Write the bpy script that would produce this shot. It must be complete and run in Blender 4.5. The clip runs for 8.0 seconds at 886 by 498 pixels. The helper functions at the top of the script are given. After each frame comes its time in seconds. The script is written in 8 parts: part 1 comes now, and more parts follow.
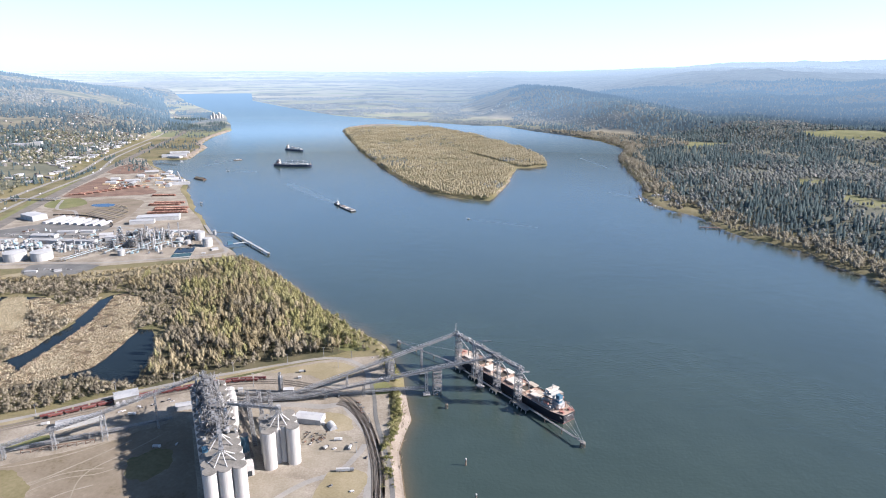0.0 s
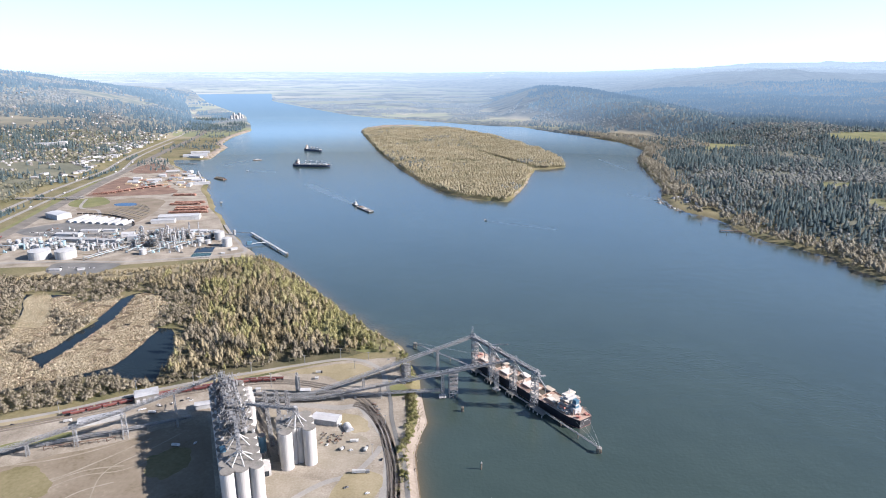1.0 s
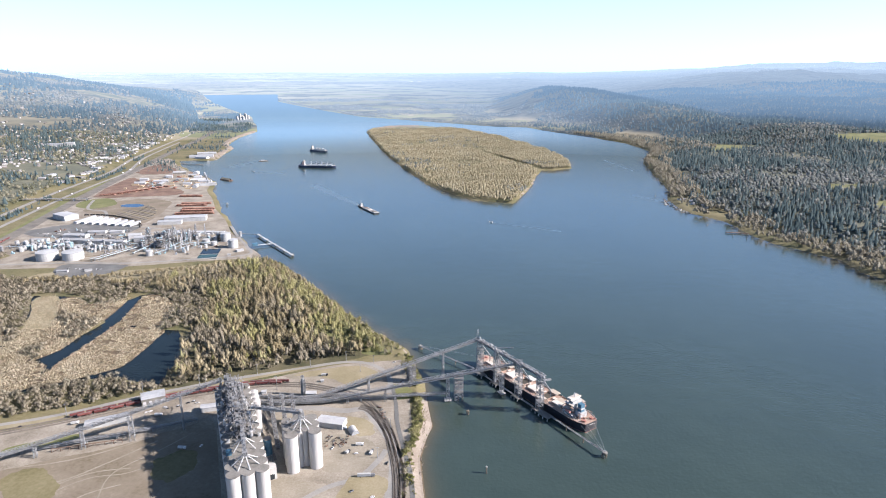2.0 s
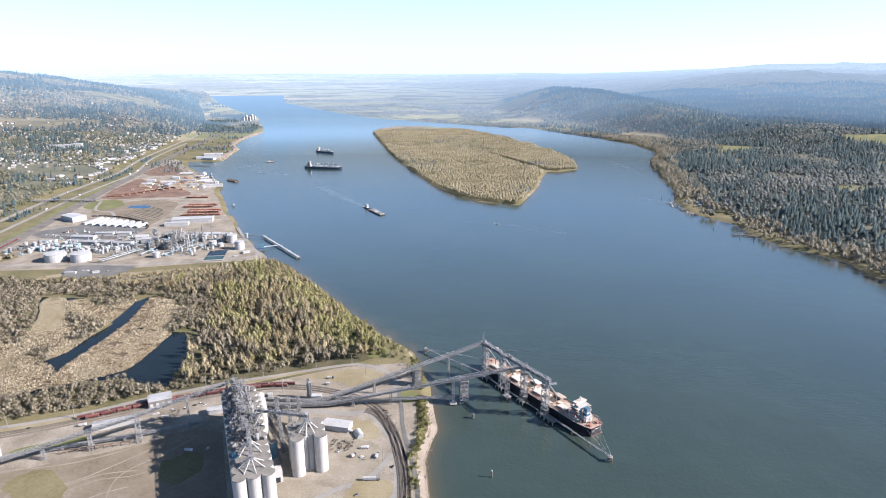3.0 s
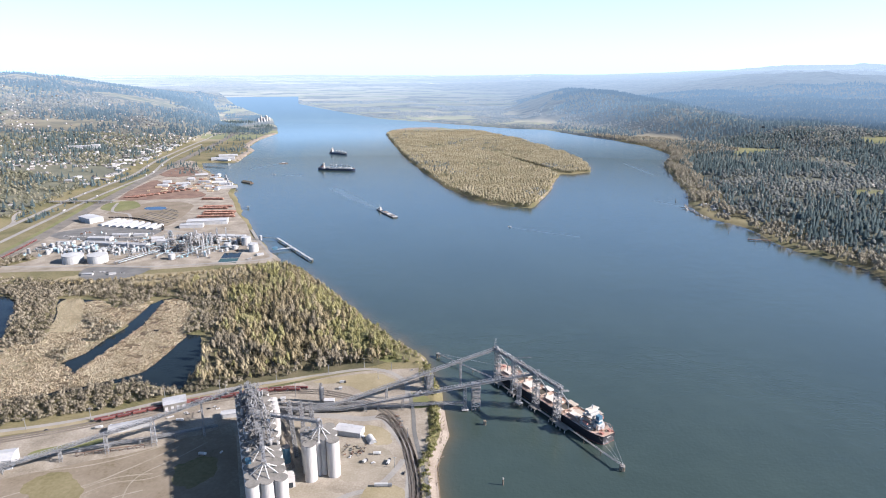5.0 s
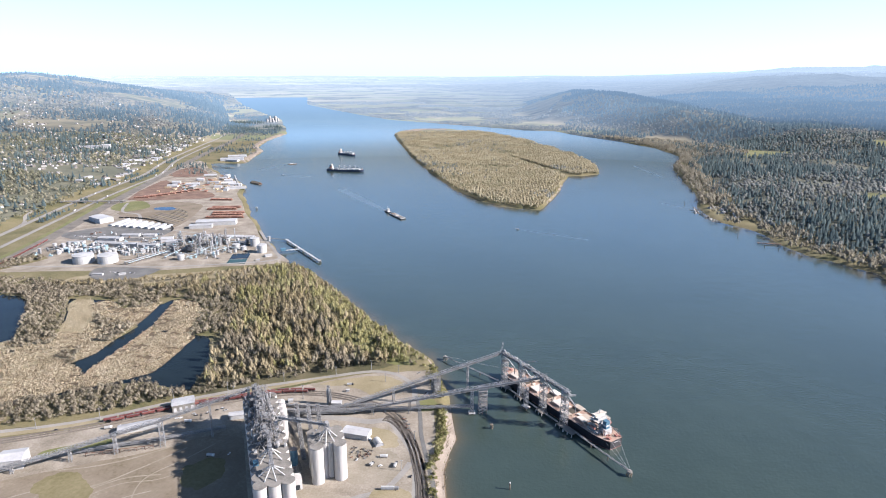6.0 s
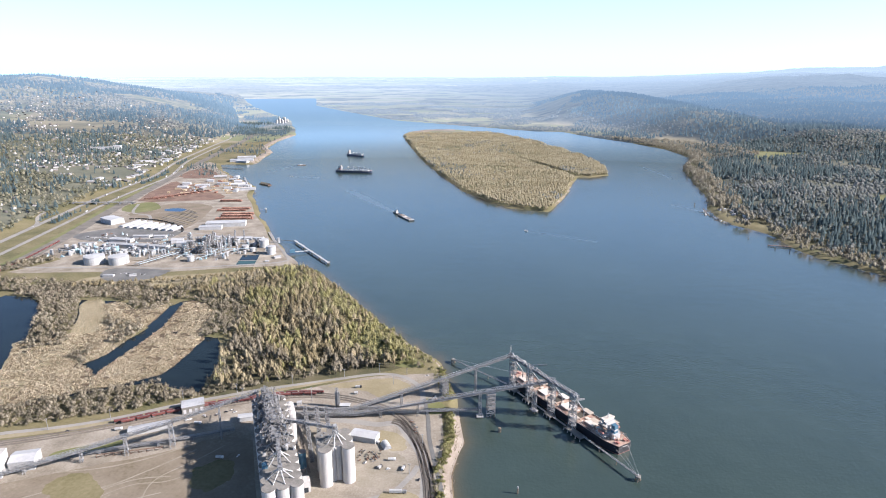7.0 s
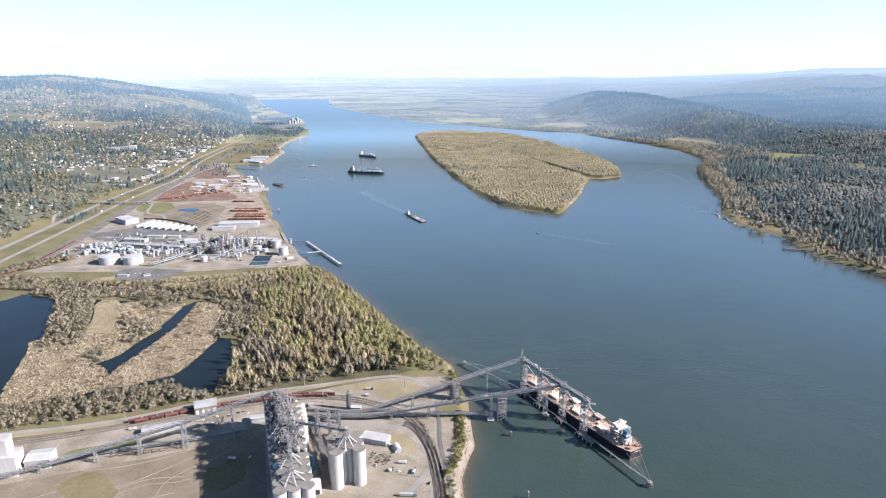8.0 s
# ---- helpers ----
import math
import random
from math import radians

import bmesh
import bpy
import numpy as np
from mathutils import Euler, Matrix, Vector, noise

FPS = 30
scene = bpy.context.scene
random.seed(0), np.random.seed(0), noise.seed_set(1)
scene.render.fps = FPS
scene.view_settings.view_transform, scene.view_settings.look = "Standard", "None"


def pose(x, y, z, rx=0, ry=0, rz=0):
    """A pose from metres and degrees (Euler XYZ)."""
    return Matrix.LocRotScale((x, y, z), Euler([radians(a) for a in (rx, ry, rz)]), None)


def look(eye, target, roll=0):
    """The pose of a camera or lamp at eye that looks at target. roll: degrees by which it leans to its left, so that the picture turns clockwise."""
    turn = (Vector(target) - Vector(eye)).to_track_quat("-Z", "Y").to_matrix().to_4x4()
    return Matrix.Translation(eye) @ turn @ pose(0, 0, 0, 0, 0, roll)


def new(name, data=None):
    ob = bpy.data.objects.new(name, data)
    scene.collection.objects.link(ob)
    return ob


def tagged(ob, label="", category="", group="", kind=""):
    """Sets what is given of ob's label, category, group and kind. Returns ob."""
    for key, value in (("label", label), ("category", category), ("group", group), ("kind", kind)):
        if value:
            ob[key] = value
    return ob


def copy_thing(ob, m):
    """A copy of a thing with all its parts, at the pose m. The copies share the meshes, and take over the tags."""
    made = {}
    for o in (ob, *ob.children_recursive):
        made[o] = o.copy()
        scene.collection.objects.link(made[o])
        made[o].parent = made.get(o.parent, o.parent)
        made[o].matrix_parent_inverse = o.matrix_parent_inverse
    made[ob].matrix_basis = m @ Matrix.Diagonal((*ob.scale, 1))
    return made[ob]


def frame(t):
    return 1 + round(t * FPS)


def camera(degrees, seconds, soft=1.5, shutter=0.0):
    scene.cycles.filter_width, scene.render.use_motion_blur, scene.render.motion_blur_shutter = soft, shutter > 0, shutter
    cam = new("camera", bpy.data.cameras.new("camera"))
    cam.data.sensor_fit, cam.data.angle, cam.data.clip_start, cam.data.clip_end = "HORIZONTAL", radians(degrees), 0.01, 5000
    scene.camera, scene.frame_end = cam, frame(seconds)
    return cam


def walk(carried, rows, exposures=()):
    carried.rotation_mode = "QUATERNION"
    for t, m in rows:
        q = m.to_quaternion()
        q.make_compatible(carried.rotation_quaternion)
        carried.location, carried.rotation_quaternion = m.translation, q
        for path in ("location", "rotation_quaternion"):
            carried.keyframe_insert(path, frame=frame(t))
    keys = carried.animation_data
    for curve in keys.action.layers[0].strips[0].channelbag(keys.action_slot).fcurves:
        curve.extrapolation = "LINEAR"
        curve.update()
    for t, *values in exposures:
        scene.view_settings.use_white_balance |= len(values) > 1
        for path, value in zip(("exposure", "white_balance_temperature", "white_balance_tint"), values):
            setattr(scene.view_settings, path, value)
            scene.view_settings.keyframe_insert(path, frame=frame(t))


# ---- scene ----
cam = camera(70.7, 8.0, soft=1.0)
PATH = [
    (0, (0.599, -2.166, 413.587), (0.582, -0.244, 413.034), 0.2),
    (0.5, (0.617, -1.66, 415.288), (0.565, 0.261, 414.735), 0.2),
    (1, (0.596, -1.398, 417.044), (0.524, 0.523, 416.491), 0.2),
    (1.5, (0.354, -1.019, 419.078), (0.273, 0.901, 418.525), 0.2),
    (3, (0.291, -0.246, 425.534), (0.184, 1.673, 424.982), 0.1),
    (3.5, (0.219, -0.323, 427.283), (0.102, 1.596, 426.731), 0.2),
    (4, (0.005, 0.003, 429.118), (-0.121, 1.921, 428.567), 0.2),
    (4.5, (0.172, 0.334, 431.544), (0.036, 2.251, 430.992), 0.1),
    (6, (-0.387, 0.878, 437.284), (-0.558, 2.793, 436.734), 0.2),
    (6.5, (-0.418, 0.696, 439.368), (-0.602, 2.61, 438.819), 0.2),
    (7, (-0.315, 1.235, 441.172), (-0.513, 3.148, 440.623), 0.1),
    (7.5, (-0.568, 1.346, 443.376), (-0.782, 3.257, 442.826), 0.1),
    (8, (-0.95, 1.995, 445.155), (-1.184, 3.904, 444.606), 0.1),
]
walk(cam, [(t, look(eye, target, roll)) for t, eye, target, roll in PATH], exposures=((0, 1.55, 6040, 18), (8, 1.55, 6040, 18)))

# ---- light ----
SUN_EL, SUN_FROM = 29.5, -4.0      # degrees above the horizon; degrees from +X towards +Y
world = bpy.data.worlds.new("sky")
scene.world = world
world.use_nodes = True
wn = world.node_tree.nodes
sky = wn.new("ShaderNodeTexSky")
sky.sky_type = "NISHITA"
sky.sun_disc = False
sky.sun_elevation = radians(SUN_EL)
sky.sun_rotation = radians(90 - SUN_FROM)
sky.air_density, sky.dust_density, sky.ozone_density = 0.9, 0.8, 1.5
wn["Background"].inputs["Strength"].default_value = 0.0214
# a pale haze lies all round the horizon and thins out upwards
wl = world.node_tree.links
coord, split, floor_z, fall, fade_z, haze = (wn.new("ShaderNode" + k) for k in ("TexCoord", "SeparateXYZ", "Math", "Math", "Math", "Mix"))
floor_z.operation, fall.operation, fade_z.operation = "MAXIMUM", "MULTIPLY", "EXPONENT"
floor_z.inputs[1].default_value, fall.inputs[1].default_value = 0.0, -3.2
haze.data_type, haze.blend_type = "RGBA", "ADD"
haze.inputs["B"].default_value = (12.6, 22.6, 37.5, 1)
wl.new(coord.outputs["Generated"], split.inputs[0])
wl.new(split.outputs["Z"], floor_z.inputs[0])
wl.new(floor_z.outputs[0], fall.inputs[0])
wl.new(fall.outputs[0], fade_z.inputs[0])
wl.new(fade_z.outputs[0], haze.inputs["Factor"])
wl.new(sky.outputs[0], haze.inputs["A"])
wl.new(haze.outputs["Result"], wn["Background"].inputs["Color"])
sun_data = bpy.data.lights.new("sun", "SUN")
sun_data.energy, sun_data.angle, sun_data.color = 5.0, radians(0.55), (1.0, 0.915, 0.79)
sun = new("sun", sun_data)
a, e = radians(SUN_FROM), radians(SUN_EL)
sun.matrix_world = look((900 * math.cos(a), 900 * math.sin(a), 900 * math.tan(e)), (0, 0, 0))

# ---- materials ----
DEEP = 0.78      # darkens every base colour evenly, to balance the raised exposure and dimmer sky


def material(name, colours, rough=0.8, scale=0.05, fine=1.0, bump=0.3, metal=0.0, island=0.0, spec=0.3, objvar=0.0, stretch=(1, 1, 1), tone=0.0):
    """Two scales of noise blend between the colours; island varies loose pieces, objvar whole objects."""
    m = bpy.data.materials.new(name)
    m.use_nodes = True
    n, ln = m.node_tree.nodes, m.node_tree.links
    b = n["Principled BSDF"]
    geo = n.new("ShaderNodeNewGeometry")
    pos = n.new("ShaderNodeVectorMath")
    pos.operation = "MULTIPLY"
    pos.inputs[1].default_value = stretch
    ln.new(geo.outputs["Position"], pos.inputs[0])
    big, small = n.new("ShaderNodeTexNoise"), n.new("ShaderNodeTexNoise")
    big.inputs["Scale"].default_value, small.inputs["Scale"].default_value = scale, fine
    big.inputs["Detail"].default_value, small.inputs["Detail"].default_value = 4, 3
    ln.new(pos.outputs[0], big.inputs["Vector"])
    ln.new(pos.outputs[0], small.inputs["Vector"])
    mix = n.new("ShaderNodeMath")
    mix.operation = "MULTIPLY_ADD"
    mix.inputs[1].default_value = 0.35
    ln.new(small.outputs["Fac"], mix.inputs[0])
    half = n.new("ShaderNodeMath")
    half.operation = "MULTIPLY"
    half.inputs[1].default_value = 0.65
    ln.new(big.outputs["Fac"], half.inputs[0])
    ln.new(half.outputs[0], mix.inputs[2])
    fac = mix.outputs[0]
    tones = n.new("ShaderNodeAttribute")
    tones.attribute_name = "tone"
    for amount, source in ((island, geo.outputs["Random Per Island"]), (tone, tones.outputs["Fac"]), (objvar, None)):
        if amount:
            if source is None:
                source = n.new("ShaderNodeObjectInfo").outputs["Random"]
            add = n.new("ShaderNodeMath")
            add.operation = "MULTIPLY_ADD"
            add.inputs[1].default_value = amount
            ln.new(source, add.inputs[0])
            off = n.new("ShaderNodeMath")
            off.operation = "SUBTRACT"
            off.inputs[1].default_value = amount / 2
            ln.new(fac, off.inputs[0])
            ln.new(off.outputs[0], add.inputs[2])
            fac = add.outputs[0]
    ramp = n.new("ShaderNodeValToRGB")
    els = ramp.color_ramp.elements
    k = len(colours)
    for i, c in enumerate(colours):
        p = 0.3 + 0.4 * i / max(k - 1, 1)
        el = els[i] if i < 2 else els.new(p)
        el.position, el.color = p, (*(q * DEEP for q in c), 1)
    ln.new(fac, ramp.inputs["Fac"])
    ln.new(ramp.outputs["Color"], b.inputs["Base Color"])
    b.inputs["Roughness"].default_value, b.inputs["Metallic"].default_value = rough, metal
    b.inputs["Specular IOR Level"].default_value = spec
    if bump:
        bp = n.new("ShaderNodeBump")
        bp.inputs["Strength"].default_value = bump
        bp.inputs["Distance"].default_value = 0.3
        ln.new(small.outputs["Fac"], bp.inputs["Height"])
        ln.new(bp.outputs["Normal"], b.inputs["Normal"])
    return m


def water_material(name, deep, shallow, rough, wave):
    m = material(name, (deep, shallow), rough, 0.004, 0.02, 0, spec=0.75 if wave > 0.3 else 0.12)
    n, ln = m.node_tree.nodes, m.node_tree.links
    b = n["Principled BSDF"]
    b.inputs["IOR"].default_value = 1.33
    geo = n.new("ShaderNodeNewGeometry")
    # the silty bed shows through where the water is shallow
    near_bed, silt = n.new("ShaderNodeAttribute"), n.new("ShaderNodeMix")
    near_bed.attribute_name = "shallow"
    silt.data_type = "RGBA"
    silt.inputs["B"].default_value = (0.08, 0.068, 0.043, 1)
    ln.new(near_bed.outputs["Fac"], silt.inputs["Factor"])
    ln.new(b.inputs["Base Color"].links[0].from_socket, silt.inputs["A"])
    ln.new(silt.outputs["Result"], b.inputs["Base Color"])
    last = None
    for s, st, d in ((0.035, wave * 0.6, 1.5), (0.22, wave, 0.5), (0.9, wave * 0.7, 0.12)):
        t = n.new("ShaderNodeTexNoise")
        t.inputs["Scale"].default_value, t.inputs["Detail"].default_value = s, 3
        ln.new(geo.outputs["Position"], t.inputs["Vector"])
        bp = n.new("ShaderNodeBump")
        bp.inputs["Strength"].default_value, bp.inputs["Distance"].default_value = st, d
        ln.new(t.outputs["Fac"], bp.inputs["Height"])
        if last:
            ln.new(last, bp.inputs["Normal"])
        last = bp.outputs["Normal"]
    ln.new(last, b.inputs["Normal"])
    return m


M = {
    "ground": material("scrub_ground", ((0.07, 0.08, 0.03), (0.16, 0.14, 0.07), (0.22, 0.19, 0.11)), 0.95, 0.012, 0.25, 0.4),
    "hill": material("wooded_hillside", ((0.078, 0.088, 0.066), (0.12, 0.125, 0.092), (0.18, 0.168, 0.118)), 0.95, 0.006, 0.05, 0.5),
    "river": water_material("river_water", (0.033, 0.051, 0.045), (0.045, 0.067, 0.058), 0.2, 0.5),
    "pond": water_material("pond_water", (0.008, 0.014, 0.02), (0.015, 0.024, 0.028), 0.08, 0.12),
    "gravel": material("pale_gravel", ((0.155, 0.13, 0.1), (0.265, 0.233, 0.187), (0.39, 0.355, 0.3)), 0.95, 0.03, 0.5, 0.08),
    "dirt": material("brown_dirt_lot", ((0.115, 0.1, 0.055), (0.185, 0.152, 0.11), (0.215, 0.18, 0.135), (0.29, 0.25, 0.195)), 0.95, 0.022, 0.3, 0.2),
    "asphalt": material("worn_asphalt", ((0.09, 0.09, 0.09), (0.14, 0.14, 0.135), (0.2, 0.195, 0.185)), 0.9, 0.03, 0.6, 0.1),
    "road": material("grey_road", ((0.2, 0.195, 0.18), (0.27, 0.26, 0.24), (0.33, 0.31, 0.28)), 0.9, 0.03, 0.5, 0.1),
    "ballast": material("rail_ballast", ((0.11, 0.1, 0.09), (0.17, 0.155, 0.135), (0.23, 0.21, 0.18)), 0.95, 0.04, 0.9, 0.3),
    "grass": material("spring_grass", ((0.1, 0.108, 0.04), (0.155, 0.16, 0.066), (0.22, 0.205, 0.1)), 0.95, 0.02, 0.4, 0.3),
    "dry_grass": material("dry_grass", ((0.19, 0.16, 0.09), (0.26, 0.222, 0.138), (0.33, 0.285, 0.195)), 0.95, 0.03, 0.4, 0.3),
    "sand": material("beach_sand", ((0.17, 0.14, 0.11), (0.26, 0.22, 0.18), (0.35, 0.305, 0.26)), 0.95, 0.03, 0.4, 0.2),
    "mud": material("marsh_mud", ((0.06, 0.045, 0.03), (0.12, 0.09, 0.055), (0.19, 0.145, 0.085)), 0.9, 0.05, 0.5, 0.4),
    "bark_chips": material("bark_chips", ((0.11, 0.07, 0.05), (0.18, 0.115, 0.085), (0.25, 0.175, 0.13)), 0.95, 0.03, 0.4, 0.3),
}

# ---- plan of the land: banks of the river, metres ----
WEST = [(150, -900), (60, -100), (0, 250), (-28, 430), (-41, 530), (-47, 568), (-53, 609), (-50, 643), (-44, 674), (-50, 714),
        (-56, 752), (-60, 786), (-72, 820), (-84, 856), (-95, 892), (-122, 921), (-152, 948), (-189, 1003), (-227, 1048),
        (-266, 1105), (-307, 1168), (-356, 1227), (-418, 1317), (-478, 1351), (-521, 1415), (-560, 1488), (-612, 1563),
        (-690, 1714), (-770, 1850), (-850, 2020), (-925, 2160), (-975, 2330), (-1074, 2462), (-1190, 2590), (-1300, 2730),
        (-1390, 2910), (-1225, 2943), (-1315, 3403), (-1405, 3567), (-1480, 3930), (-1500, 4340), (-1656, 4785), (-2044, 5780)]
WEST_FAR = [(-2510, 6560), (-3240, 7880), (-3920, 9080), (-5076, 11616), (-30000, 12200), (-30000, -900)]
EAST = [(-30000, 60000), (-30000, 12300), (-5000, 12000), (-3638, 11786), (-2805, 9115), (-2565, 8325), (-1862, 7115), (-1298, 6212),
        (-1002, 5773), (-664, 5522), (-453, 5346), (-160, 5130), (152, 4881), (413, 4795), (585, 4430), (771, 4115), (919, 3776),
        (952, 3426), (900, 3220), (819, 3024), (775, 2755), (720, 2285), (668, 2123), (655, 1928), (674, 1877),
        (712, 1845), (743, 1738), (745, 1628), (763, 1554), (797, 1509), (828, 1456), (856, 1416), (849, 1331), (868, 1280),
        (884, 1225), (880, 1181), (900, 900), (930, 300), (960, -900), (30000, -900), (30000, 60000)]
ISLAND = [(-735, 4379), (-668, 4075), (-451, 3226), (-278, 2665), (-158, 2323), (-68, 2157), (11, 2059), (86, 2023), (137, 2012),
          (163, 2100), (225, 2325), (272, 2600), (300, 2720), (361, 2725), (440, 2790), (460, 2935), (440, 3250), (330, 3650),
          (200, 4000), (20, 4400), (-180, 4720), (-420, 4930), (-632, 4880), (-735, 4700)]
HIGHWAY = [(-1215, 700), (-1270, 1150), (-1311, 1388), (-1365, 1660), (-1437, 2020), (-1472, 2265), (-1511, 2538), (-1636, 2966),
           (-1767, 3616), (-1847, 4034), (-2105, 4875), (-2656, 6106), (-3332, 7513)]
RAILWAY = [(-1080, 700), (-1115, 1000), (-1131, 1182), (-1149, 1333), (-1193, 1548), (-1291, 1942), (-1390, 2386), (-1500, 2900),
           (-1585, 3318), (-1690, 3885), (-1900, 4700)]
EYE = Vector((0, 0, 430))
NEAR, SQUEEZE = 4200.0, 620.0


def warp(p):
    """Past 4.2 km the land is drawn in along the line of sight, so that the horizon fits in five kilometres."""
    p = np.asarray(p, float)
    r = np.hypot(p[..., 0], p[..., 1])
    d = np.where(r > NEAR, NEAR + SQUEEZE * (1 - np.exp(-np.maximum(r - NEAR, 0) / SQUEEZE)), r)
    k = (d / np.maximum(r, 1e-6))[..., None]
    eye = np.array(EYE)
    return np.where(r[..., None] > NEAR, eye + (p - eye) * k, p)


def rounded(poly, steps=4, closed=True):
    """Catmull-Rom through the plan's points."""
    pts = np.array(poly, float)
    n = len(pts)
    out = []
    for i in range(n if closed else n - 1):
        if closed:
            a, b, c, d = (pts[(i + j) % n] for j in (-1, 0, 1, 2))
        else:
            a, b, c, d = pts[max(i - 1, 0)], pts[i], pts[i + 1], pts[min(i + 2, n - 1)]
        for s in range(steps):
            t = s / steps
            out.append(0.5 * (2 * b + (c - a) * t + (2 * a - 5 * b + 4 * c - d) * t * t + (3 * b - a - 3 * c + d) * t ** 3))
    if not closed:
        out.append(pts[-1])
    return np.array(out)


def inside(x, y, poly):
    c = np.zeros(np.shape(x), bool)
    n = len(poly)
    for i in range(n):
        (x1, y1), (x2, y2) = poly[i], poly[(i + 1) % n]
        if y1 != y2:
            c ^= ((y1 > y) != (y2 > y)) & (x < (x2 - x1) * (y - y1) / (y2 - y1) + x1)
    return c


def distance(x, y, poly, closed=True):
    best = np.full(np.shape(x), 1e12)
    n = len(poly)
    for i in range(n if closed else n - 1):
        (x1, y1), (x2, y2) = poly[i], poly[(i + 1) % n]
        dx, dy = x2 - x1, y2 - y1
        t = np.clip(((x - x1) * dx + (y - y1) * dy) / max(dx * dx + dy * dy, 1e-9), 0, 1)
        best = np.minimum(best, (x - x1 - t * dx) ** 2 + (y - y1 - t * dy) ** 2)
    return np.sqrt(best)


def hash2(i, j, s):
    v = np.sin(i * 127.1 + j * 311.7 + s * 74.7) * 43758.5453
    return v - np.floor(v)


def fbm(x, y, size, octaves=4, seed=0):
    total, amp, norm = 0, 1.0, 0
    for o in range(octaves):
        u, v = x / size + o * 17.3, y / size - o * 9.1
        i, j = np.floor(u), np.floor(v)
        f, g = u - i, v - j
        f, g = f * f * (3 - 2 * f), g * g * (3 - 2 * g)
        n = (hash2(i, j, seed) * (1 - f) + hash2(i + 1, j, seed) * f) * (1 - g) + (hash2(i, j + 1, seed) * (1 - f) + hash2(i + 1, j + 1, seed) * f) * g
        total, norm, amp, size = total + n * amp, norm + amp, amp * 0.5, size * 0.5
    return total / norm * 2 - 1


def step(a, b, v):
    t = np.clip((v - a) / (b - a), 0, 1)
    return t * t * (3 - 2 * t)


WEST_BANK = WEST + WEST_FAR


def land(x, y):
    """Distance inland from the water's edge, negative in the river, and which bank: 0 west, 1 east, 2 island."""
    x, y = np.asarray(x, float), np.asarray(y, float)
    best, which = np.full(x.shape, -1e9), np.zeros(x.shape, int)
    for k, poly in enumerate((WEST_BANK, EAST, ISLAND)):
        d = distance(x, y, poly)
        d = np.where(inside(x, y, poly), d, -d)
        which = np.where(d > best, k, which)
        best = np.maximum(best, d)
    return best + fbm(x, y, 45, 2, 5) * np.clip(np.hypot(x, y) / 400, 1, 6) * np.where((which == 0) & (y < 1300), 0.6, 1.5), which


HX, HY = np.array(HIGHWAY)[:, 0], np.array(HIGHWAY)[:, 1]


def height(x, y, parts=False):
    x, y = np.asarray(x, float), np.asarray(y, float)
    d, which = land(x, y)
    bank = np.where(d > 0, 5 * step(0, 16, d), np.maximum(d * 0.2, -6))
    west = np.interp(y, HY, HX) - x
    fade = 0.1 + 0.9 * (1 - step(5600, 10500, y + 0.15 * x))
    rough = fbm(x, y, 900, 5, 2)
    foot, rise_w = 22 + 60 * step(3400, 5600, y), 0.07 + 0.075 * step(2800, 5000, y)
    up_w = foot * (1 - np.exp(-np.maximum(west - 20, 0) / 260)) + np.minimum(rise_w * np.maximum(west - 20, 0), 285)
    up_w = np.maximum(up_w * fade + rough * 26 * step(60, 900, west) * (0.5 + step(3000, 7000, np.hypot(x, y))), -1)
    into = np.where(which == 1, d, 0)
    gate = step(-150, 500 + 0.45 * np.maximum(y - 4000, 0), x - (430 + 0.10 * np.maximum(y - 4200, 0)))
    # a low wooded bluff, a long gentle slope behind it, and a steep dark ridge where the river bends away
    slope = 0.02 * np.maximum(into - 100, 0) + 0.034 * np.maximum(into - 2200, 0)
    ahead = (y - 5580) * 0.44 + (x - 440) * 0.898
    flats = 1 - step(3500, 4000, y) * (1 - step(0, 500, ahead))
    up_e = gate * flats * (step(50, 260, into) * 26 + np.minimum(slope, 250) + fbm(x, y, 620, 5, 7) * 48 * step(120, 900, into) * (1 + 0.8 * step(1800, 4200, into)))
    bend = step(-420, 420, x - 380 - 0.06 * np.maximum(y - 5600, 0)) * step(3300, 3900, y + 0.25 * x)
    up_e += bend * step(-40, 800, ahead + 150 * fbm(x, y, 420, 3, 18)) * (1 - 0.72 * step(1100, 3400, ahead)) * 185 * (1 - 0.8 * step(1000, 2000, x)) * (1 + 0.4 * fbm(x, y, 700, 3, 19))
    up_e = np.maximum(up_e, 0)
    up_e += gate * step(3000, 4300, into) * np.maximum(fbm(x, y, 1700, 4, 21) + 0.15, -0.1) * 150 * step(0.18, 0.5, x / np.maximum(y, 1))
    r = np.hypot(x, y)
    far = step(11000, 17000, r) * (80 * step(-0.1, 0.06, x / np.maximum(y, 1)) + 10 + 60 * fbm(x, y, 3000, 4, 9))
    far = far + step(17000, 30000, r) * step(-0.14, 0.02, x / np.maximum(y, 1)) * (0 + 215 * step(0.0, 0.62, x / np.maximum(y, 1)) + 80 * fbm(x, y, 7000, 4, 12))
    z = bank + np.where(which == 0, np.where(d > 0, up_w, 0), 0) + np.where(which == 1, up_e + np.maximum(far, 0), 0)
    return (z, d, which, west, into) if parts else z


def haze_glow_at(r):
    """Emission strength that paints haze onto the backdrop r metres away."""
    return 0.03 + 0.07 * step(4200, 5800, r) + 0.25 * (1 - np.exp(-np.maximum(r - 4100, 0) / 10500))


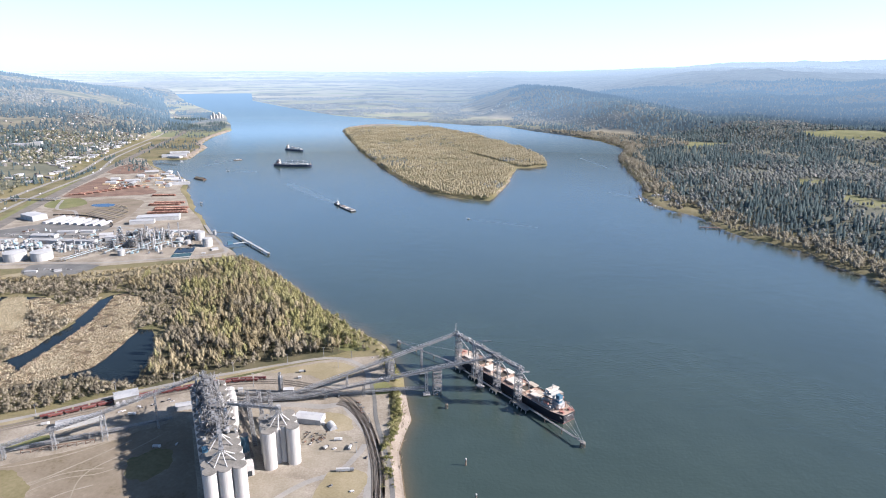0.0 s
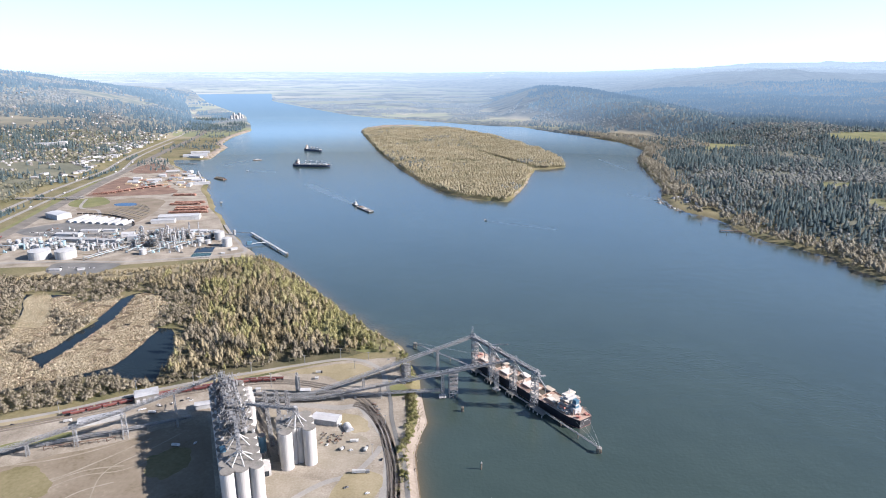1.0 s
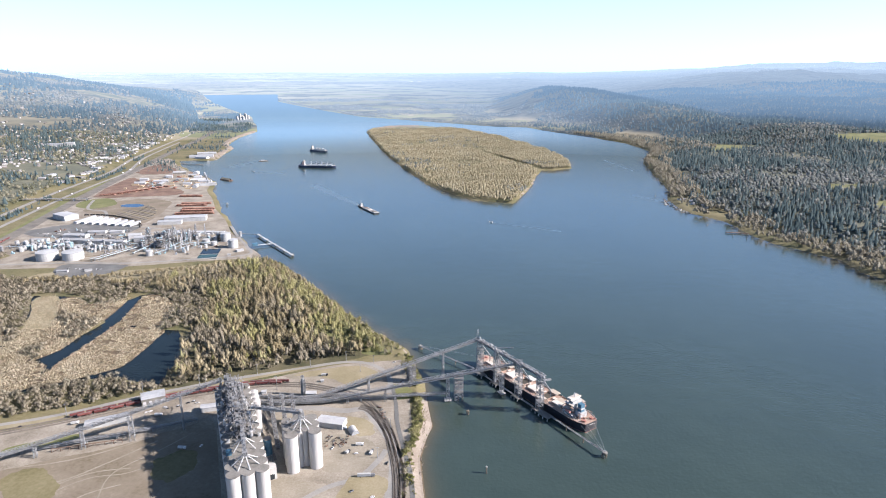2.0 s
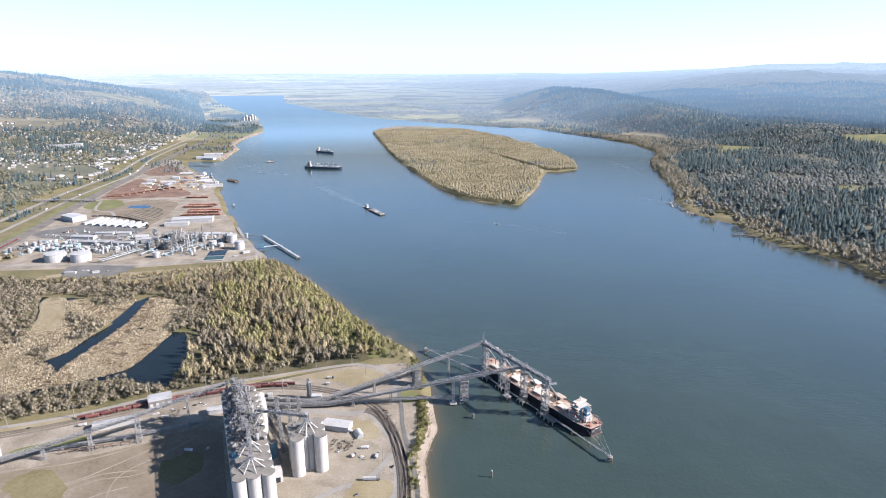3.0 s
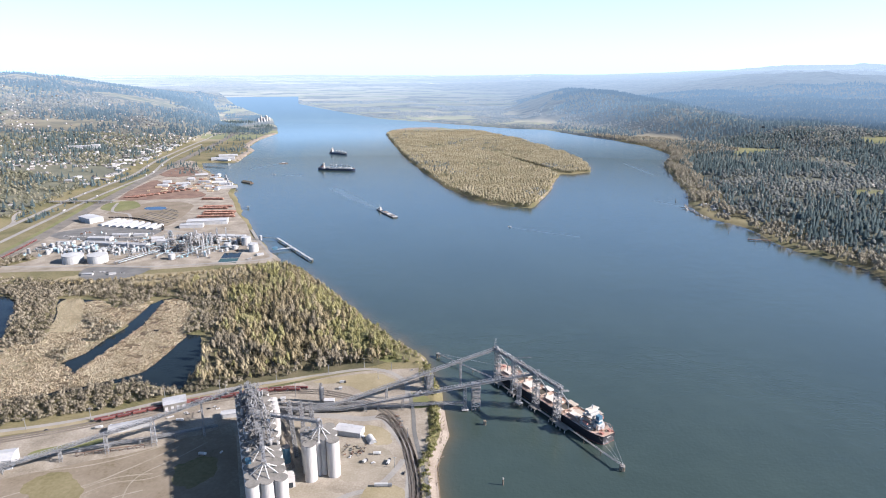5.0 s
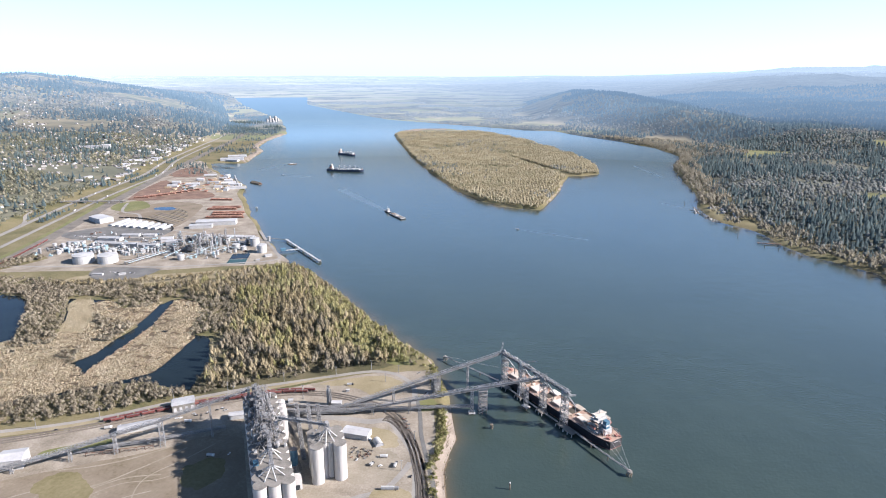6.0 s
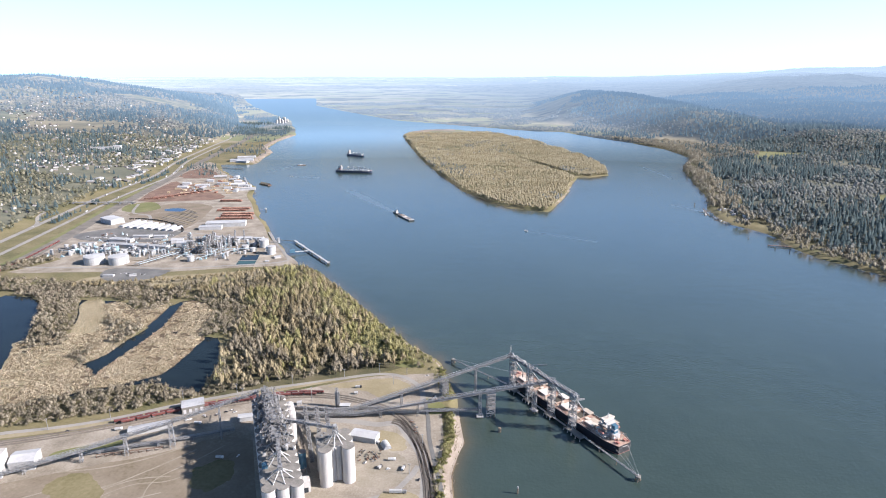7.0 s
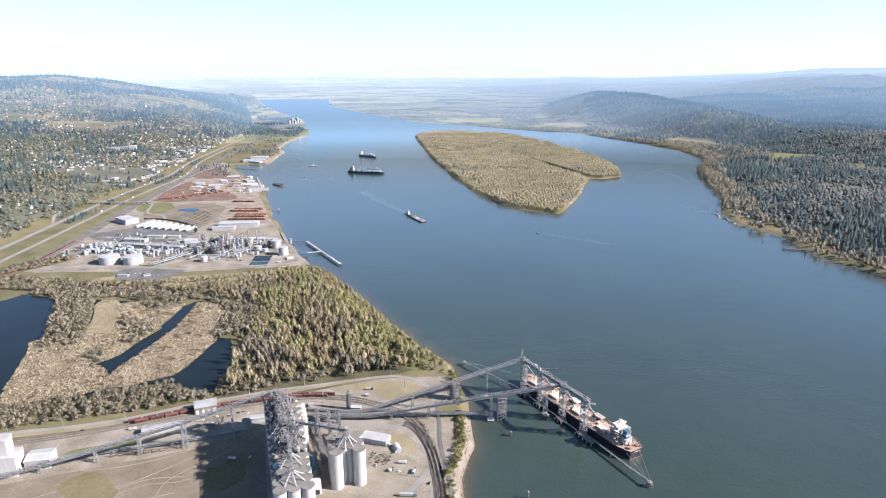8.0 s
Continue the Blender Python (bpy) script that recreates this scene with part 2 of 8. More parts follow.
def link_mesh(name, verts, faces, mat, smooth=False):
    me = bpy.data.meshes.new(name)
    me.from_pydata([tuple(v) for v in verts] if not isinstance(verts, np.ndarray) else verts.tolist(), [], faces if isinstance(faces, list) else faces.tolist())
    me.materials.append(mat)
    if smooth:
        me.shade_smooth()
    me.update()
    return new(name, me)


TRUE_XY = []


def polar(radii, angles, level=None):
    """A ring grid round the place below the camera, with the land's heights or one level."""
    R, A = np.meshgrid(radii, angles, indexing="ij")
    x, y = R * np.sin(A), R * np.cos(A)
    z = height(x, y) if level is None else np.full(x.shape, float(level))
    TRUE_XY[:] = [np.stack([x, y], -1).reshape(-1, 2)]
    v = warp(np.stack([x, y, z], -1)).reshape(-1, 3)
    n, m = R.shape
    i = np.arange(n - 1)[:, None] * m
    j = np.arange(m)[None, :]
    k = (j + 1) % m
    f = np.stack([i + j, i + k, i + m + k, i + m + j], -1).reshape(-1, 4)[:, ::-1]
    return v, f


FINE = np.radians(np.concatenate([np.arange(-54, 50, 0.28), np.arange(50, 306, 8.0)]))
v, f = polar(np.concatenate([[0.01, 60, 150, 300], 400 * 1.0115 ** np.arange(206)]), FINE)
ground = tagged(link_mesh("ground", v, f, M["ground"], True), "river plain and wooded hills with brown scrub and grass", "ground", kind="structure")
ground.data.materials.append(M["hill"])
mid = v[f].mean(1)
rise = np.array([mid[i][2] for i in range(len(mid))])
meadow = (mid[:, 0] > 500) & (fbm(mid[:, 0], mid[:, 1], 420, 3, 73) > 0.4) & (land(mid[:, 0], mid[:, 1])[0] > 300) & (np.hypot(mid[:, 0], mid[:, 1]) < NEAR)
ground.data.materials.append(M["grass"])
ground.data.polygons.foreach_set("material_index", np.where(meadow, 2, ((rise > 12) & (np.hypot(mid[:, 0], mid[:, 1]) > 1000)).astype(int)))
last = 400 * 1.0115 ** 205
FAR = np.radians(np.concatenate([np.arange(-60, 60, 0.3), np.arange(60, 300, 8.0)]))
FAR_RADII = last * 0.998 * 1.018 ** np.arange(146)
v, f = polar(FAR_RADII, FAR)
far_mat = bpy.data.materials.new("distance_haze_glow")
far_mat.use_nodes = True
n, ln = far_mat.node_tree.nodes, far_mat.node_tree.links
b = n["Principled BSDF"]
b.inputs["Roughness"].default_value, b.inputs["Specular IOR Level"].default_value = 1.0, 0.0
uv, cells, woods, tint, cover, both = (n.new("ShaderNode" + k) for k in ("UVMap", "TexVoronoi", "TexNoise", "ValToRGB", "ValToRGB", "Mix"))
cells.inputs["Scale"].default_value = 2.2
woods.inputs["Scale"].default_value, woods.inputs["Detail"].default_value = 1.3, 6
ln.new(uv.outputs[0], cells.inputs["Vector"])
ln.new(uv.outputs[0], woods.inputs["Vector"])
for ramp, rows in ((tint, ((0.0, (0.16, 0.135, 0.085)), (0.35, (0.13, 0.135, 0.065)), (0.65, (0.2, 0.172, 0.115)), (1.0, (0.14, 0.14, 0.075)))), (cover, ((0.5, (0, 0, 0)), (0.58, (1, 1, 1))))):
    els = ramp.color_ramp.elements
    for i, (p, c) in enumerate(rows):
        el = els[i] if i < 2 else els.new(p)
        el.position, el.color = p, (*c, 1)
ln.new(cells.outputs["Color"], tint.inputs["Fac"])
ln.new(woods.outputs["Fac"], cover.inputs["Fac"])
both.data_type = "RGBA"
grain, trees_mix = n.new("ShaderNodeTexNoise"), n.new("ShaderNodeValToRGB")
grain.inputs["Scale"].default_value, grain.inputs["Detail"].default_value = 7, 5
ln.new(uv.outputs[0], grain.inputs["Vector"])
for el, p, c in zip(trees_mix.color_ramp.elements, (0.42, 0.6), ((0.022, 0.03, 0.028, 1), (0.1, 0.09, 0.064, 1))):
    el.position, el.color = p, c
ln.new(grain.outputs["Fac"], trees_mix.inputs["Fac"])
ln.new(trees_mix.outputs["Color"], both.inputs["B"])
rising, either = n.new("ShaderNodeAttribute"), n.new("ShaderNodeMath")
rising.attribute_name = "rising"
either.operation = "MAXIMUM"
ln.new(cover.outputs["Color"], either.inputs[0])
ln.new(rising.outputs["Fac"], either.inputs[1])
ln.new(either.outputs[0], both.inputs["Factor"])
ln.new(tint.outputs["Color"], both.inputs["A"])
ln.new(both.outputs["Result"], b.inputs["Base Color"])
# blue emission stands in for haze over the distant plain and hills
haze_glow = n.new("ShaderNodeAttribute")
haze_glow.attribute_name = "haze_glow"
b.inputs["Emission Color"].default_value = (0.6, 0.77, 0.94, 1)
ln.new(haze_glow.outputs["Fac"], b.inputs["Emission Strength"])
backdrop = tagged(link_mesh("backdrop", v, f, far_mat, True), "blue plain and low hills at the horizon with painted haze glow", "backdrop", kind="structure")
up = height(TRUE_XY[0][:, 0], TRUE_XY[0][:, 1])
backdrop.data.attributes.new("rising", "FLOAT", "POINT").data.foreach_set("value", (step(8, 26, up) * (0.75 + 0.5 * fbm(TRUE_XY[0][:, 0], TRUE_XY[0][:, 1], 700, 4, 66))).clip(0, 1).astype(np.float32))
backdrop.data.attributes.new("haze_glow", "FLOAT", "POINT").data.foreach_set("value", haze_glow_at(np.hypot(*TRUE_XY[0].T)).astype(np.float32))
layer = backdrop.data.uv_layers.new(name="plan")
layer.data.foreach_set("uv", (TRUE_XY[0][f.ravel()] / 1000).astype(np.float32).ravel())
v, f = polar(np.concatenate([[0.01, 200, 380], 400 * 1.0115 ** np.concatenate([np.arange(0, 60), np.arange(60, 185, 5), [185]])]), FINE, 0.0)
depth = land(TRUE_XY[0][:, 0], TRUE_XY[0][:, 1])[0]
river = tagged(link_mesh("river", v, f, M["river"], True), "broad blue-green river with fine ripples", "river", kind="structure")
river.data.attributes.new("shallow", "FLOAT", "POINT").data.foreach_set("value", np.exp(np.minimum(depth, 0) / 9).astype(np.float32))
# the far reach glows to imitate haze and the pale sky it should mirror
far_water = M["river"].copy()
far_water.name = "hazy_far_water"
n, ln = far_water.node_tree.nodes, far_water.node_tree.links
haze_glow = n.new("ShaderNodeAttribute")
haze_glow.attribute_name = "haze_glow"
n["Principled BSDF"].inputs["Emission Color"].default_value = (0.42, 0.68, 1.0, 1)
ln.new(haze_glow.outputs["Fac"], n["Principled BSDF"].inputs["Emission Strength"])
v1, f1 = polar(400 * 1.0115 ** np.arange(185, 206), FINE, 0.0)
true = np.hypot(*TRUE_XY[0].T)
v2, f2 = polar(FAR_RADII[:56], FAR, 0.0)
true = np.concatenate([true, np.hypot(*TRUE_XY[0].T)])
reach = tagged(link_mesh("backdrop_water", np.concatenate([v1, v2]), np.concatenate([f1, f2 + len(v1)]), far_water, True), "far reach of the river near the horizon with a painted haze glow", "river", kind="structure")
reach.data.attributes.new("haze_glow", "FLOAT", "POINT").data.foreach_set("value", (0.19 * step(3000, 4900, true) + 0.08 * step(5000, 12000, true)).astype(np.float32))

# ---- building helpers ----
class Mesh:
    """Collects boxes, beams, tubes and roofs of one part."""

    def __init__(self):
        self.v, self.f = [], []

    def add(self, verts, faces):
        k = len(self.v)
        self.v += [tuple(p) for p in verts]
        self.f += [tuple(i + k for i in q) for q in faces]
        return self

    def box(self, c, s, rz=0.0):
        """c is the middle of the underside."""
        co, si = math.cos(radians(rz)), math.sin(radians(rz))
        pts = []
        for z in (0, s[2]):
            for x, y in ((-1, -1), (1, -1), (1, 1), (-1, 1)):
                x, y = x * s[0] / 2, y * s[1] / 2
                pts.append((c[0] + x * co - y * si, c[1] + x * si + y * co, c[2] + z))
        return self.add(pts, [(3, 2, 1, 0), (4, 5, 6, 7), (0, 1, 5, 4), (1, 2, 6, 5), (2, 3, 7, 6), (3, 0, 4, 7)])

    def beam(self, p, q, w, h=None):
        p, q = Vector(p), Vector(q)
        h = h or w
        d = (q - p).normalized()
        up = Vector((0, 0, 1)) if abs(d.z) < 0.95 else Vector((1, 0, 0))
        s = d.cross(up).normalized() * (w / 2)
        u = s.cross(d).normalized() * (h / 2)
        pts = [e + a * s + b * u for e in (p, q) for a, b in ((-1, -1), (1, -1), (1, 1), (-1, 1))]
        return self.add(pts, [(3, 2, 1, 0), (4, 5, 6, 7), (0, 1, 5, 4), (1, 2, 6, 5), (2, 3, 7, 6), (3, 0, 4, 7)])

    def tube(self, p, q, r, r2=None, n=10):
        p, q = Vector(p), Vector(q)
        r2 = r if r2 is None else r2
        d = (q - p).normalized()
        s = d.orthogonal().normalized()
        u = d.cross(s)
        ring = [(math.cos(2 * math.pi * i / n), math.sin(2 * math.pi * i / n)) for i in range(n)]
        pts = [p + (s * a + u * b) * r for a, b in ring] + [q + (s * a + u * b) * r2 for a, b in ring]
        return self.add(pts, [tuple(range(n))[::-1], tuple(range(n, 2 * n))] + [(i, (i + 1) % n, n + (i + 1) % n, n + i) for i in range(n)])

    def cyl(self, c, r, h, n=24, r2=None):
        return self.tube(c, (c[0], c[1], c[2] + h), r, r2, n)

    def dome(self, c, r, h, n=16, rings=4):
        pts = [(c[0] + r * math.cos(math.pi / 2 * k / rings) * math.cos(2 * math.pi * i / n), c[1] + r * math.cos(math.pi / 2 * k / rings) * math.sin(2 * math.pi * i / n), c[2] + h * math.sin(math.pi / 2 * k / rings)) for k in range(rings) for i in range(n)]
        pts.append((c[0], c[1], c[2] + h))
        fs = [(k * n + i, k * n + (i + 1) % n, (k + 1) * n + (i + 1) % n, (k + 1) * n + i) for k in range(rings - 1) for i in range(n)]
        return self.add(pts, fs + [((rings - 1) * n + i, (rings - 1) * n + (i + 1) % n, rings * n) for i in range(n)])

    def gable(self, c, s, eave, ridge, rz=0.0, over=0.5):
        """A roof shell with its ridge along x, over a plan of s, at c's height plus eave."""
        co, si = math.cos(radians(rz)), math.sin(radians(rz))
        lx, ly = s[0] / 2 + over, s[1] / 2 + over
        pts = []
        for t in (0, -0.35):
            for x, y, z in ((-lx, -ly, eave), (lx, -ly, eave), (lx, 0, ridge), (-lx, 0, ridge), (lx, ly, eave), (-lx, ly, eave)):
                pts.append((c[0] + x * co - y * si, c[1] + x * si + y * co, c[2] + z + t))
        return self.add(pts, [(0, 1, 2, 3), (3, 2, 4, 5), (9, 8, 7, 6), (11, 10, 8, 9), (0, 6, 7, 1), (4, 10, 11, 5), (1, 7, 8, 2), (2, 8, 10, 4), (3, 9, 6, 0), (5, 11, 9, 3)])

    def ends(self, c, s, eave, ridge, rz=0.0):
        """Walls up to the eaves with gabled ends."""
        co, si = math.cos(radians(rz)), math.sin(radians(rz))
        lx, ly = s[0] / 2, s[1] / 2
        pts = [(c[0] + x * co - y * si, c[1] + x * si + y * co, c[2] + z) for x, y, z in
               ((-lx, -ly, 0), (lx, -ly, 0), (lx, ly, 0), (-lx, ly, 0), (-lx, -ly, eave - 0.4), (lx, -ly, eave - 0.4), (lx, ly, eave - 0.4), (-lx, ly, eave - 0.4), (lx, 0, ridge - 0.4), (-lx, 0, ridge - 0.4))]
        return self.add(pts, [(0, 1, 5, 4), (2, 3, 7, 6), (1, 2, 6, 8, 5), (3, 0, 4, 9, 7), (3, 2, 1, 0)])

    def truss(self, p, q, w, h, bay, t):
        """A lattice box girder from p to q; p and q are on its lower middle line."""
        p, q = Vector(p), Vector(q)
        n = max(2, round((q - p).length / bay))
        side = (q - p).cross(Vector((0, 0, 1))).normalized() * (w / 2)
        up = Vector((0, 0, h))
        row = lambda i, a, b: p + (q - p) * (i / n) + side * a + up * b
        for a in (-1, 1):
            for b in (0, 1):
                self.beam(row(0, a, b), row(n, a, b), t * 1.2)
        for i in range(n + 1):
            for a in (-1, 1):
                self.beam(row(i, a, 0), row(i, a, 1), t)
            self.beam(row(i, -1, 1), row(i, 1, 1), t)
            if i < n:
                for a in (-1, 1):
                    self.beam(row(i, a, i % 2), row(i + 1, a, 1 - i % 2), t * 0.8)
                self.beam(row(i, -1 if i % 2 else 1, 1), row(i + 1, 1 if i % 2 else -1, 1), t * 0.7)
        return self

    def lattice(self, c, w, d, top, rz, t, bays=4, taper=1.0):
        """A braced tower of four legs from c up to the height top."""
        co, si = math.cos(radians(rz)), math.sin(radians(rz))

        def at(k, i):
            s = 1 + (taper - 1) * k / bays
            x, y = ((-1, -1), (1, -1), (1, 1), (-1, 1))[i % 4]
            x, y = x * w / 2 * s, y * d / 2 * s
            return (c[0] + x * co - y * si, c[1] + x * si + y * co, c[2] + (top - c[2]) * k / bays)
        for i in range(4):
            self.beam(at(0, i), at(bays, i), t * 1.3)
            for k in range(bays):
                self.beam(at(k + 1, i), at(k + 1, i + 1), t)
                self.beam(at(k, i), at(k + 1, i + 1), t * 0.7)
                if k % 2:
                    self.beam(at(k, i + 1), at(k + 1, i), t * 0.7)
        return self


def thing(name, at, label, category, group="", kind=""):
    ob = new(name)
    ob.empty_display_size = 1
    ob.location = at
    return tagged(ob, label, category, group, kind)


def origin(ob):
    return ob.location + (origin(ob.parent) if ob.parent else Vector())


def part(name, mesh, mat, parent, label="", smooth=False):
    """One mesh object under a thing or a part; the mesh is given in the place's metres."""
    o = origin(parent)
    me = bpy.data.meshes.new(name)
    me.from_pydata([(x - o.x, y - o.y, z - o.z) for x, y, z in mesh.v], [], mesh.f)
    me.materials.append(mat)
    if smooth:
        me.shade_smooth()
    me.update()
    ob = new(name, me)
    ob.parent = parent
    if label:
        ob["label"] = label
    return ob


def soup(name, verts, tris, mat, parent=None, normals=None, tones=None):
    """A big joined triangle mesh, fast."""
    me = bpy.data.meshes.new(name)
    verts, tris = np.asarray(verts, np.float32), np.array(tris, np.int32)
    if normals is not None:
        a, b, c = (verts[tris[:, i]] for i in range(3))
        back = (np.cross(b - a, c - a) * np.asarray(normals)[tris[:, 0]]).sum(1) < 0
        tris[back] = tris[back][:, ::-1]
    me.vertices.add(len(verts))
    me.vertices.foreach_set("co", verts.ravel())
    me.loops.add(tris.size)
    me.loops.foreach_set("vertex_index", tris.ravel())
    me.polygons.add(len(tris))
    me.polygons.foreach_set("loop_start", np.arange(0, tris.size, 3, dtype=np.int32))
    me.update(calc_edges=True)
    if normals is not None:
        me.polygons.foreach_set("use_smooth", np.ones(len(tris), bool))
        free = me.attributes.new("custom_normal", "FLOAT_VECTOR", "POINT")
        free.data.foreach_set("vector", np.asarray(normals, np.float32).ravel())
    if tones is not None:
        me.attributes.new("tone", "FLOAT", "POINT").data.foreach_set("value", np.asarray(tones, np.float32).ravel())
    me.materials.append(mat)
    ob = new(name, me)
    ob.parent = parent
    return ob


LAYER = [0.0]


def patch(name, poly, mat, z, label, category, steps=4, wobble=0.0):
    """A flat piece of ground cover, laid just above the plain."""
    LAYER[0] += 0.004
    z += LAYER[0]
    steps = 12 if wobble >= 1 and steps > 3 else steps
    pts = rounded(poly, steps) if steps > 1 else np.array(poly, float)
    if wobble:
        pts = pts + np.stack([fbm(pts[:, 0], pts[:, 1], 14, 4, 21), fbm(pts[:, 0], pts[:, 1], 14, 3, 22)], -1) * wobble
    bm = bmesh.new()
    f = bm.faces.new([bm.verts.new((x, y, z)) for x, y in pts])
    if f.normal.z < 0 or f.calc_area() and sum(pts[i - 1][0] * pts[i][1] - pts[i][0] * pts[i - 1][1] for i in range(len(pts))) < 0:
        f.normal_flip()
    bmesh.ops.triangulate(bm, faces=bm.faces[:])
    me = bpy.data.meshes.new(name)
    bm.to_mesh(me)
    bm.free()
    me.materials.append(mat)
    return tagged(new(name, me), label, category, kind="structure")


def along(line, spacing, closed=False):
    """Even steps along a smooth line: places and directions."""
    pts = rounded(line, 8, closed)
    seg = np.hypot(*np.diff(pts, axis=0).T)
    s = np.concatenate([[0], np.cumsum(seg)])
    at = np.linspace(0, s[-1], max(2, int(s[-1] / spacing) + 1))
    p = np.stack([np.interp(at, s, pts[:, 0]), np.interp(at, s, pts[:, 1])], -1)
    d = np.gradient(p, axis=0)
    return p, d / np.maximum(np.hypot(d[:, 0], d[:, 1])[:, None], 1e-9)


def strip(name, line, width, mat, lift, label, category, spacing=12, shift=0.0, flat=None):
    """A ribbon of road, track or shore that follows the ground."""
    p, d = along(line, spacing)
    n = np.stack([-d[:, 1], d[:, 0]], -1)
    rows = []
    for o in (-0.5, -0.17, 0.17, 0.5):
        q = p + n * (o * width + shift)
        z = np.full(len(q), flat) if flat is not None else height(q[:, 0], q[:, 1])
        rows.append(np.column_stack([q, z + lift]))
    v = warp(np.stack(rows, 1).reshape(-1, 3))
    f = [(4 * i + j, 4 * i + j + 1, 4 * i + j + 5, 4 * i + j + 4)[::-1] for i in range(len(p) - 1) for j in range(3)]
    return tagged(link_mesh(name, v, f, mat), label, category, kind="structure")


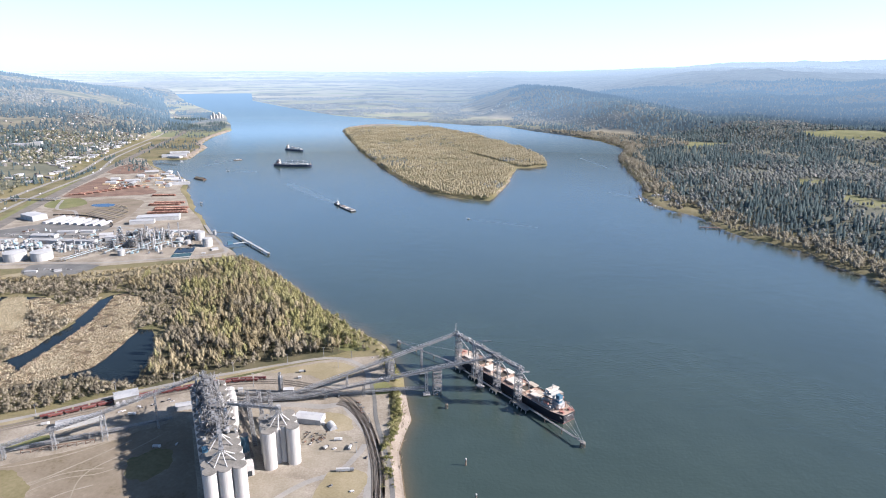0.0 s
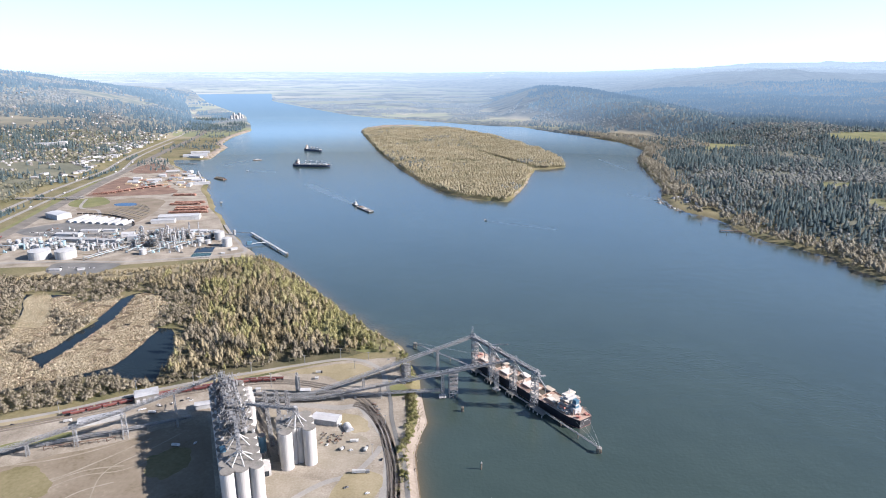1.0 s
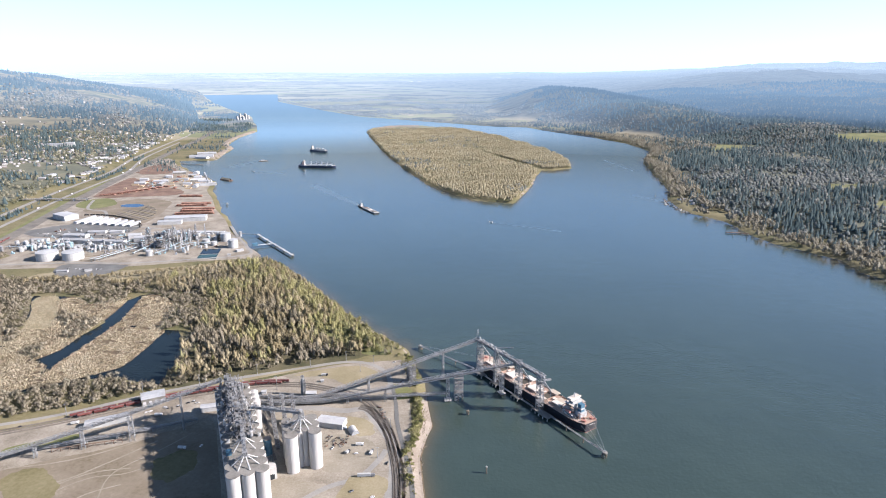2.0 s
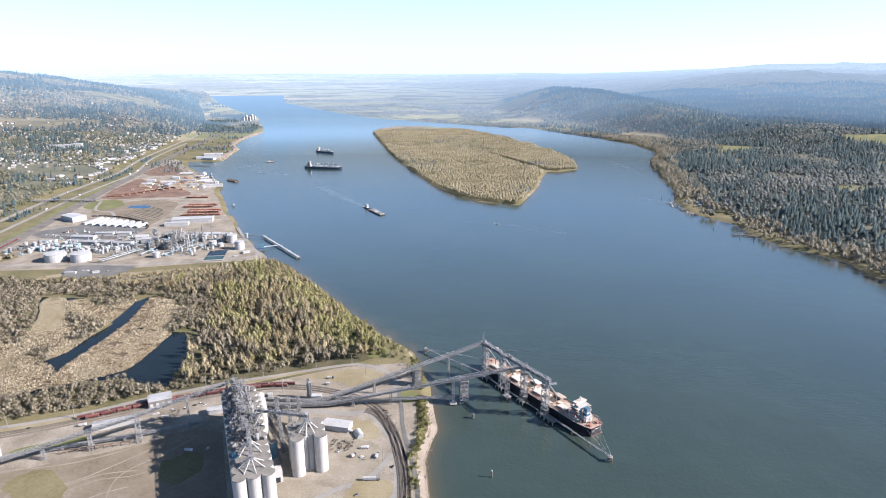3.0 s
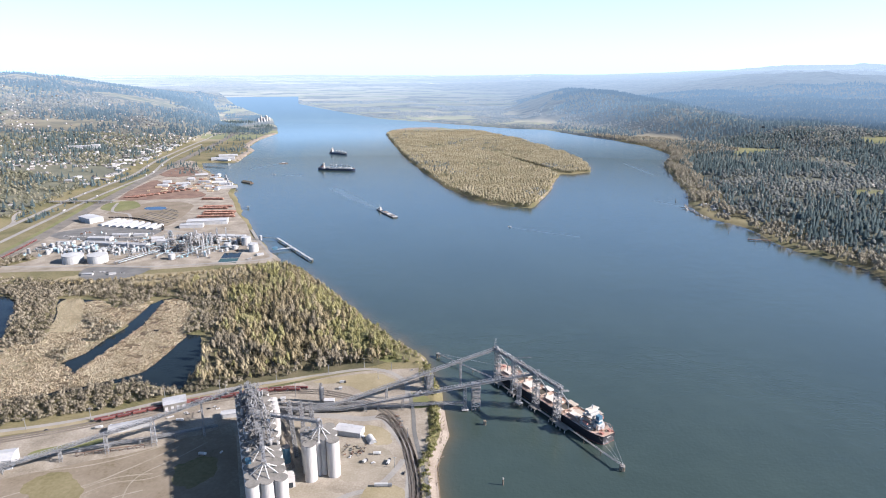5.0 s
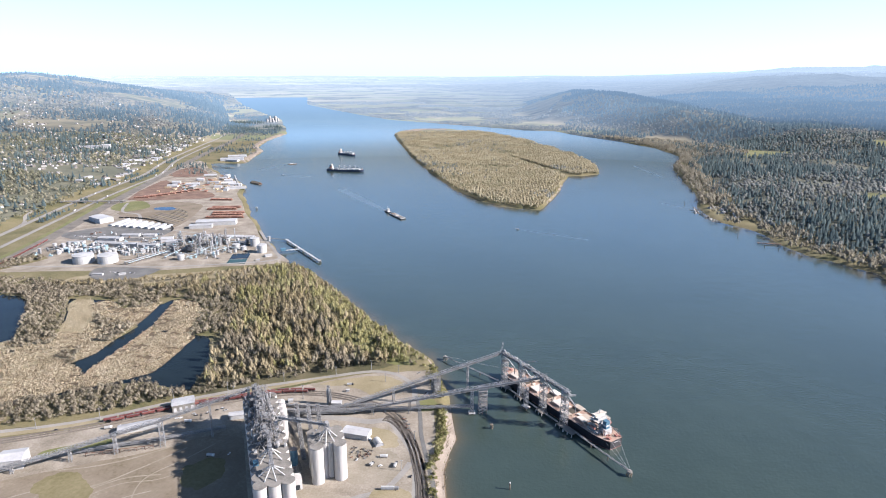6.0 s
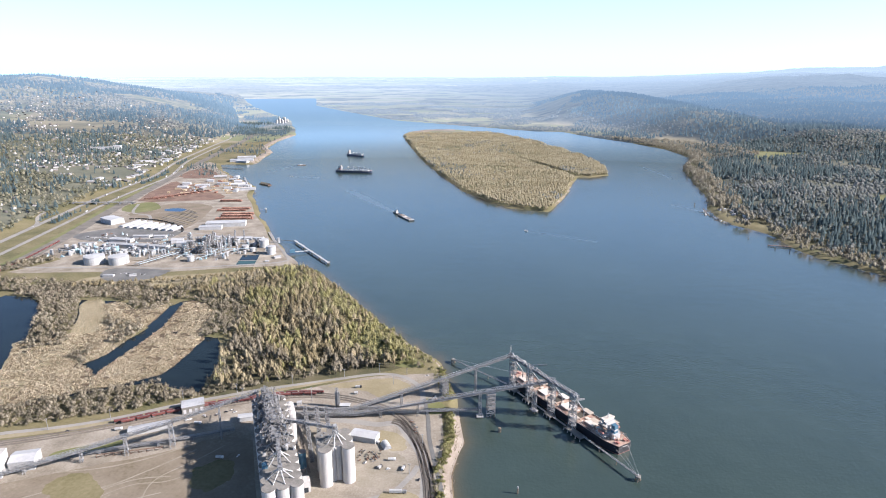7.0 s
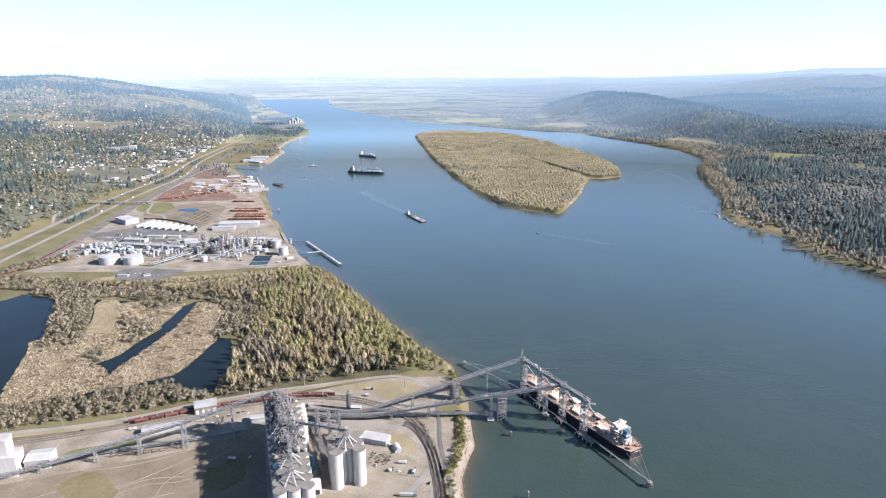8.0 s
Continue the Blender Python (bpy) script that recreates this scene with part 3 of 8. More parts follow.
M.update({
    "pale_blue": material("pale_blue_pipe_paint", ((0.22, 0.34, 0.4), (0.32, 0.45, 0.5), (0.45, 0.55, 0.58)), 0.6, 0.1, 0.6, 0.05, objvar=0.3),
    "concrete": material("pale_concrete", ((0.34, 0.33, 0.315), (0.45, 0.44, 0.425), (0.53, 0.52, 0.51)), 0.85, 0.06, 0.5, 0.1, stretch=(1, 1, 0.15)),
    "yard_dirt": material("trodden_yard_dirt", ((0.2, 0.175, 0.13), (0.265, 0.235, 0.185), (0.33, 0.3, 0.245)), 0.95, 0.05, 0.4, 0.15),
    "roof_dust": material("dusty_roof", ((0.13, 0.122, 0.11), (0.2, 0.19, 0.172), (0.27, 0.255, 0.232)), 0.9, 0.08, 0.6, 0.2),
    "steel": material("galvanised_steel", ((0.22, 0.225, 0.23), (0.3, 0.305, 0.31), (0.38, 0.385, 0.39)), 0.55, 0.1, 0.7, 0.05, metal=0.25),
    "dark_steel": material("weathered_steel", ((0.1, 0.1, 0.1), (0.17, 0.165, 0.16), (0.24, 0.23, 0.22)), 0.7, 0.1, 0.7, 0.1),
    "white": material("white_paint", ((0.33, 0.33, 0.32), (0.42, 0.425, 0.42), (0.5, 0.505, 0.505)), 0.6, 0.05, 0.4, 0.05),
    "white_roof": material("white_sheet_roof", ((0.29, 0.295, 0.295), (0.38, 0.385, 0.39), (0.46, 0.465, 0.47)), 0.5, 0.04, 0.3, 0.05, objvar=0.3),
    "grey_wall": material("grey_cladding", ((0.3, 0.31, 0.32), (0.4, 0.41, 0.42), (0.5, 0.5, 0.5)), 0.7, 0.05, 0.4, 0.05, objvar=0.4),
    "blue": material("blue_paint", ((0.04, 0.11, 0.17), (0.07, 0.16, 0.23), (0.12, 0.23, 0.3)), 0.5, 0.1, 0.5, 0.05),
    "maroon": material("maroon_hopper_paint", ((0.09, 0.028, 0.028), (0.14, 0.045, 0.042), (0.19, 0.075, 0.065)), 0.7, 0.08, 0.5, 0.05, objvar=0.35),
    "rust": material("rusty_brown", ((0.09, 0.055, 0.04), (0.15, 0.095, 0.07), (0.22, 0.15, 0.11)), 0.85, 0.1, 0.6, 0.1, objvar=0.3),
    "rail": material("rail_steel", ((0.12, 0.09, 0.07), (0.2, 0.16, 0.13), (0.26, 0.22, 0.19)), 0.5, 0.1, 0.5, 0.0, metal=0.3),
    "hull": material("black_hull_paint", ((0.012, 0.013, 0.018), (0.022, 0.023, 0.03), (0.04, 0.04, 0.048)), 0.5, 0.05, 0.4, 0.02),
    "boot": material("red_boot_topping", ((0.26, 0.1, 0.08), (0.36, 0.16, 0.13), (0.44, 0.24, 0.2)), 0.6, 0.1, 0.5, 0.02),
    "deck": material("dusty_red_deck", ((0.26, 0.165, 0.125), (0.37, 0.26, 0.205), (0.47, 0.38, 0.32)), 0.85, 0.08, 0.5, 0.05),
    "cream": material("cream_hatch_paint", ((0.42, 0.36, 0.29), (0.53, 0.47, 0.4), (0.63, 0.59, 0.53)), 0.7, 0.07, 0.4, 0.05, objvar=0.5),
    # near-black colour that stands in for shade inside open holds
    "grain": material("hold_shade", ((0.05, 0.045, 0.04), (0.08, 0.07, 0.055), (0.13, 0.11, 0.08)), 0.9, 0.1, 0.5, 0.1),
    "glass": material("dark_window_glass", ((0.02, 0.025, 0.03), (0.04, 0.05, 0.06)), 0.1, 0.1, 1, 0, spec=0.6),
    "timber": material("weathered_timber", ((0.1, 0.08, 0.06), (0.17, 0.14, 0.11), (0.24, 0.2, 0.16)), 0.9, 0.2, 1.0, 0.2),
    "tyre": material("black_rubber", ((0.02, 0.02, 0.02), (0.035, 0.035, 0.035)), 0.9, 1, 4, 0),
    "logs": material("stacked_logs", ((0.15, 0.07, 0.05), (0.25, 0.13, 0.095), (0.36, 0.22, 0.17)), 0.9, 0.1, 0.8, 0.2, island=0.5),
    "lumber": material("fresh_lumber", ((0.33, 0.24, 0.14), (0.43, 0.33, 0.21), (0.52, 0.43, 0.31)), 0.85, 0.1, 0.6, 0.1, island=0.4),
    "paints": material("mixed_car_paint", ((0.03, 0.03, 0.035), (0.3, 0.31, 0.32), (0.68, 0.68, 0.68)), 0.4, 0.02, 0.05, 0, objvar=1.2),
    "house_wall": material("house_siding", ((0.17, 0.155, 0.135), (0.28, 0.27, 0.25), (0.42, 0.415, 0.405)), 0.8, 0.02, 0.2, 0.03, objvar=1.0),
    "house_roof": material("house_shingles", ((0.07, 0.066, 0.062), (0.14, 0.13, 0.12), (0.27, 0.258, 0.25)), 0.9, 0.02, 0.4, 0.1, objvar=1.2),
    "navy": material("navy_hull_paint", ((0.016, 0.026, 0.052), (0.028, 0.042, 0.08), (0.05, 0.07, 0.115)), 0.5, 0.05, 0.4, 0.02),
    "pale_deck": material("pale_grey_deck", ((0.36, 0.37, 0.37), (0.46, 0.47, 0.47), (0.56, 0.57, 0.57)), 0.8, 0.08, 0.5, 0.05),
})

# ---- ground covers, roads and tracks ----
patch("terminal_yard", [(-800, 500), (-640, 596), (-500, 652), (-400, 718), (-330, 750), (-250, 793), (-196, 822), (-150, 834), (-112, 842), (-92, 846), (-80, 826), (-86, 800), (-78, 740), (-70, 680), (-64, 610), (-56, 530), (-45, 400), (-100, 300), (-800, 280)], M["gravel"], 5.06, "pale gravel yard of a grain terminal", "yard", 2, 1.0)
patch("dirt_lot", [(-760, 440), (-640, 505), (-552, 532), (-470, 574), (-405, 604), (-345, 648), (-312, 664), (-280, 596), (-246, 520), (-228, 440), (-190, 300), (-760, 290)], M["dirt"], 5.12, "bare brown dirt lot with faint tyre tracks", "lot", 3, 2.5)
patch("grass_verge", [(-420, 520), (-442, 552), (-470, 560), (-492, 545), (-478, 520), (-448, 505)], M["ground"], 5.17, "thin dry grass on the dirt lot", "grass", 4, 7)
patch("grass_verge", [(-344, 580), (-330, 598), (-306, 600), (-296, 570), (-310, 548), (-334, 555)], M["ground"], 5.17, "thin dry grass on the dirt lot", "grass", 4, 7)
patch("dirt_patch", [(-172, 642), (-140, 640), (-112, 632), (-98, 600), (-112, 580), (-150, 570), (-178, 600), (-186, 630)], M["yard_dirt"], 5.1, "trodden brown dirt among parked machinery", "dirt", 4, 5)
patch("dirt_patch", [(-205, 552), (-160, 556), (-140, 540), (-150, 505), (-190, 480), (-215, 500)], M["yard_dirt"], 5.1, "trodden brown dirt in front of the silos", "dirt", 4, 6)
patch("dirt_patch", [(-240, 690), (-205, 690), (-195, 640), (-215, 620), (-232, 640)], M["yard_dirt"], 5.1, "trodden brown dirt behind the silos", "dirt", 4, 4)
patch("dirt_patch", [(-260, 790), (-215, 800), (-190, 795), (-200, 780), (-240, 776)], M["yard_dirt"], 5.1, "bare dirt in the road loop", "dirt", 4, 4)
for k, line in enumerate(([(-440, 470), (-428, 515), (-400, 548), (-362, 560), (-330, 590)], [(-448, 476), (-436, 522), (-404, 556), (-364, 568)], [(-520, 500), (-480, 530), (-430, 540), (-395, 575), (-360, 620)],
                          [(-350, 470), (-372, 520), (-378, 560), (-350, 600), (-330, 632)], [(-400, 440), (-408, 480), (-390, 520), (-360, 540)], [(-500, 560), (-455, 572), (-415, 592), (-370, 628)])):
    strip("tyre_track", line, 1.5 + 0.4 * (k % 3), M["yard_dirt"], 0.16 + 0.004 * k, "pale curved tyre track across the dirt", "tyre track", 5, flat=5.0)
patch("grass_loop", [(-246, 788), (-226, 801), (-194, 815), (-170, 820), (-152, 818), (-134, 806), (-127, 795), (-134, 778), (-152, 768), (-168, 763), (-184, 776), (-205, 784)], M["dry_grass"], 5.12, "yellowish dry grass inside the road loop", "grass", 4, 4)
patch("grass_verge", [(-147, 684), (-127, 678), (-110, 654), (-125, 640), (-140, 652), (-150, 668)], M["dry_grass"], 5.12, "dry grass round the round-roofed hut", "grass", 4, 4)
patch("grass_verge", [(-131, 538), (-122, 563), (-99, 571), (-86, 562), (-84, 538), (-92, 520), (-110, 505), (-130, 512)], M["dry_grass"], 5.12, "patchy dry grass island in the yard", "grass", 4, 5)
patch("grass_verge", [(-640, 606), (-560, 634), (-496, 662), (-440, 700), (-400, 724), (-330, 757), (-250, 800), (-252, 804), (-335, 764), (-402, 731), (-443, 708), (-500, 670), (-562, 642), (-640, 614)], M["dry_grass"], 5.16, "yellow grass strip beside the rail sidings", "grass", 2, 0.6)
patch("grass_verge", [(-520, 585), (-478, 604), (-455, 622), (-462, 628), (-492, 615), (-524, 598)], M["grass"], 5.12, "grass strip beside the long conveyor", "grass", 4, 1)
patch("grass_verge", [(-104, 768), (-80, 760), (-72, 735), (-96, 730)], M["grass"], 5.14, "bright green grass above the river bank", "grass", 4, 1.5)
NORTH_ROAD = [(-800, 545), (-640, 618), (-560, 646), (-500, 674), (-442, 712), (-400, 736), (-340, 768), (-300, 785), (-246, 808), (-196, 829), (-167, 834), (-141, 826), (-117, 802), (-108, 775), (-106, 745)]
strip("road", NORTH_ROAD, 7.5, M["road"], 0.2, "grey two-lane service road", "road", 6, flat=5.0)
strip("road", [(-310, 690), (-250, 700), (-197, 701), (-157, 697), (-131, 702), (-116, 680), (-98, 650), (-86, 622), (-78, 568), (-76, 500), (-60, 400)], 11, M["road"], 0.16, "wide paved loop in the yard", "road", 5, flat=5.0)
strip("road", [(-190, 490), (-169, 520), (-144, 547), (-114, 565), (-98, 596), (-92, 616)], 7, M["road"], 0.13, "pale worn track across the yard", "road", 5, flat=5.0)
strip("road", [(-105, 768), (-93, 715), (-86, 671), (-70, 609), (-58, 560), (-48, 480), (-40, 400)], 5, M["asphalt"], 0.3, "dark narrow road along the river bank", "road", 6, flat=5.0)
strip("pavement", [(-700, 535), (-560, 600), (-480, 640), (-420, 676), (-380, 698), (-330, 712)], 24, M["gravel"], 0.09, "pale paved apron beside the sidings", "pavement", 6, flat=5.0)
strip("beach", [(-36, 470), (-41, 530), (-47, 568), (-52, 609), (-48, 643), (-43, 674), (-48, 714), (-55, 752)], 13, M["sand"], 0.12, "narrow sandy river beach with driftwood", "beach", 3, shift=5.5)
strip("wet_edge", [(-36, 470), (-41, 530), (-47, 568), (-52, 609), (-48, 643), (-43, 674), (-48, 714), (-55, 752)], 3.4, M["mud"], 0.16, "dark wet sand at the water's edge", "beach", 3, shift=-0.6)
strip("beach", [(-735, 4379), (-690, 4180), (-668, 4075), (-600, 3800)], 40, M["sand"], 0.3, "pale sand at the island's tip", "beach", 30, shift=-16)
strip("beach", [(-420, 4925), (-632, 4880), (-735, 4700), (-735, 4379), (-690, 4180)], 150, M["sand"], 0.5, "pale sand at the island's tip", "beach", 30, shift=72)
strip("beach", [(-1225, 2950), (-1290, 3250), (-1315, 3403), (-1405, 3567), (-1480, 3930), (-1500, 4340)], 36, M["sand"], 0.4, "pale sand bank along the river", "beach", 30, shift=16)
strip("beach", [(163, 2100), (225, 2325), (272, 2600)], 10, M["sand"], 0.2, "thin sandy edge of the island", "beach", 20, shift=4)
strip("beach", [(797, 1509), (828, 1456), (856, 1416)], 9, M["sand"], 0.2, "thin muddy shore below trees", "beach", 10, shift=-3)
strip("bank", [(-84, 862), (-122, 921), (-152, 948), (-189, 1003), (-227, 1048), (-266, 1105), (-307, 1168), (-356, 1227), (-418, 1317), (-478, 1351)], 3, M["sand"], 0.15, "pale stony bank below the wood", "bank", 10, shift=3)

patch("wood_floor", [(-470, 1325), (-349, 1143), (-250, 1012), (-168, 905), (-140, 878), (-165, 846), (-250, 812), (-330, 778), (-420, 742), (-432, 850), (-470, 960), (-520, 1100), (-640, 1135), (-560, 1250)], material("wood_floor", ((0.05, 0.055, 0.025), (0.1, 0.092, 0.05), (0.15, 0.13, 0.08)), 0.95, 0.03, 0.4, 0.3), 5.06, "dark brown-green floor of the river wood", "wood floor", 3, 4)
patch("grass_strip", [(-300, 985), (-262, 1030), (-215, 1000), (-180, 950), (-150, 905), (-118, 870), (-150, 858), (-190, 885), (-230, 930)], M["grass"], 5.1, "green grass under the river wood", "grass", 3, 4)
# scrub colour instead of brighter grass, to suggest the trees' shade
patch("clearing", [(-560, 1065), (-520, 1085), (-490, 1060), (-470, 1000), (-478, 960), (-510, 950), (-540, 1000)], M["ground"], 5.1, "grass clearing in the wood, tree shade put into its duller colour", "grass", 4, 4)
patch("meadow", [(-735, 915), (-770, 985), (-815, 1060), (-800, 1100), (-768, 1062), (-720, 985), (-690, 925)], M["dry_grass"], 5.15, "pale mown strip in the marsh", "grass", 4, 3)
patch("field", [(-900, 1215), (-760, 1235), (-560, 1300), (-480, 1312), (-520, 1270), (-640, 1215), (-800, 1150), (-900, 1150)], M["dry_grass"], 5.1, "yellow-green grass south of the plant", "grass", 4, 6)
MARSH = [(-1030, 930), (-1010, 1040), (-980, 1110), (-900, 1060), (-820, 1090), (-720, 1110), (-630, 1110), (-560, 1095), (-520, 1040), (-480, 930), (-425, 830), (-425, 750), (-500, 770), (-590, 725), (-690, 670), (-780, 640)]
patch("marsh", MARSH, M["pond"], 5.0, "dark shallow marsh water under the reeds", "marsh", 3, 5)
for bed in ([(-590, 735), (-660, 680), (-703, 690), (-728, 735), (-765, 812), (-805, 880), (-735, 925), (-700, 925), (-720, 985), (-770, 1060), (-740, 1075), (-700, 1045), (-640, 1080), (-628, 960), (-628, 850), (-645, 812), (-612, 800)],
            [(-620, 1090), (-575, 1085), (-535, 1040), (-515, 950), (-500, 928), (-500, 842), (-505, 796), (-552, 756), (-594, 738), (-602, 800), (-598, 900), (-598, 975)]):
    patch("mud_bed", bed, M["mud"], 5.06, "wet brown mud between the reeds", "mud", 3, 6)
patch("meadow", [(-812, 872), (-740, 905), (-700, 890), (-680, 840), (-668, 770), (-680, 705), (-705, 700), (-735, 760), (-775, 822)], M["dry_grass"], 5.1, "pale matted grass at the edge of the marsh", "grass", 4, 5)
patch("pond", [(-1080, 900), (-1040, 1000), (-993, 1070), (-955, 1085), (-900, 1022), (-860, 950), (-814, 888), (-770, 815), (-735, 740), (-705, 693), (-780, 640), (-1000, 700)], M["pond"], 5.13, "dark blue marsh pond", "pond", 4, 7)
patch("pond", [(-425, 756), (-449, 757), (-470, 775), (-501, 794), (-497, 842), (-499, 900), (-490, 925), (-470, 915), (-448, 850), (-432, 800)], M["pond"], 5.13, "dark pond below the wood", "pond", 4, 5)
patch("ditch", [(-622, 806), (-604, 800), (-601, 850), (-607, 930), (-614, 1010), (-622, 1094), (-629, 1094), (-625, 1010), (-620, 930), (-617, 860), (-630, 828)], M["pond"], 5.15, "dark ditch widening to a pool in the reeds", "ditch", 4, 1.5)
strip("ditch", [(-598, 742), (-606, 778), (-613, 808)], 4, M["pond"], 0.145, "narrow dark ditch through the reeds", "ditch", 8, flat=5.0)
patch("pond", [(-566, 975), (-552, 1030), (-540, 1030), (-548, 985), (-562, 930), (-572, 930)], M["pond"], 5.13, "narrow pool among reeds", "pond", 4, 5)
patch("pond", [(-735, 1075), (-700, 1100), (-650, 1105), (-670, 1080), (-700, 1050)], M["pond"], 5.13, "shallow pool among reeds", "pond", 4, 8)
patch("pond", [(-770, 855), (-700, 872), (-640, 862), (-640, 854), (-700, 860), (-765, 842)], M["pond"], 5.13, "winding marsh channel", "pond", 4, 6)

# the industrial shore
patch("industrial_yard", [(-1140, 1230), (-1000, 1235), (-900, 1250), (-760, 1265), (-620, 1310), (-500, 1345), (-488, 1368), (-535, 1430), (-575, 1495), (-632, 1570), (-705, 1715), (-790, 1855), (-870, 2025), (-945, 2160), (-995, 2330), (-1090, 2455), (-1200, 2580), (-1315, 2725), (-1430, 2920), (-1480, 2900), (-1400, 2460), (-1300, 2000), (-1205, 1590), (-1160, 1380)], M["gravel"], 5.08, "pale gravel yards along the river", "yard", 2, 3)
patch("car_park", [(-896, 1245), (-880, 1215), (-849, 1192), (-795, 1196), (-762, 1225), (-752, 1262), (-765, 1280), (-886, 1278)], M["asphalt"], 5.14, "grey asphalt parking pad", "car park", 4)
patch("asphalt_yard", [(-1180, 1560), (-1090, 1650), (-960, 1665), (-900, 1600), (-930, 1500), (-1120, 1500)], M["asphalt"], 5.14, "dark asphalt yard round the warehouses", "yard", 2, 2)
patch("pond", [(-640, 1410), (-600, 1420), (-590, 1376), (-631, 1368)], M["pond"], 5.2, "lined square settling pond", "pond", 1)
patch("pond", [(-630, 1364), (-589, 1372), (-580, 1334), (-623, 1328)], water_material("green_pond_water", (0.03, 0.065, 0.06), (0.04, 0.08, 0.07), 0.1, 0.08), 5.2, "green square settling pond", "pond", 1)
patch("striped_field", [(-1180, 1800), (-1060, 1735), (-960, 1660), (-915, 1660), (-925, 1770), (-950, 1880), (-985, 1960), (-1100, 1990), (-1170, 1900)], M["dirt"], 5.14, "furrowed brown drying field", "field", 3, 2)
patch("pond", [(-1095, 1868), (-1042, 1862), (-1034, 1892), (-1068, 1912), (-1106, 1896)], water_material("blue_pond_water", (0.012, 0.035, 0.075), (0.018, 0.05, 0.1), 0.1, 0.05), 5.24, "bright blue pond", "pond", 2)
patch("grass_field", [(-1265, 1945), (-1230, 1990), (-1188, 1980), (-1130, 1900), (-1165, 1835), (-1225, 1850), (-1255, 1890)], M["grass"], 5.14, "green oval of grass inside a ramp", "grass", 4)
patch("bark_yard", [(-1275, 2010), (-1345, 2320), (-1340, 2400), (-1250, 2300), (-1150, 2230), (-1040, 2160), (-1000, 2090), (-1040, 2050), (-1150, 2020)], M["bark_chips"], 5.14, "reddish bark-covered log yard", "yard", 2, 4)
patch("bark_yard", [(-1400, 2520), (-1420, 2760), (-1330, 2700), (-1240, 2560), (-1290, 2480)], M["bark_chips"], 5.14, "dark red bark-covered yard", "yard", 2, 4)
patch("grass_strip", [(-1165, 1240), (-1205, 1450), (-1250, 1640), (-1320, 1900), (-1345, 1935), (-1310, 1940), (-1255, 1740), (-1190, 1480), (-1150, 1250)], M["grass"], 5.12, "bright green verge between highway and railway", "grass", 2, 3)
patch("grass_strip", [(-1340, 1960), (-1385, 2200), (-1440, 2450), (-1480, 2700), (-1460, 2710), (-1420, 2450), (-1370, 2200), (-1330, 1970)], M["grass"], 5.12, "bright green verge between highway and railway", "grass", 2, 3)
strip("highway", HIGHWAY, 17, M["road"], 0.35, "grey motorway carriageway", "highway", 25)
strip("highway", [(x + 68 - 20 * (y > 2600), y + 8) for x, y in HIGHWAY[:9]], 14, M["road"], 0.35, "grey motorway carriageway", "highway", 25, flat=5.0)
strip("ramp", [(-1330, 1480), (-1368, 1640), (-1420, 1720), (-1450, 1790)], 10, M["road"], 0.5, "grey slip road", "road", 15)
strip("rail_bed", RAILWAY, 36, M["ballast"], 0.3, "brown ballast of a main railway", "railway", 25)
strip("road", [(-1240, 1960), (-1180, 1830), (-1110, 1800), (-1040, 1700), (-960, 1640), (-880, 1610), (-800, 1590)], 9, M["road"], 0.45, "grey access road", "road", 15, flat=5.0)
strip("road", [(-1130, 1262), (-1000, 1270), (-880, 1288), (-760, 1292), (-640, 1325), (-520, 1372), (-545, 1440), (-600, 1530), (-660, 1640)], 8, M["road"], 0.45, "grey perimeter road of the plant", "road", 12, flat=5.0)
strip("road", [(-1120, 1530), (-980, 1530), (-840, 1560), (-700, 1590)], 9, M["road"], 0.45, "grey road behind the plant", "road", 12, flat=5.0)


def tracks(line, shift=0.0, length_step=10):
    """Ballast, sleepers' band and two rails of one siding."""
    p, d = along(line, length_step)
    n = np.stack([-d[:, 1], d[:, 0]], -1)
    t = thing("rail_track", (*(p[0] + n[0] * shift), 5), "rusty rails on grey-brown ballast", "track", "rail tracks", kind="structure")
    bed, rails = Mesh(), (Mesh(), Mesh())
    for i in range(len(p) - 1):
        a, b = p[i] + n[i] * shift, p[i + 1] + n[i + 1] * shift
        bed.beam((*a, 5.2), (*b, 5.2), 3.2, 0.35)
        for k, s in ((0, -0.75), (1, 0.75)):
            rails[k].beam((*(a + n[i] * s), 5.5), (*(b + n[i + 1] * s), 5.5), 0.22, 0.25)
    part("ballast", bed, M["ballast"], t)
    for r in rails:
        part("rail", r, M["rail"], t)
    return t


SIDING = [(-800, 536), (-700, 574), (-621, 603), (-560, 628), (-496, 660), (-440, 693), (-400, 715), (-340, 741), (-300, 757), (-262, 764), (-222, 763), (-180, 752), (-150, 738), (-125, 718), (-108, 690), (-92, 655), (-80, 615), (-70, 570), (-62, 500), (-55, 400)]
for k in range(3):
    tracks(SIDING, -5.2 * k + 2)
for k in range(3):
    tracks([(-139, 706), (-125, 700), (-108, 676), (-93, 645), (-81, 606), (-72, 566), (-66, 500)], -2.6 - 4.4 * k + 8)
tracks([(-275, 700), (-258, 660), (-238, 612), (-222, 575)], 0)
tracks([(-262, 700), (-245, 660), (-225, 615), (-212, 590)], 0)
tracks([(-253, 700), (-236, 660), (-216, 615)], 0)

# ---- the grain terminal ----
EA, EN = Vector((-0.427, 0.904, 0)), Vector((0.904, 0.427, 0))     # along and across the elevator
GROUND = 5.06


def elevator(s, o, z=0.0):
    return EN * o + EA * s + Vector((0, 0, z))


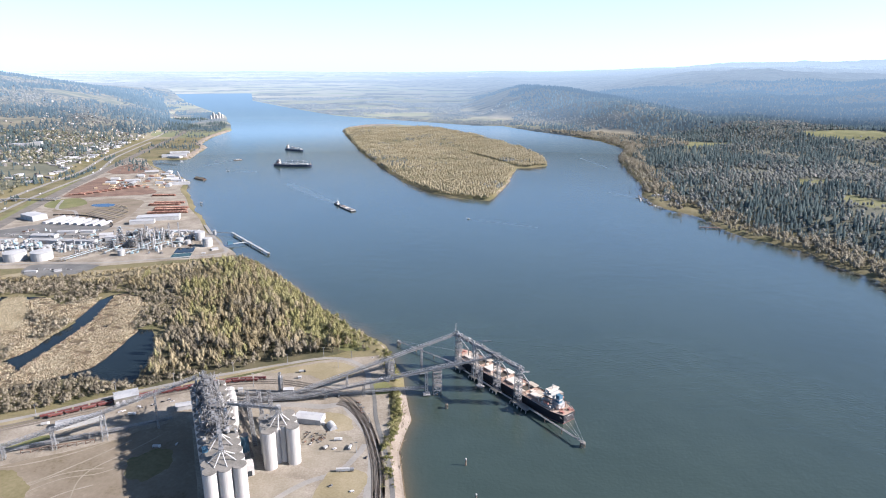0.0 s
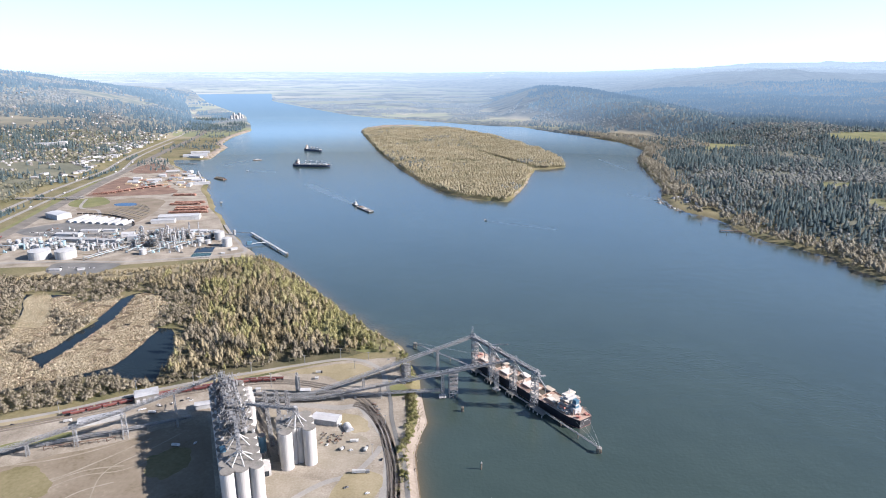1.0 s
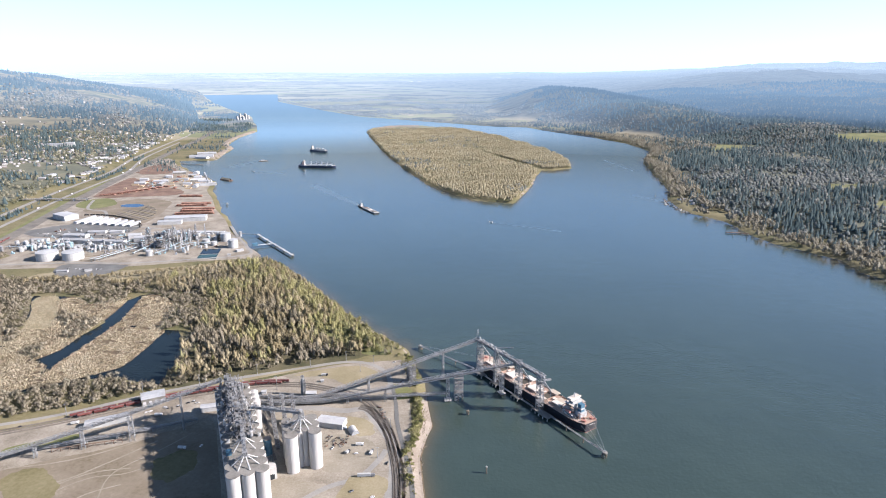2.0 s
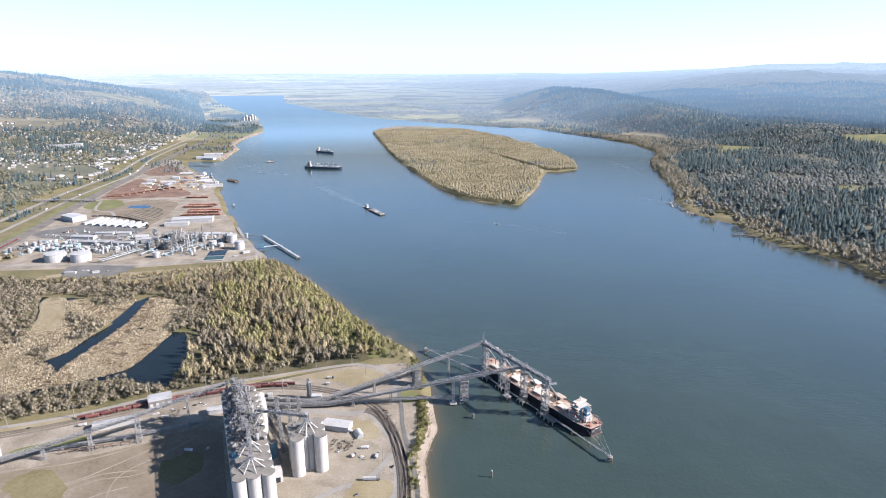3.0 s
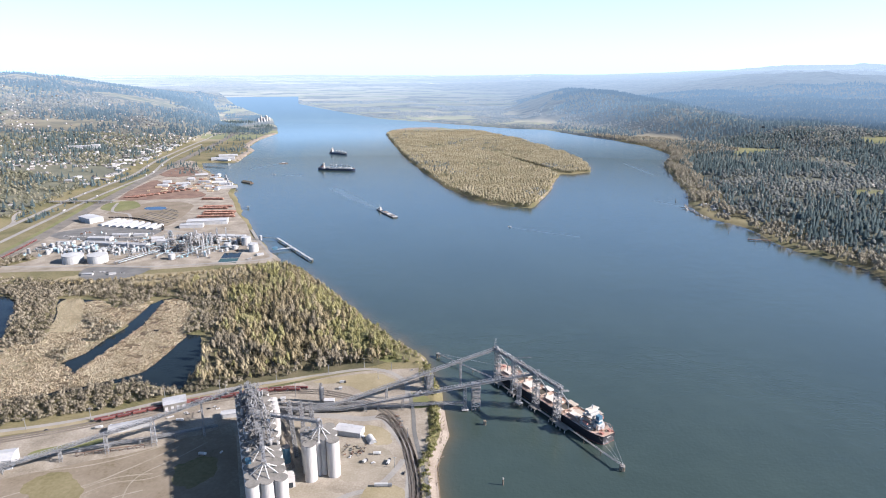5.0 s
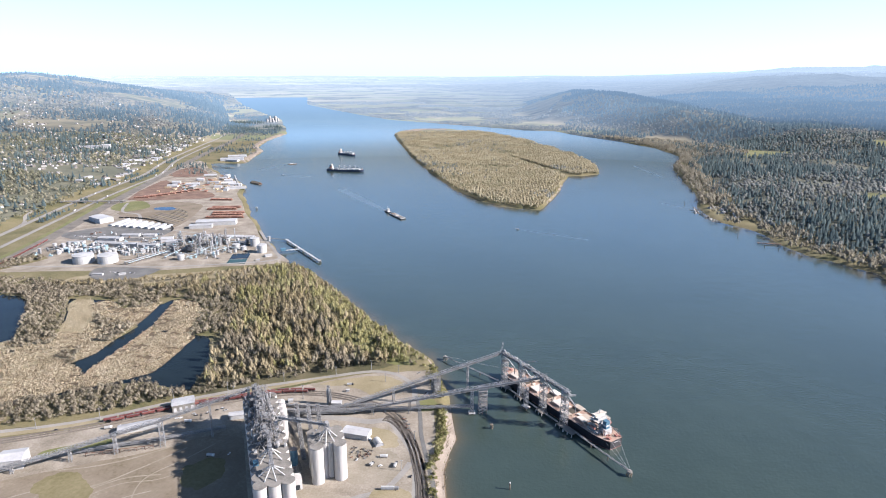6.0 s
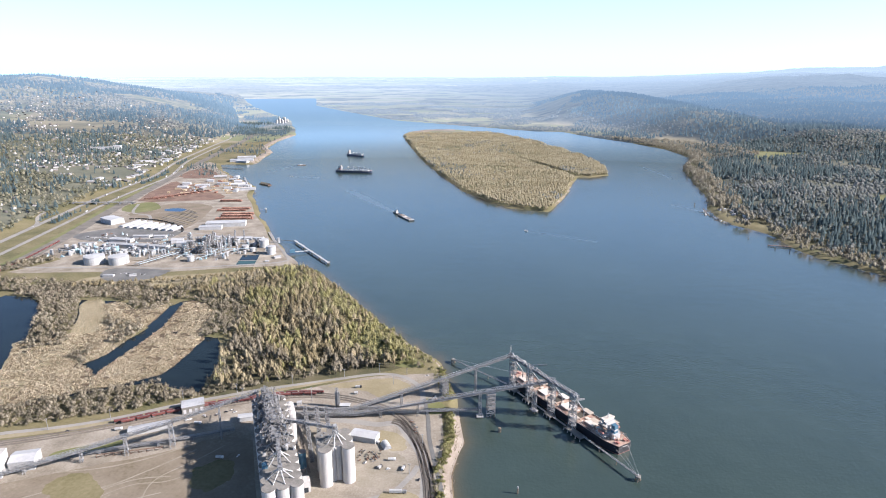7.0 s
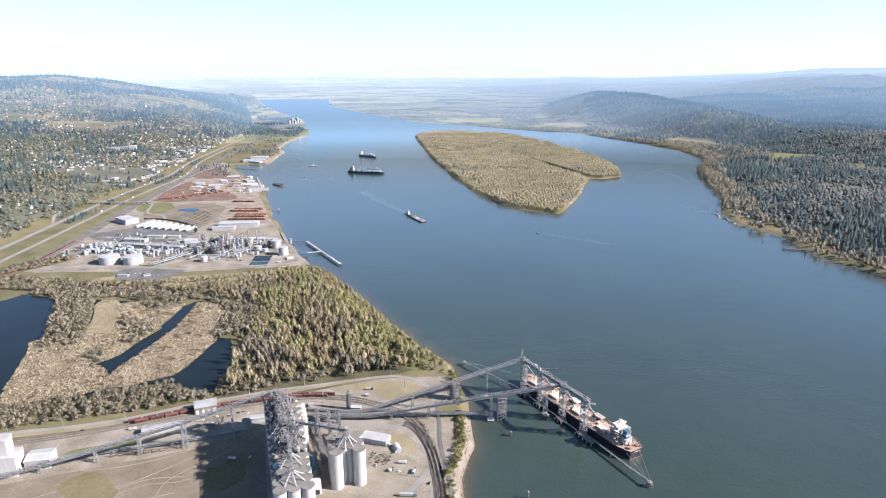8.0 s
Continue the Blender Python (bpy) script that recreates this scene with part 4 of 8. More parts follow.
def spider(thing_, c, z_top, spread, legs=6):
    """A steel distributor platform on splayed legs."""
    deck = Mesh().box((c.x, c.y, z_top), (5, 5, 0.4), 25)
    deck.lattice((c.x, c.y, z_top + 0.4), 4.5, 4.5, z_top + 5, 25, 0.25, 2)
    deck.box((c.x, c.y, z_top + 5), (4.8, 4.8, 0.3), 25)
    part("platform", deck, M["steel"], thing_)
    for i in range(legs):
        a = radians(25 + 360 / legs * (i + 0.5))
        foot = Vector((c.x + spread * math.cos(a), c.y + spread * math.sin(a), 50.4))
        part("spout", Mesh().tube((c.x + 2 * math.cos(a), c.y + 2 * math.sin(a), z_top + 1), foot, 0.55, n=8), M["white"], thing_)


def grain_elevator():
    rng = random.Random(3)
    base = elevator(640, 26)
    g = thing("grain_elevator", (base.x, base.y, GROUND), "long white concrete grain elevator with steel legs on its roof", "grain elevator")
    one = None
    for row in range(3):
        for k in range(14):
            c = elevator(548 + 13.6 * k, 13 + 13.4 * row)
            if one is None:
                ring = Mesh().cyl((c.x, c.y, GROUND), 6.75, 50 - GROUND, 28)
                for z in (14, 23, 32, 41):
                    ring.cyl((c.x, c.y, z), 6.78, 0.12, 28)
                one, first = part("silo", ring, M["concrete"], g), c
            else:
                ob = one.copy()
                scene.collection.objects.link(ob)
                ob.location = c - first
    for k in range(14):
        roof = Mesh()
        for row in range(3):
            c = elevator(548 + 13.6 * k, 13 + 13.4 * row, 50)
            roof.cyl(c, 6.95, 0.5 + 0.01 * row, 28)
        deep, mid_s = (6.9, 551.4) if k == 0 else (13.5, 548 + 13.6 * k)
        roof.beam(elevator(mid_s, 12.5, 50.1), elevator(mid_s, 40.3, 50.1), deep, 0.44)
        part("roof_slab", roof, M["roof_dust"], g)
    spider(g, elevator(562, 26), 58.5, 13.5, 7)
    spider(g, elevator(590, 27), 60.5, 12.5, 6)
    part("gallery", Mesh().truss(elevator(562, 26, 61), elevator(612, 28, 64), 3.2, 3.2, 4, 0.3), M["steel"], g)
    part("belt_cover", Mesh().beam(elevator(562, 26, 62), elevator(612, 28, 65), 2.6, 1.2), M["steel"], g)
    # head house: steel towers, decks, legs and spouts
    for s, o, top, w in ((612, 27, 69, 9), (630, 25, 66, 8), (648, 28, 70, 9), (668, 24, 68, 9), (690, 26, 73, 8), (706, 22, 76, 7), (722, 26, 64, 8)):
        c = elevator(s, o, 50.4)
        part("head_tower", Mesh().lattice(c, w, w, top, 25, 0.35, 4), M["steel"], g)
        d = Mesh()
        for z in np.arange(55, top, 5.5):
            d.box((c.x, c.y, z), (w + 1.5, w + 1.5, 0.25), 25)
        part("deck", d, M["dark_steel"], g)
        part("leg_casing", Mesh().box((c.x + 1, c.y - 1, 50.4), (2.4, 1.8, top - 49), 25).box((c.x - 1.8, c.y + 1.5, 50.4), (1.6, 1.4, top - 51), 25), M["steel"], g)
        for i in range(9):
            a = rng.uniform(0, 2 * math.pi)
            r = rng.uniform(7, 17)
            foot = elevator(s + r * math.sin(a), min(max(o + r * math.cos(a), 9), 44), 50.5)
            z = top - rng.uniform(1, 9)
            part("spout", Mesh().tube((c.x, c.y, z), foot, rng.choice((0.35, 0.45, 0.6)), n=7), M[("steel", "dark_steel", "steel", "roof_dust")[i % 4]], g)
    for i, (s, o) in enumerate(((606, 36), (640, 38), (655, 14), (676, 12), (700, 12), (684, 36), (716, 38), (728, 14), (622, 14), (636, 12), (712, 34), (664, 37))):
        c = elevator(s, o, 50.5)
        r, h = rng.uniform(1.2, 2.4), rng.uniform(5, 9)
        m = Mesh().cyl((c.x, c.y, c.z + 2.5), r, h, 14).tube((c.x, c.y, c.z + 2.5), c, r, 0.4, 14).dome((c.x, c.y, c.z + 2.5 + h), r, 0.7, 14)
        part("dust_collector", m, M["white"] if i % 2 else M["steel"], g)
    for s, o, z, q in ((620, 18, 60, 690), (636, 33, 58, 700), (650, 22, 64, 726), (612, 36, 56, 660), (660, 36, 61, 722)):
        part("gallery", Mesh().truss(elevator(s, o, z), elevator(q, o + rng.uniform(-3, 3), z + rng.uniform(-2, 3)), 2.6, 2.6, 4, 0.28), M["steel"], g)
    for i in range(70):
        s, o = rng.uniform(603, 732), rng.uniform(9, 44)
        c = elevator(s, o, 50.5)
        part("roof_box", Mesh().box(c, (rng.uniform(1.5, 5), rng.uniform(1.5, 4), rng.uniform(1.2, 4)), 25), M[rng.choice(("steel", "dark_steel", "white", "roof_dust", "dark_steel"))], g)
    for i in range(60):
        s, o = rng.uniform(600, 735), rng.uniform(10, 43)
        a = elevator(s, o, rng.uniform(52, 63))
        b = elevator(s + rng.uniform(-16, 16), min(max(o + rng.uniform(-12, 12), 9), 44), rng.uniform(51, 66))
        part("duct", Mesh().tube(a, b, rng.uniform(0.25, 0.6), n=6), M[rng.choice(("steel", "dark_steel", "dark_steel"))], g)
    c = elevator(583, 12, 50.5)
    part("control_cabin", Mesh().box(c, (5.5, 4.5, 5), 25), M["blue"], g, "small blue roof cabin")
    part("vent_mast", Mesh().lattice(elevator(700, 22, 74), 2.2, 2.2, 82, 25, 0.22, 4), M["steel"], g)
    # steel bin wall at the back, on the yard side
    for k in range(3):
        c = elevator(690 + 11 * k, 50)
        part("round_bin", Mesh().cyl((c.x, c.y, GROUND), 5, 42, 22).tube((c.x, c.y, GROUND + 42), (c.x, c.y, GROUND + 43.5), 5, 0.8, 22), M["concrete"], g)
    return g


grain_elevator()

b_tank = thing("blue_bin", (-217, 584, GROUND), "tall blue steel bin beside the grain elevator", "bin")
part("shell", Mesh().cyl((-217, 584, GROUND + 12), 4.2, 19, 20), M["blue"], b_tank)
part("hopper", Mesh().tube((-217, 584, GROUND + 12), (-217, 584, GROUND + 5), 4.2, 0.8, 20), M["concrete"], b_tank)
part("top_deck", Mesh().cyl((-217, 584, GROUND + 31), 4.4, 0.4, 20), M["dark_steel"], b_tank)
for k in range(4):
    a = radians(45 + 90 * k)
    part("leg", Mesh().beam((-217 + 4 * math.cos(a), 584 + 4 * math.sin(a), GROUND), (-217 + 4 * math.cos(a), 584 + 4 * math.sin(a), GROUND + 14), 0.5), M["steel"], b_tank)
loading = thing("truck_dump_house", (-207, 562, GROUND), "white loading shed with a dark doorway", "shed")
part("body", Mesh().box((-207, 562, GROUND), (9, 12, 13), 25), M["concrete"], loading)
part("doorway", Mesh().box((-204.6, 556.4, GROUND), (4.6, 0.3, 6), 25), M["glass"], loading)


def silo_group():
    e1, e2 = Vector((0.92, 0.39, 0)), Vector((-0.39, 0.92, 0))
    a = Vector((-187, 572.5, GROUND))
    g = thing("silo_group", (-178, 586, GROUND), "group of tall white concrete silos with a dusty roof", "silo")
    top = 48.6
    cs = [(a + e1 * x + e2 * y, r) for x, y, r in ((0, 0, 7), (25, 0, 7), (0, 14, 7), (25, 14, 7), (12.5, 18, 7), (0, 28, 7), (25, 28, 7), (12.5, 32, 6), (9.2, 5.5, 3.2), (15.8, 5.5, 3.2))]
    for c, r in cs:
        m = Mesh().cyl(c, r, top - GROUND, 28)
        for z in (12, 19.5, 27, 34.5, 42):
            m.cyl((c.x, c.y, z), r + 0.04, 0.12, 28)
        part("silo", m, M["concrete"], g)
    roof = Mesh()
    for i, (c, r) in enumerate(cs):
        part("silo_cap", Mesh().cyl((c.x, c.y, top), r + 0.2, 0.5 + 0.01 * i, 28), M["roof_dust"], g)
    m = a + e1 * 12.5 + e2 * 17
    roof.box((m.x, m.y, top), (24, 26, 0.42), 23)
    part("roof_slab", roof, M["roof_dust"], g)
    c = a + e1 * 13 + e2 * 12
    part("head_frame", Mesh().lattice((c.x, c.y, 57), 5, 5, 68, 23, 0.35, 3).box((c.x, c.y, 64), (6.5, 6.5, 0.3), 23), M["steel"], g)
    for i in range(7):
        t = radians(23 + 51 * i)
        part("spout", Mesh().tube((c.x, c.y, 62), (c.x + 11 * math.cos(t), c.y + 11 * math.sin(t), top + 0.4), 0.55, n=8), M["white"], g)
    part("drive_wheel", Mesh().tube((c.x - 1.5, c.y - 1, 68.6), (c.x + 1.5, c.y + 0.5, 68.6), 2, n=14), M["steel"], g)
    rng = random.Random(8)
    for i in range(10):
        q = a + e1 * rng.uniform(-3, 26) + e2 * rng.uniform(2, 32)
        part("roof_box", Mesh().box((q.x, q.y, top + 0.5), (rng.uniform(1, 3), rng.uniform(1, 3), rng.uniform(0.8, 2.4)), 23), M[rng.choice(("steel", "dark_steel"))], g)
    for x, y, q, w in ((-3, 2, 9, 10), (-4, 10, 12, 20), (10, 24, 22, 30)):
        part("pipe", Mesh().tube(a + e1 * x + e2 * y + Vector((0, 0, top - 3.5)), a + e1 * q + e2 * w + Vector((0, 0, top - 3.2)), 0.4, n=6), M["dark_steel"], g)
    part("drain_pipe", Mesh().tube(a + e1 * 12.5 + e2 * 1.5, a + e1 * 12.5 + e2 * 1.5 + Vector((0, 0, top - 6)), 0.35, n=8), M["concrete"], g)
    return g


silo_group()


def conveyor(label, points, width=3.6, tall=3.4, supports=(), cover="steel", bay=4.0, deep=0.0):
    """A lattice gallery along the points; supports are (x, y, ground, top, width)."""
    g = thing("conveyor", (points[0][0], points[0][1], GROUND), label, "conveyor", "grain conveyors")
    for p, q in zip(points, points[1:]):
        part("truss", Mesh().truss(p, q, width, tall, bay, 0.32), M["steel"], g)
        up = Vector((0, 0, 1.0))
        part("belt_cover", Mesh().beam(Vector(p) + up, Vector(q) + up, width * 0.36, 1.1), M[cover], g)
        part("walkway", Mesh().beam(Vector(p) + Vector((0, 0, 0.1)), Vector(q) + Vector((0, 0, 0.1)), width * 0.95, 0.2), M["dark_steel"], g)
    for x, y, z0, z1, w in supports:
        rz = math.degrees(math.atan2(points[-1][1] - points[0][1], points[-1][0] - points[0][0]))
        part("support", Mesh().lattice((x, y, z0), w * 0.6, w, z1, rz, 0.4, max(2, round((z1 - z0) / 5)), 0.8), M["steel"], g)
        if z0 < 5:
            part("pile_cap", Mesh().box((x, y, z0), (w + 3, w + 2, 1.2), rz), M["concrete"], g)
            for sx in (-1, 1):
                for sy in (-1, 1):
                    part("pile", Mesh().cyl((x + sx * w * 0.45, y + sy * w * 0.45, -6), 0.5, 6 + z0, 8), M["timber"], g)
    return g


conveyor("long galvanised conveyor gallery climbing to the elevator", [(-575, 530, 6.5), (-485, 580, 18), (-387, 624, 38), (-296, 664, 61)], 4.2, 3.8,
         [(-530, 555, GROUND, 12, 5), (-480, 582, GROUND, 19, 5), (-437, 601.5, GROUND, 27.5, 6), (-391, 622, GROUND, 37, 9), (-340, 645, GROUND, 49.5, 3)])
conveyor("bridge gallery between the elevator and the silos", [(-236, 596, 66), (-178, 587, 66)], 3.6, 3.2)
for x0, y0, x1, y1 in ((-213, 604, -251, 697), (-203, 612, -236, 697), (-192, 614, -223, 697)):
    conveyor("inclined reclaim conveyor behind the silos", [(x0, y0, 9), (x1, y1, 25)], 4.4, 2.6, [(x0 * 0.35 + x1 * 0.65, y0 * 0.35 + y1 * 0.65, GROUND, 18.5, 4), (x1, y1 + 1, GROUND, 24.5, 4)], cover="roof_dust", bay=3)
dx, dy = 0.6, -0.8
SHIP_D, SHIP_N = Vector((0.6, -0.8, 0)), Vector((0.8, 0.6, 0))


def quay(s, o, z=0.0):
    return SHIP_D * s + SHIP_N * o + Vector((0, 0, z))


B0, M0, N0, S0 = quay(-647, 502), quay(-559, 502), quay(-604.5, 502), quay(-518, 502)
conveyor("upper ship-loading conveyor rising over the river bank", [(-252, 700, 7.5), (-196, 722, 9), (B0.x, B0.y, 51)], 4.2, 3.6,
         [(-134, 751, GROUND, 21, 4), (-80, 776, GROUND, 30, 7), (-36, 796, 1.5, 39.5, 4)])
conveyor("lower ship-loading conveyor to the dock", [(-258, 704, 7), (-186, 711, 9), (M0.x + 4, M0.y + 5, 50)], 4.8, 4.0,
         [(-156, 716, GROUND, 13, 5), (-108, 724, GROUND, 21, 5), (-27, 737, 1.5, 34, 6)], bay=4.5)
conveyor("low covered conveyor beside the yard", [(-285, 706, 8.5), (-215, 710, 8.5), (-93, 730, 9), (-30, 738, 9.5)], 3.2, 2.6,
         [(-250, 708, GROUND, 8.5, 3), (-180, 716, GROUND, 8.5, 3), (-140, 722, GROUND, 8.7, 3), (-96, 729, GROUND, 9, 4), (-62, 734, 1.5, 9, 3)], cover="white")
conveyor("low pipe gallery beside the yard", [(-300, 722, 7.5), (-222, 722, 7.5), (-160, 735, 7.5)], 2.6, 2.0, [(-280, 722, GROUND, 7.5, 2), (-240, 722, GROUND, 7.5, 2), (-190, 729, GROUND, 7.5, 2)], cover="white")
conveyor("low conveyor along the dirt lot", [(-520, 578, 8), (-455, 606, 8), (-398, 628, 9), (-330, 660, 9)], 3, 2.4, [(x, y, GROUND, 8, 3) for x, y in ((-500, 587), (-470, 600), (-440, 612), (-410, 623), (-375, 639), (-345, 653))])
trestle = thing("trestle", (-450, 596, GROUND), "rusty open steel trestle beside the dirt lot", "trestle")
for k in range(9):
    x, y = -468 + 8.6 * k, 591 + 2.9 * k
    part("post", Mesh().beam((x, y, GROUND), (x, y, GROUND + 4.5), 0.5), M["rust"], trestle)
    if k:
        part("brace", Mesh().beam((x - 8.6, y - 2.9, GROUND), (x, y, GROUND + 4.5), 0.35), M["rust"], trestle)
part("top_beam", Mesh().beam((-468, 591, GROUND + 4.7), (-399, 614.2, GROUND + 4.7), 0.9, 0.6), M["rust"], trestle)

# transfer towers on the bank and in the water
tt = thing("transfer_tower", (-13, 741, 0), "steel transfer tower standing in the river", "tower")
part("frame", Mesh().lattice((-13, 741, 1.5), 11, 9, 33, 10, 0.5, 6), M["steel"], tt)
for z in (12, 19, 26, 33):
    part("deck", Mesh().box((-13, 741, z), (12, 10, 0.3), 10), M["dark_steel"], tt)
part("house", Mesh().box((-13, 742, 33.3), (12, 7, 4), 10), M["steel"], tt)
for x in (-18, -13, -8):
    for y in (737, 745):
        part("pile", Mesh().cyl((x, y, -6), 0.6, 8, 8), M["timber"], tt)
rng = random.Random(5)
tb = thing("transfer_house", (-79, 779, GROUND), "cluttered steel transfer house on the bank", "tower")
part("frame", Mesh().lattice((-79, 779, GROUND), 10, 9, 30, 25, 0.45, 5), M["steel"], tb)
for z in (11, 17, 23):
    part("deck", Mesh().box((-79, 779, z), (11, 10, 0.3), 25), M["dark_steel"], tb)
for i in range(8):
    part("machine", Mesh().box((-79 + rng.uniform(-4, 4), 779 + rng.uniform(-4, 4), rng.choice((11.3, 17.3, 5.06))), (rng.uniform(1.5, 3), rng.uniform(1.5, 3), rng.uniform(1.5, 3)), 25), M[rng.choice(("steel", "white", "dark_steel"))], tb)
for i in range(10):
    m = (-88 + rng.uniform(-9, 12), 768 + rng.uniform(-6, 8), GROUND)
    q = thing("equipment_crate", m, "weathered steel machine crate on the bank", "crate", "crates on the bank")
    part("body", Mesh().box(m, (rng.uniform(2, 5), rng.uniform(2, 3), rng.uniform(1.5, 3)), rng.uniform(0, 90)), M[rng.choice(("steel", "white", "dark_steel", "rust"))], q)

# ---- the dock and its ship loaders ----
dock = thing("dock", (*quay(-560, 499).xy, 0), "concrete dock platforms on piles beside the ship", "dock")
for s, ln_, w in ((-640, 24, 12), (-604, 16, 12), (-559, 16, 12), (-518, 18, 12), (-503, 20, 14)):
    c = quay(s, 500, 2.8)
    part("platform", Mesh().box(c, (ln_ * 0.8, w * 0.7, 1.3), -53.1), M["roof_dust"], dock)
    for i in (-0.4, 0, 0.4):
        for j in (-0.4, 0.4):
            p = quay(s + i * ln_, 500 + j * w, -6)
            part("pile", Mesh().cyl(p, 0.55, 9, 8), M["concrete"], dock)
for s0, s1 in ((-628, -612), (-596, -567), (-551, -527)):
    part("walkway", Mesh().beam(quay(s0, 500, 3.8), quay(s1, 500, 3.8), 2.4, 0.5), M["steel"], dock)
bp = quay(-579, 490)
bc = thing("berthing_dolphin", (bp.x, bp.y, 0), "pile dolphin with a ladder tower beside the dock", "dolphin")
part("cap", Mesh().box((bp.x, bp.y, 3), (10, 7, 1.2), -53), M["concrete"], bc)
for i in (-4, -1.3, 1.3, 4):
    for j in (-2.5, 2.5):
        p = quay(-579 + i, 490 + j, -6)
        part("pile", Mesh().cyl(p, 0.5, 9, 8), M["timber"], bc)
part("ladder_tower", Mesh().lattice((bp.x, bp.y, 4.2), 5, 4, 31, -53, 0.4, 7), M["steel"], bc)

loader = thing("ship_loader", (*quay(-580, 502).xy, 4.1), "galvanised steel ship-loading gallery on lattice towers", "ship loader")
for s in (-643, -604.5, -559, -518):
    c = quay(s, 502, 4.1)
    part("tower", Mesh().lattice(c, 8, 6, 51, -53, 0.5, 8), M["steel"], loader)
    part("tower_house", Mesh().box(quay(s, 502, 49), (7, 6.5, 3.2), -53), M["steel"], loader)
    for z in (16, 28, 40):
        part("landing", Mesh().box((c.x, c.y, z), (9, 7, 0.25), -53), M["dark_steel"], loader)
    a, b = quay(s + 3, 505, 44), quay(s + 3, 518, 26)
    part("loading_spout", Mesh().tube(a, b, 0.9, n=10), M["steel"], loader)
    part("spout_boom", Mesh().truss(quay(s + 3, 504, 45), quay(s + 3, 517, 42), 1.6, 1.6, 3, 0.25), M["steel"], loader)
    part("telescopic_chute", Mesh().tube(b, b - Vector((0, 0, 9)), 0.7, n=10), M["dark_steel"], loader)
part("gallery", Mesh().truss(quay(-652, 502, 50), quay(-511, 502, 50), 5, 4, 4.5, 0.4), M["steel"], loader)
part("belt_cover", Mesh().beam(quay(-652, 502, 51.5), quay(-511, 502, 51.5), 2.4, 1.3), M["steel"], loader)
part("gallery_floor", Mesh().beam(quay(-652, 502, 50.1), quay(-511, 502, 50.1), 4.6, 0.2), M["dark_steel"], loader)
part("slewing_column", Mesh().cyl(quay(-604.5, 499, 4.1), 0.9, 54, 12), M["white"], loader)
part("slewing_jib", Mesh().truss(quay(-606, 499, 55), quay(-590, 518, 57), 1.0, 1.0, 3, 0.18), M["steel"], loader)
for p, q in (((-650, 502, 54), (-655, 507, 62)),):
    part("jib", Mesh().truss(quay(*p), quay(*q), 1.6, 1.6, 2.5, 0.25), M["steel"], loader)
rng = random.Random(11)
for i in range(16):
    c = quay(rng.uniform(-646, -514), 502 + rng.uniform(-2, 2), 54)
    part("machine", Mesh().box(c, (rng.uniform(1, 3), rng.uniform(1, 2.5), rng.uniform(1, 2.2)), -53), M[rng.choice(("steel", "white", "dark_steel"))], loader)


def dolphin(c, r, label):
    g = thing("mooring_dolphin", (c[0], c[1], 0), label, "dolphin")
    part("cap", Mesh().cyl((c[0], c[1], 5), r, 1.4, 16), M["roof_dust"], g)
    for i in range(7):
        a = 2 * math.pi * i / 7
        part("pile", Mesh().tube((c[0] + r * 1.15 * math.cos(a), c[1] + r * 1.15 * math.sin(a), -6), (c[0] + r * 0.75 * math.cos(a), c[1] + r * 0.75 * math.sin(a), 5), 0.45, n=8), M["timber"], g)
    part("bollard", Mesh().cyl((c[0], c[1], 6.4), 0.6, 1.5, 10), M["white"], g)
    return g


dolphin((155, 622), 3.2, "round mooring dolphin on timber piles astern of the ship")
dolphin((-76, 893), 3.2, "round mooring dolphin on timber piles ahead of the ship")
for label, p, q in (("steel catwalk from the dock to the stern dolphin", quay(-495, 500, 5.4), Vector((152.5, 625, 5.8))), ("steel catwalk from the bow dolphin to the dock", Vector((-74, 890, 5.8)), quay(-652, 499, 5.4))):
    w = thing("catwalk", (p.x, p.y, 0), label, "catwalk")
    part("girder", Mesh().truss(p, q, 1.3, 1.2, 3, 0.2), M["steel"], w)
    part("tread", Mesh().beam(p, q, 1.1, 0.2), M["steel"], w)
    for f_ in (0.33, 0.66):
        m = p.lerp(q, f_)
        part("pile", Mesh().cyl((m.x, m.y, -6), 0.6, m.z + 5.8, 8), M["timber"], w)
for a, b in ((quay(-452, 519, 9), (154, 624, 7)), (quay(-451, 530, 9), (156, 623, 7)), (quay(-455, 512, 9), (153.5, 623, 7)), (quay(-671, 523, 11), (-74, 892, 7)), (quay(-670, 521, 11), (-75, 891, 7))):
    g = thing("mooring_line", (a.x, a.y, 0), "pale mooring rope from ship to dolphin", "rope", "mooring ropes")
    part("rope", Mesh().beam(a, b, 0.15), M["white"], g)
for x, y in ((-0.4, 704),):
    g = thing("pile_cluster", (x, y, 0), "short cluster of timber piles in the river", "piles")
    for i in range(5):
        part("pile", Mesh().cyl((x + 1.3 * math.cos(i * 1.26), y + 1.3 * math.sin(i * 1.26), -6), 0.5, 11 + 0.4 * i, 8), M["timber"], g)
    part("cap", Mesh().box((x, y, 5.2), (3.6, 3.6, 0.6), 20), M["timber"], g)
g = thing("channel_marker", (21, 585.5, 0), "single timber pile with a white top", "marker")
part("pile", Mesh().cyl((21, 585.5, -6), 0.8, 13, 10), M["timber"], g)
part("top", Mesh().cyl((21, 585.5, 7), 0.85, 1.8, 10), M["white"], g)
g = thing("channel_marker", (30, 528, 0), "single timber pile with a white top", "marker")
part("pile", Mesh().cyl((30, 528, -6), 0.8, 12, 10), M["timber"], g)
part("top", Mesh().cyl((30, 528, 6), 0.85, 1.5, 10), M["white"], g)


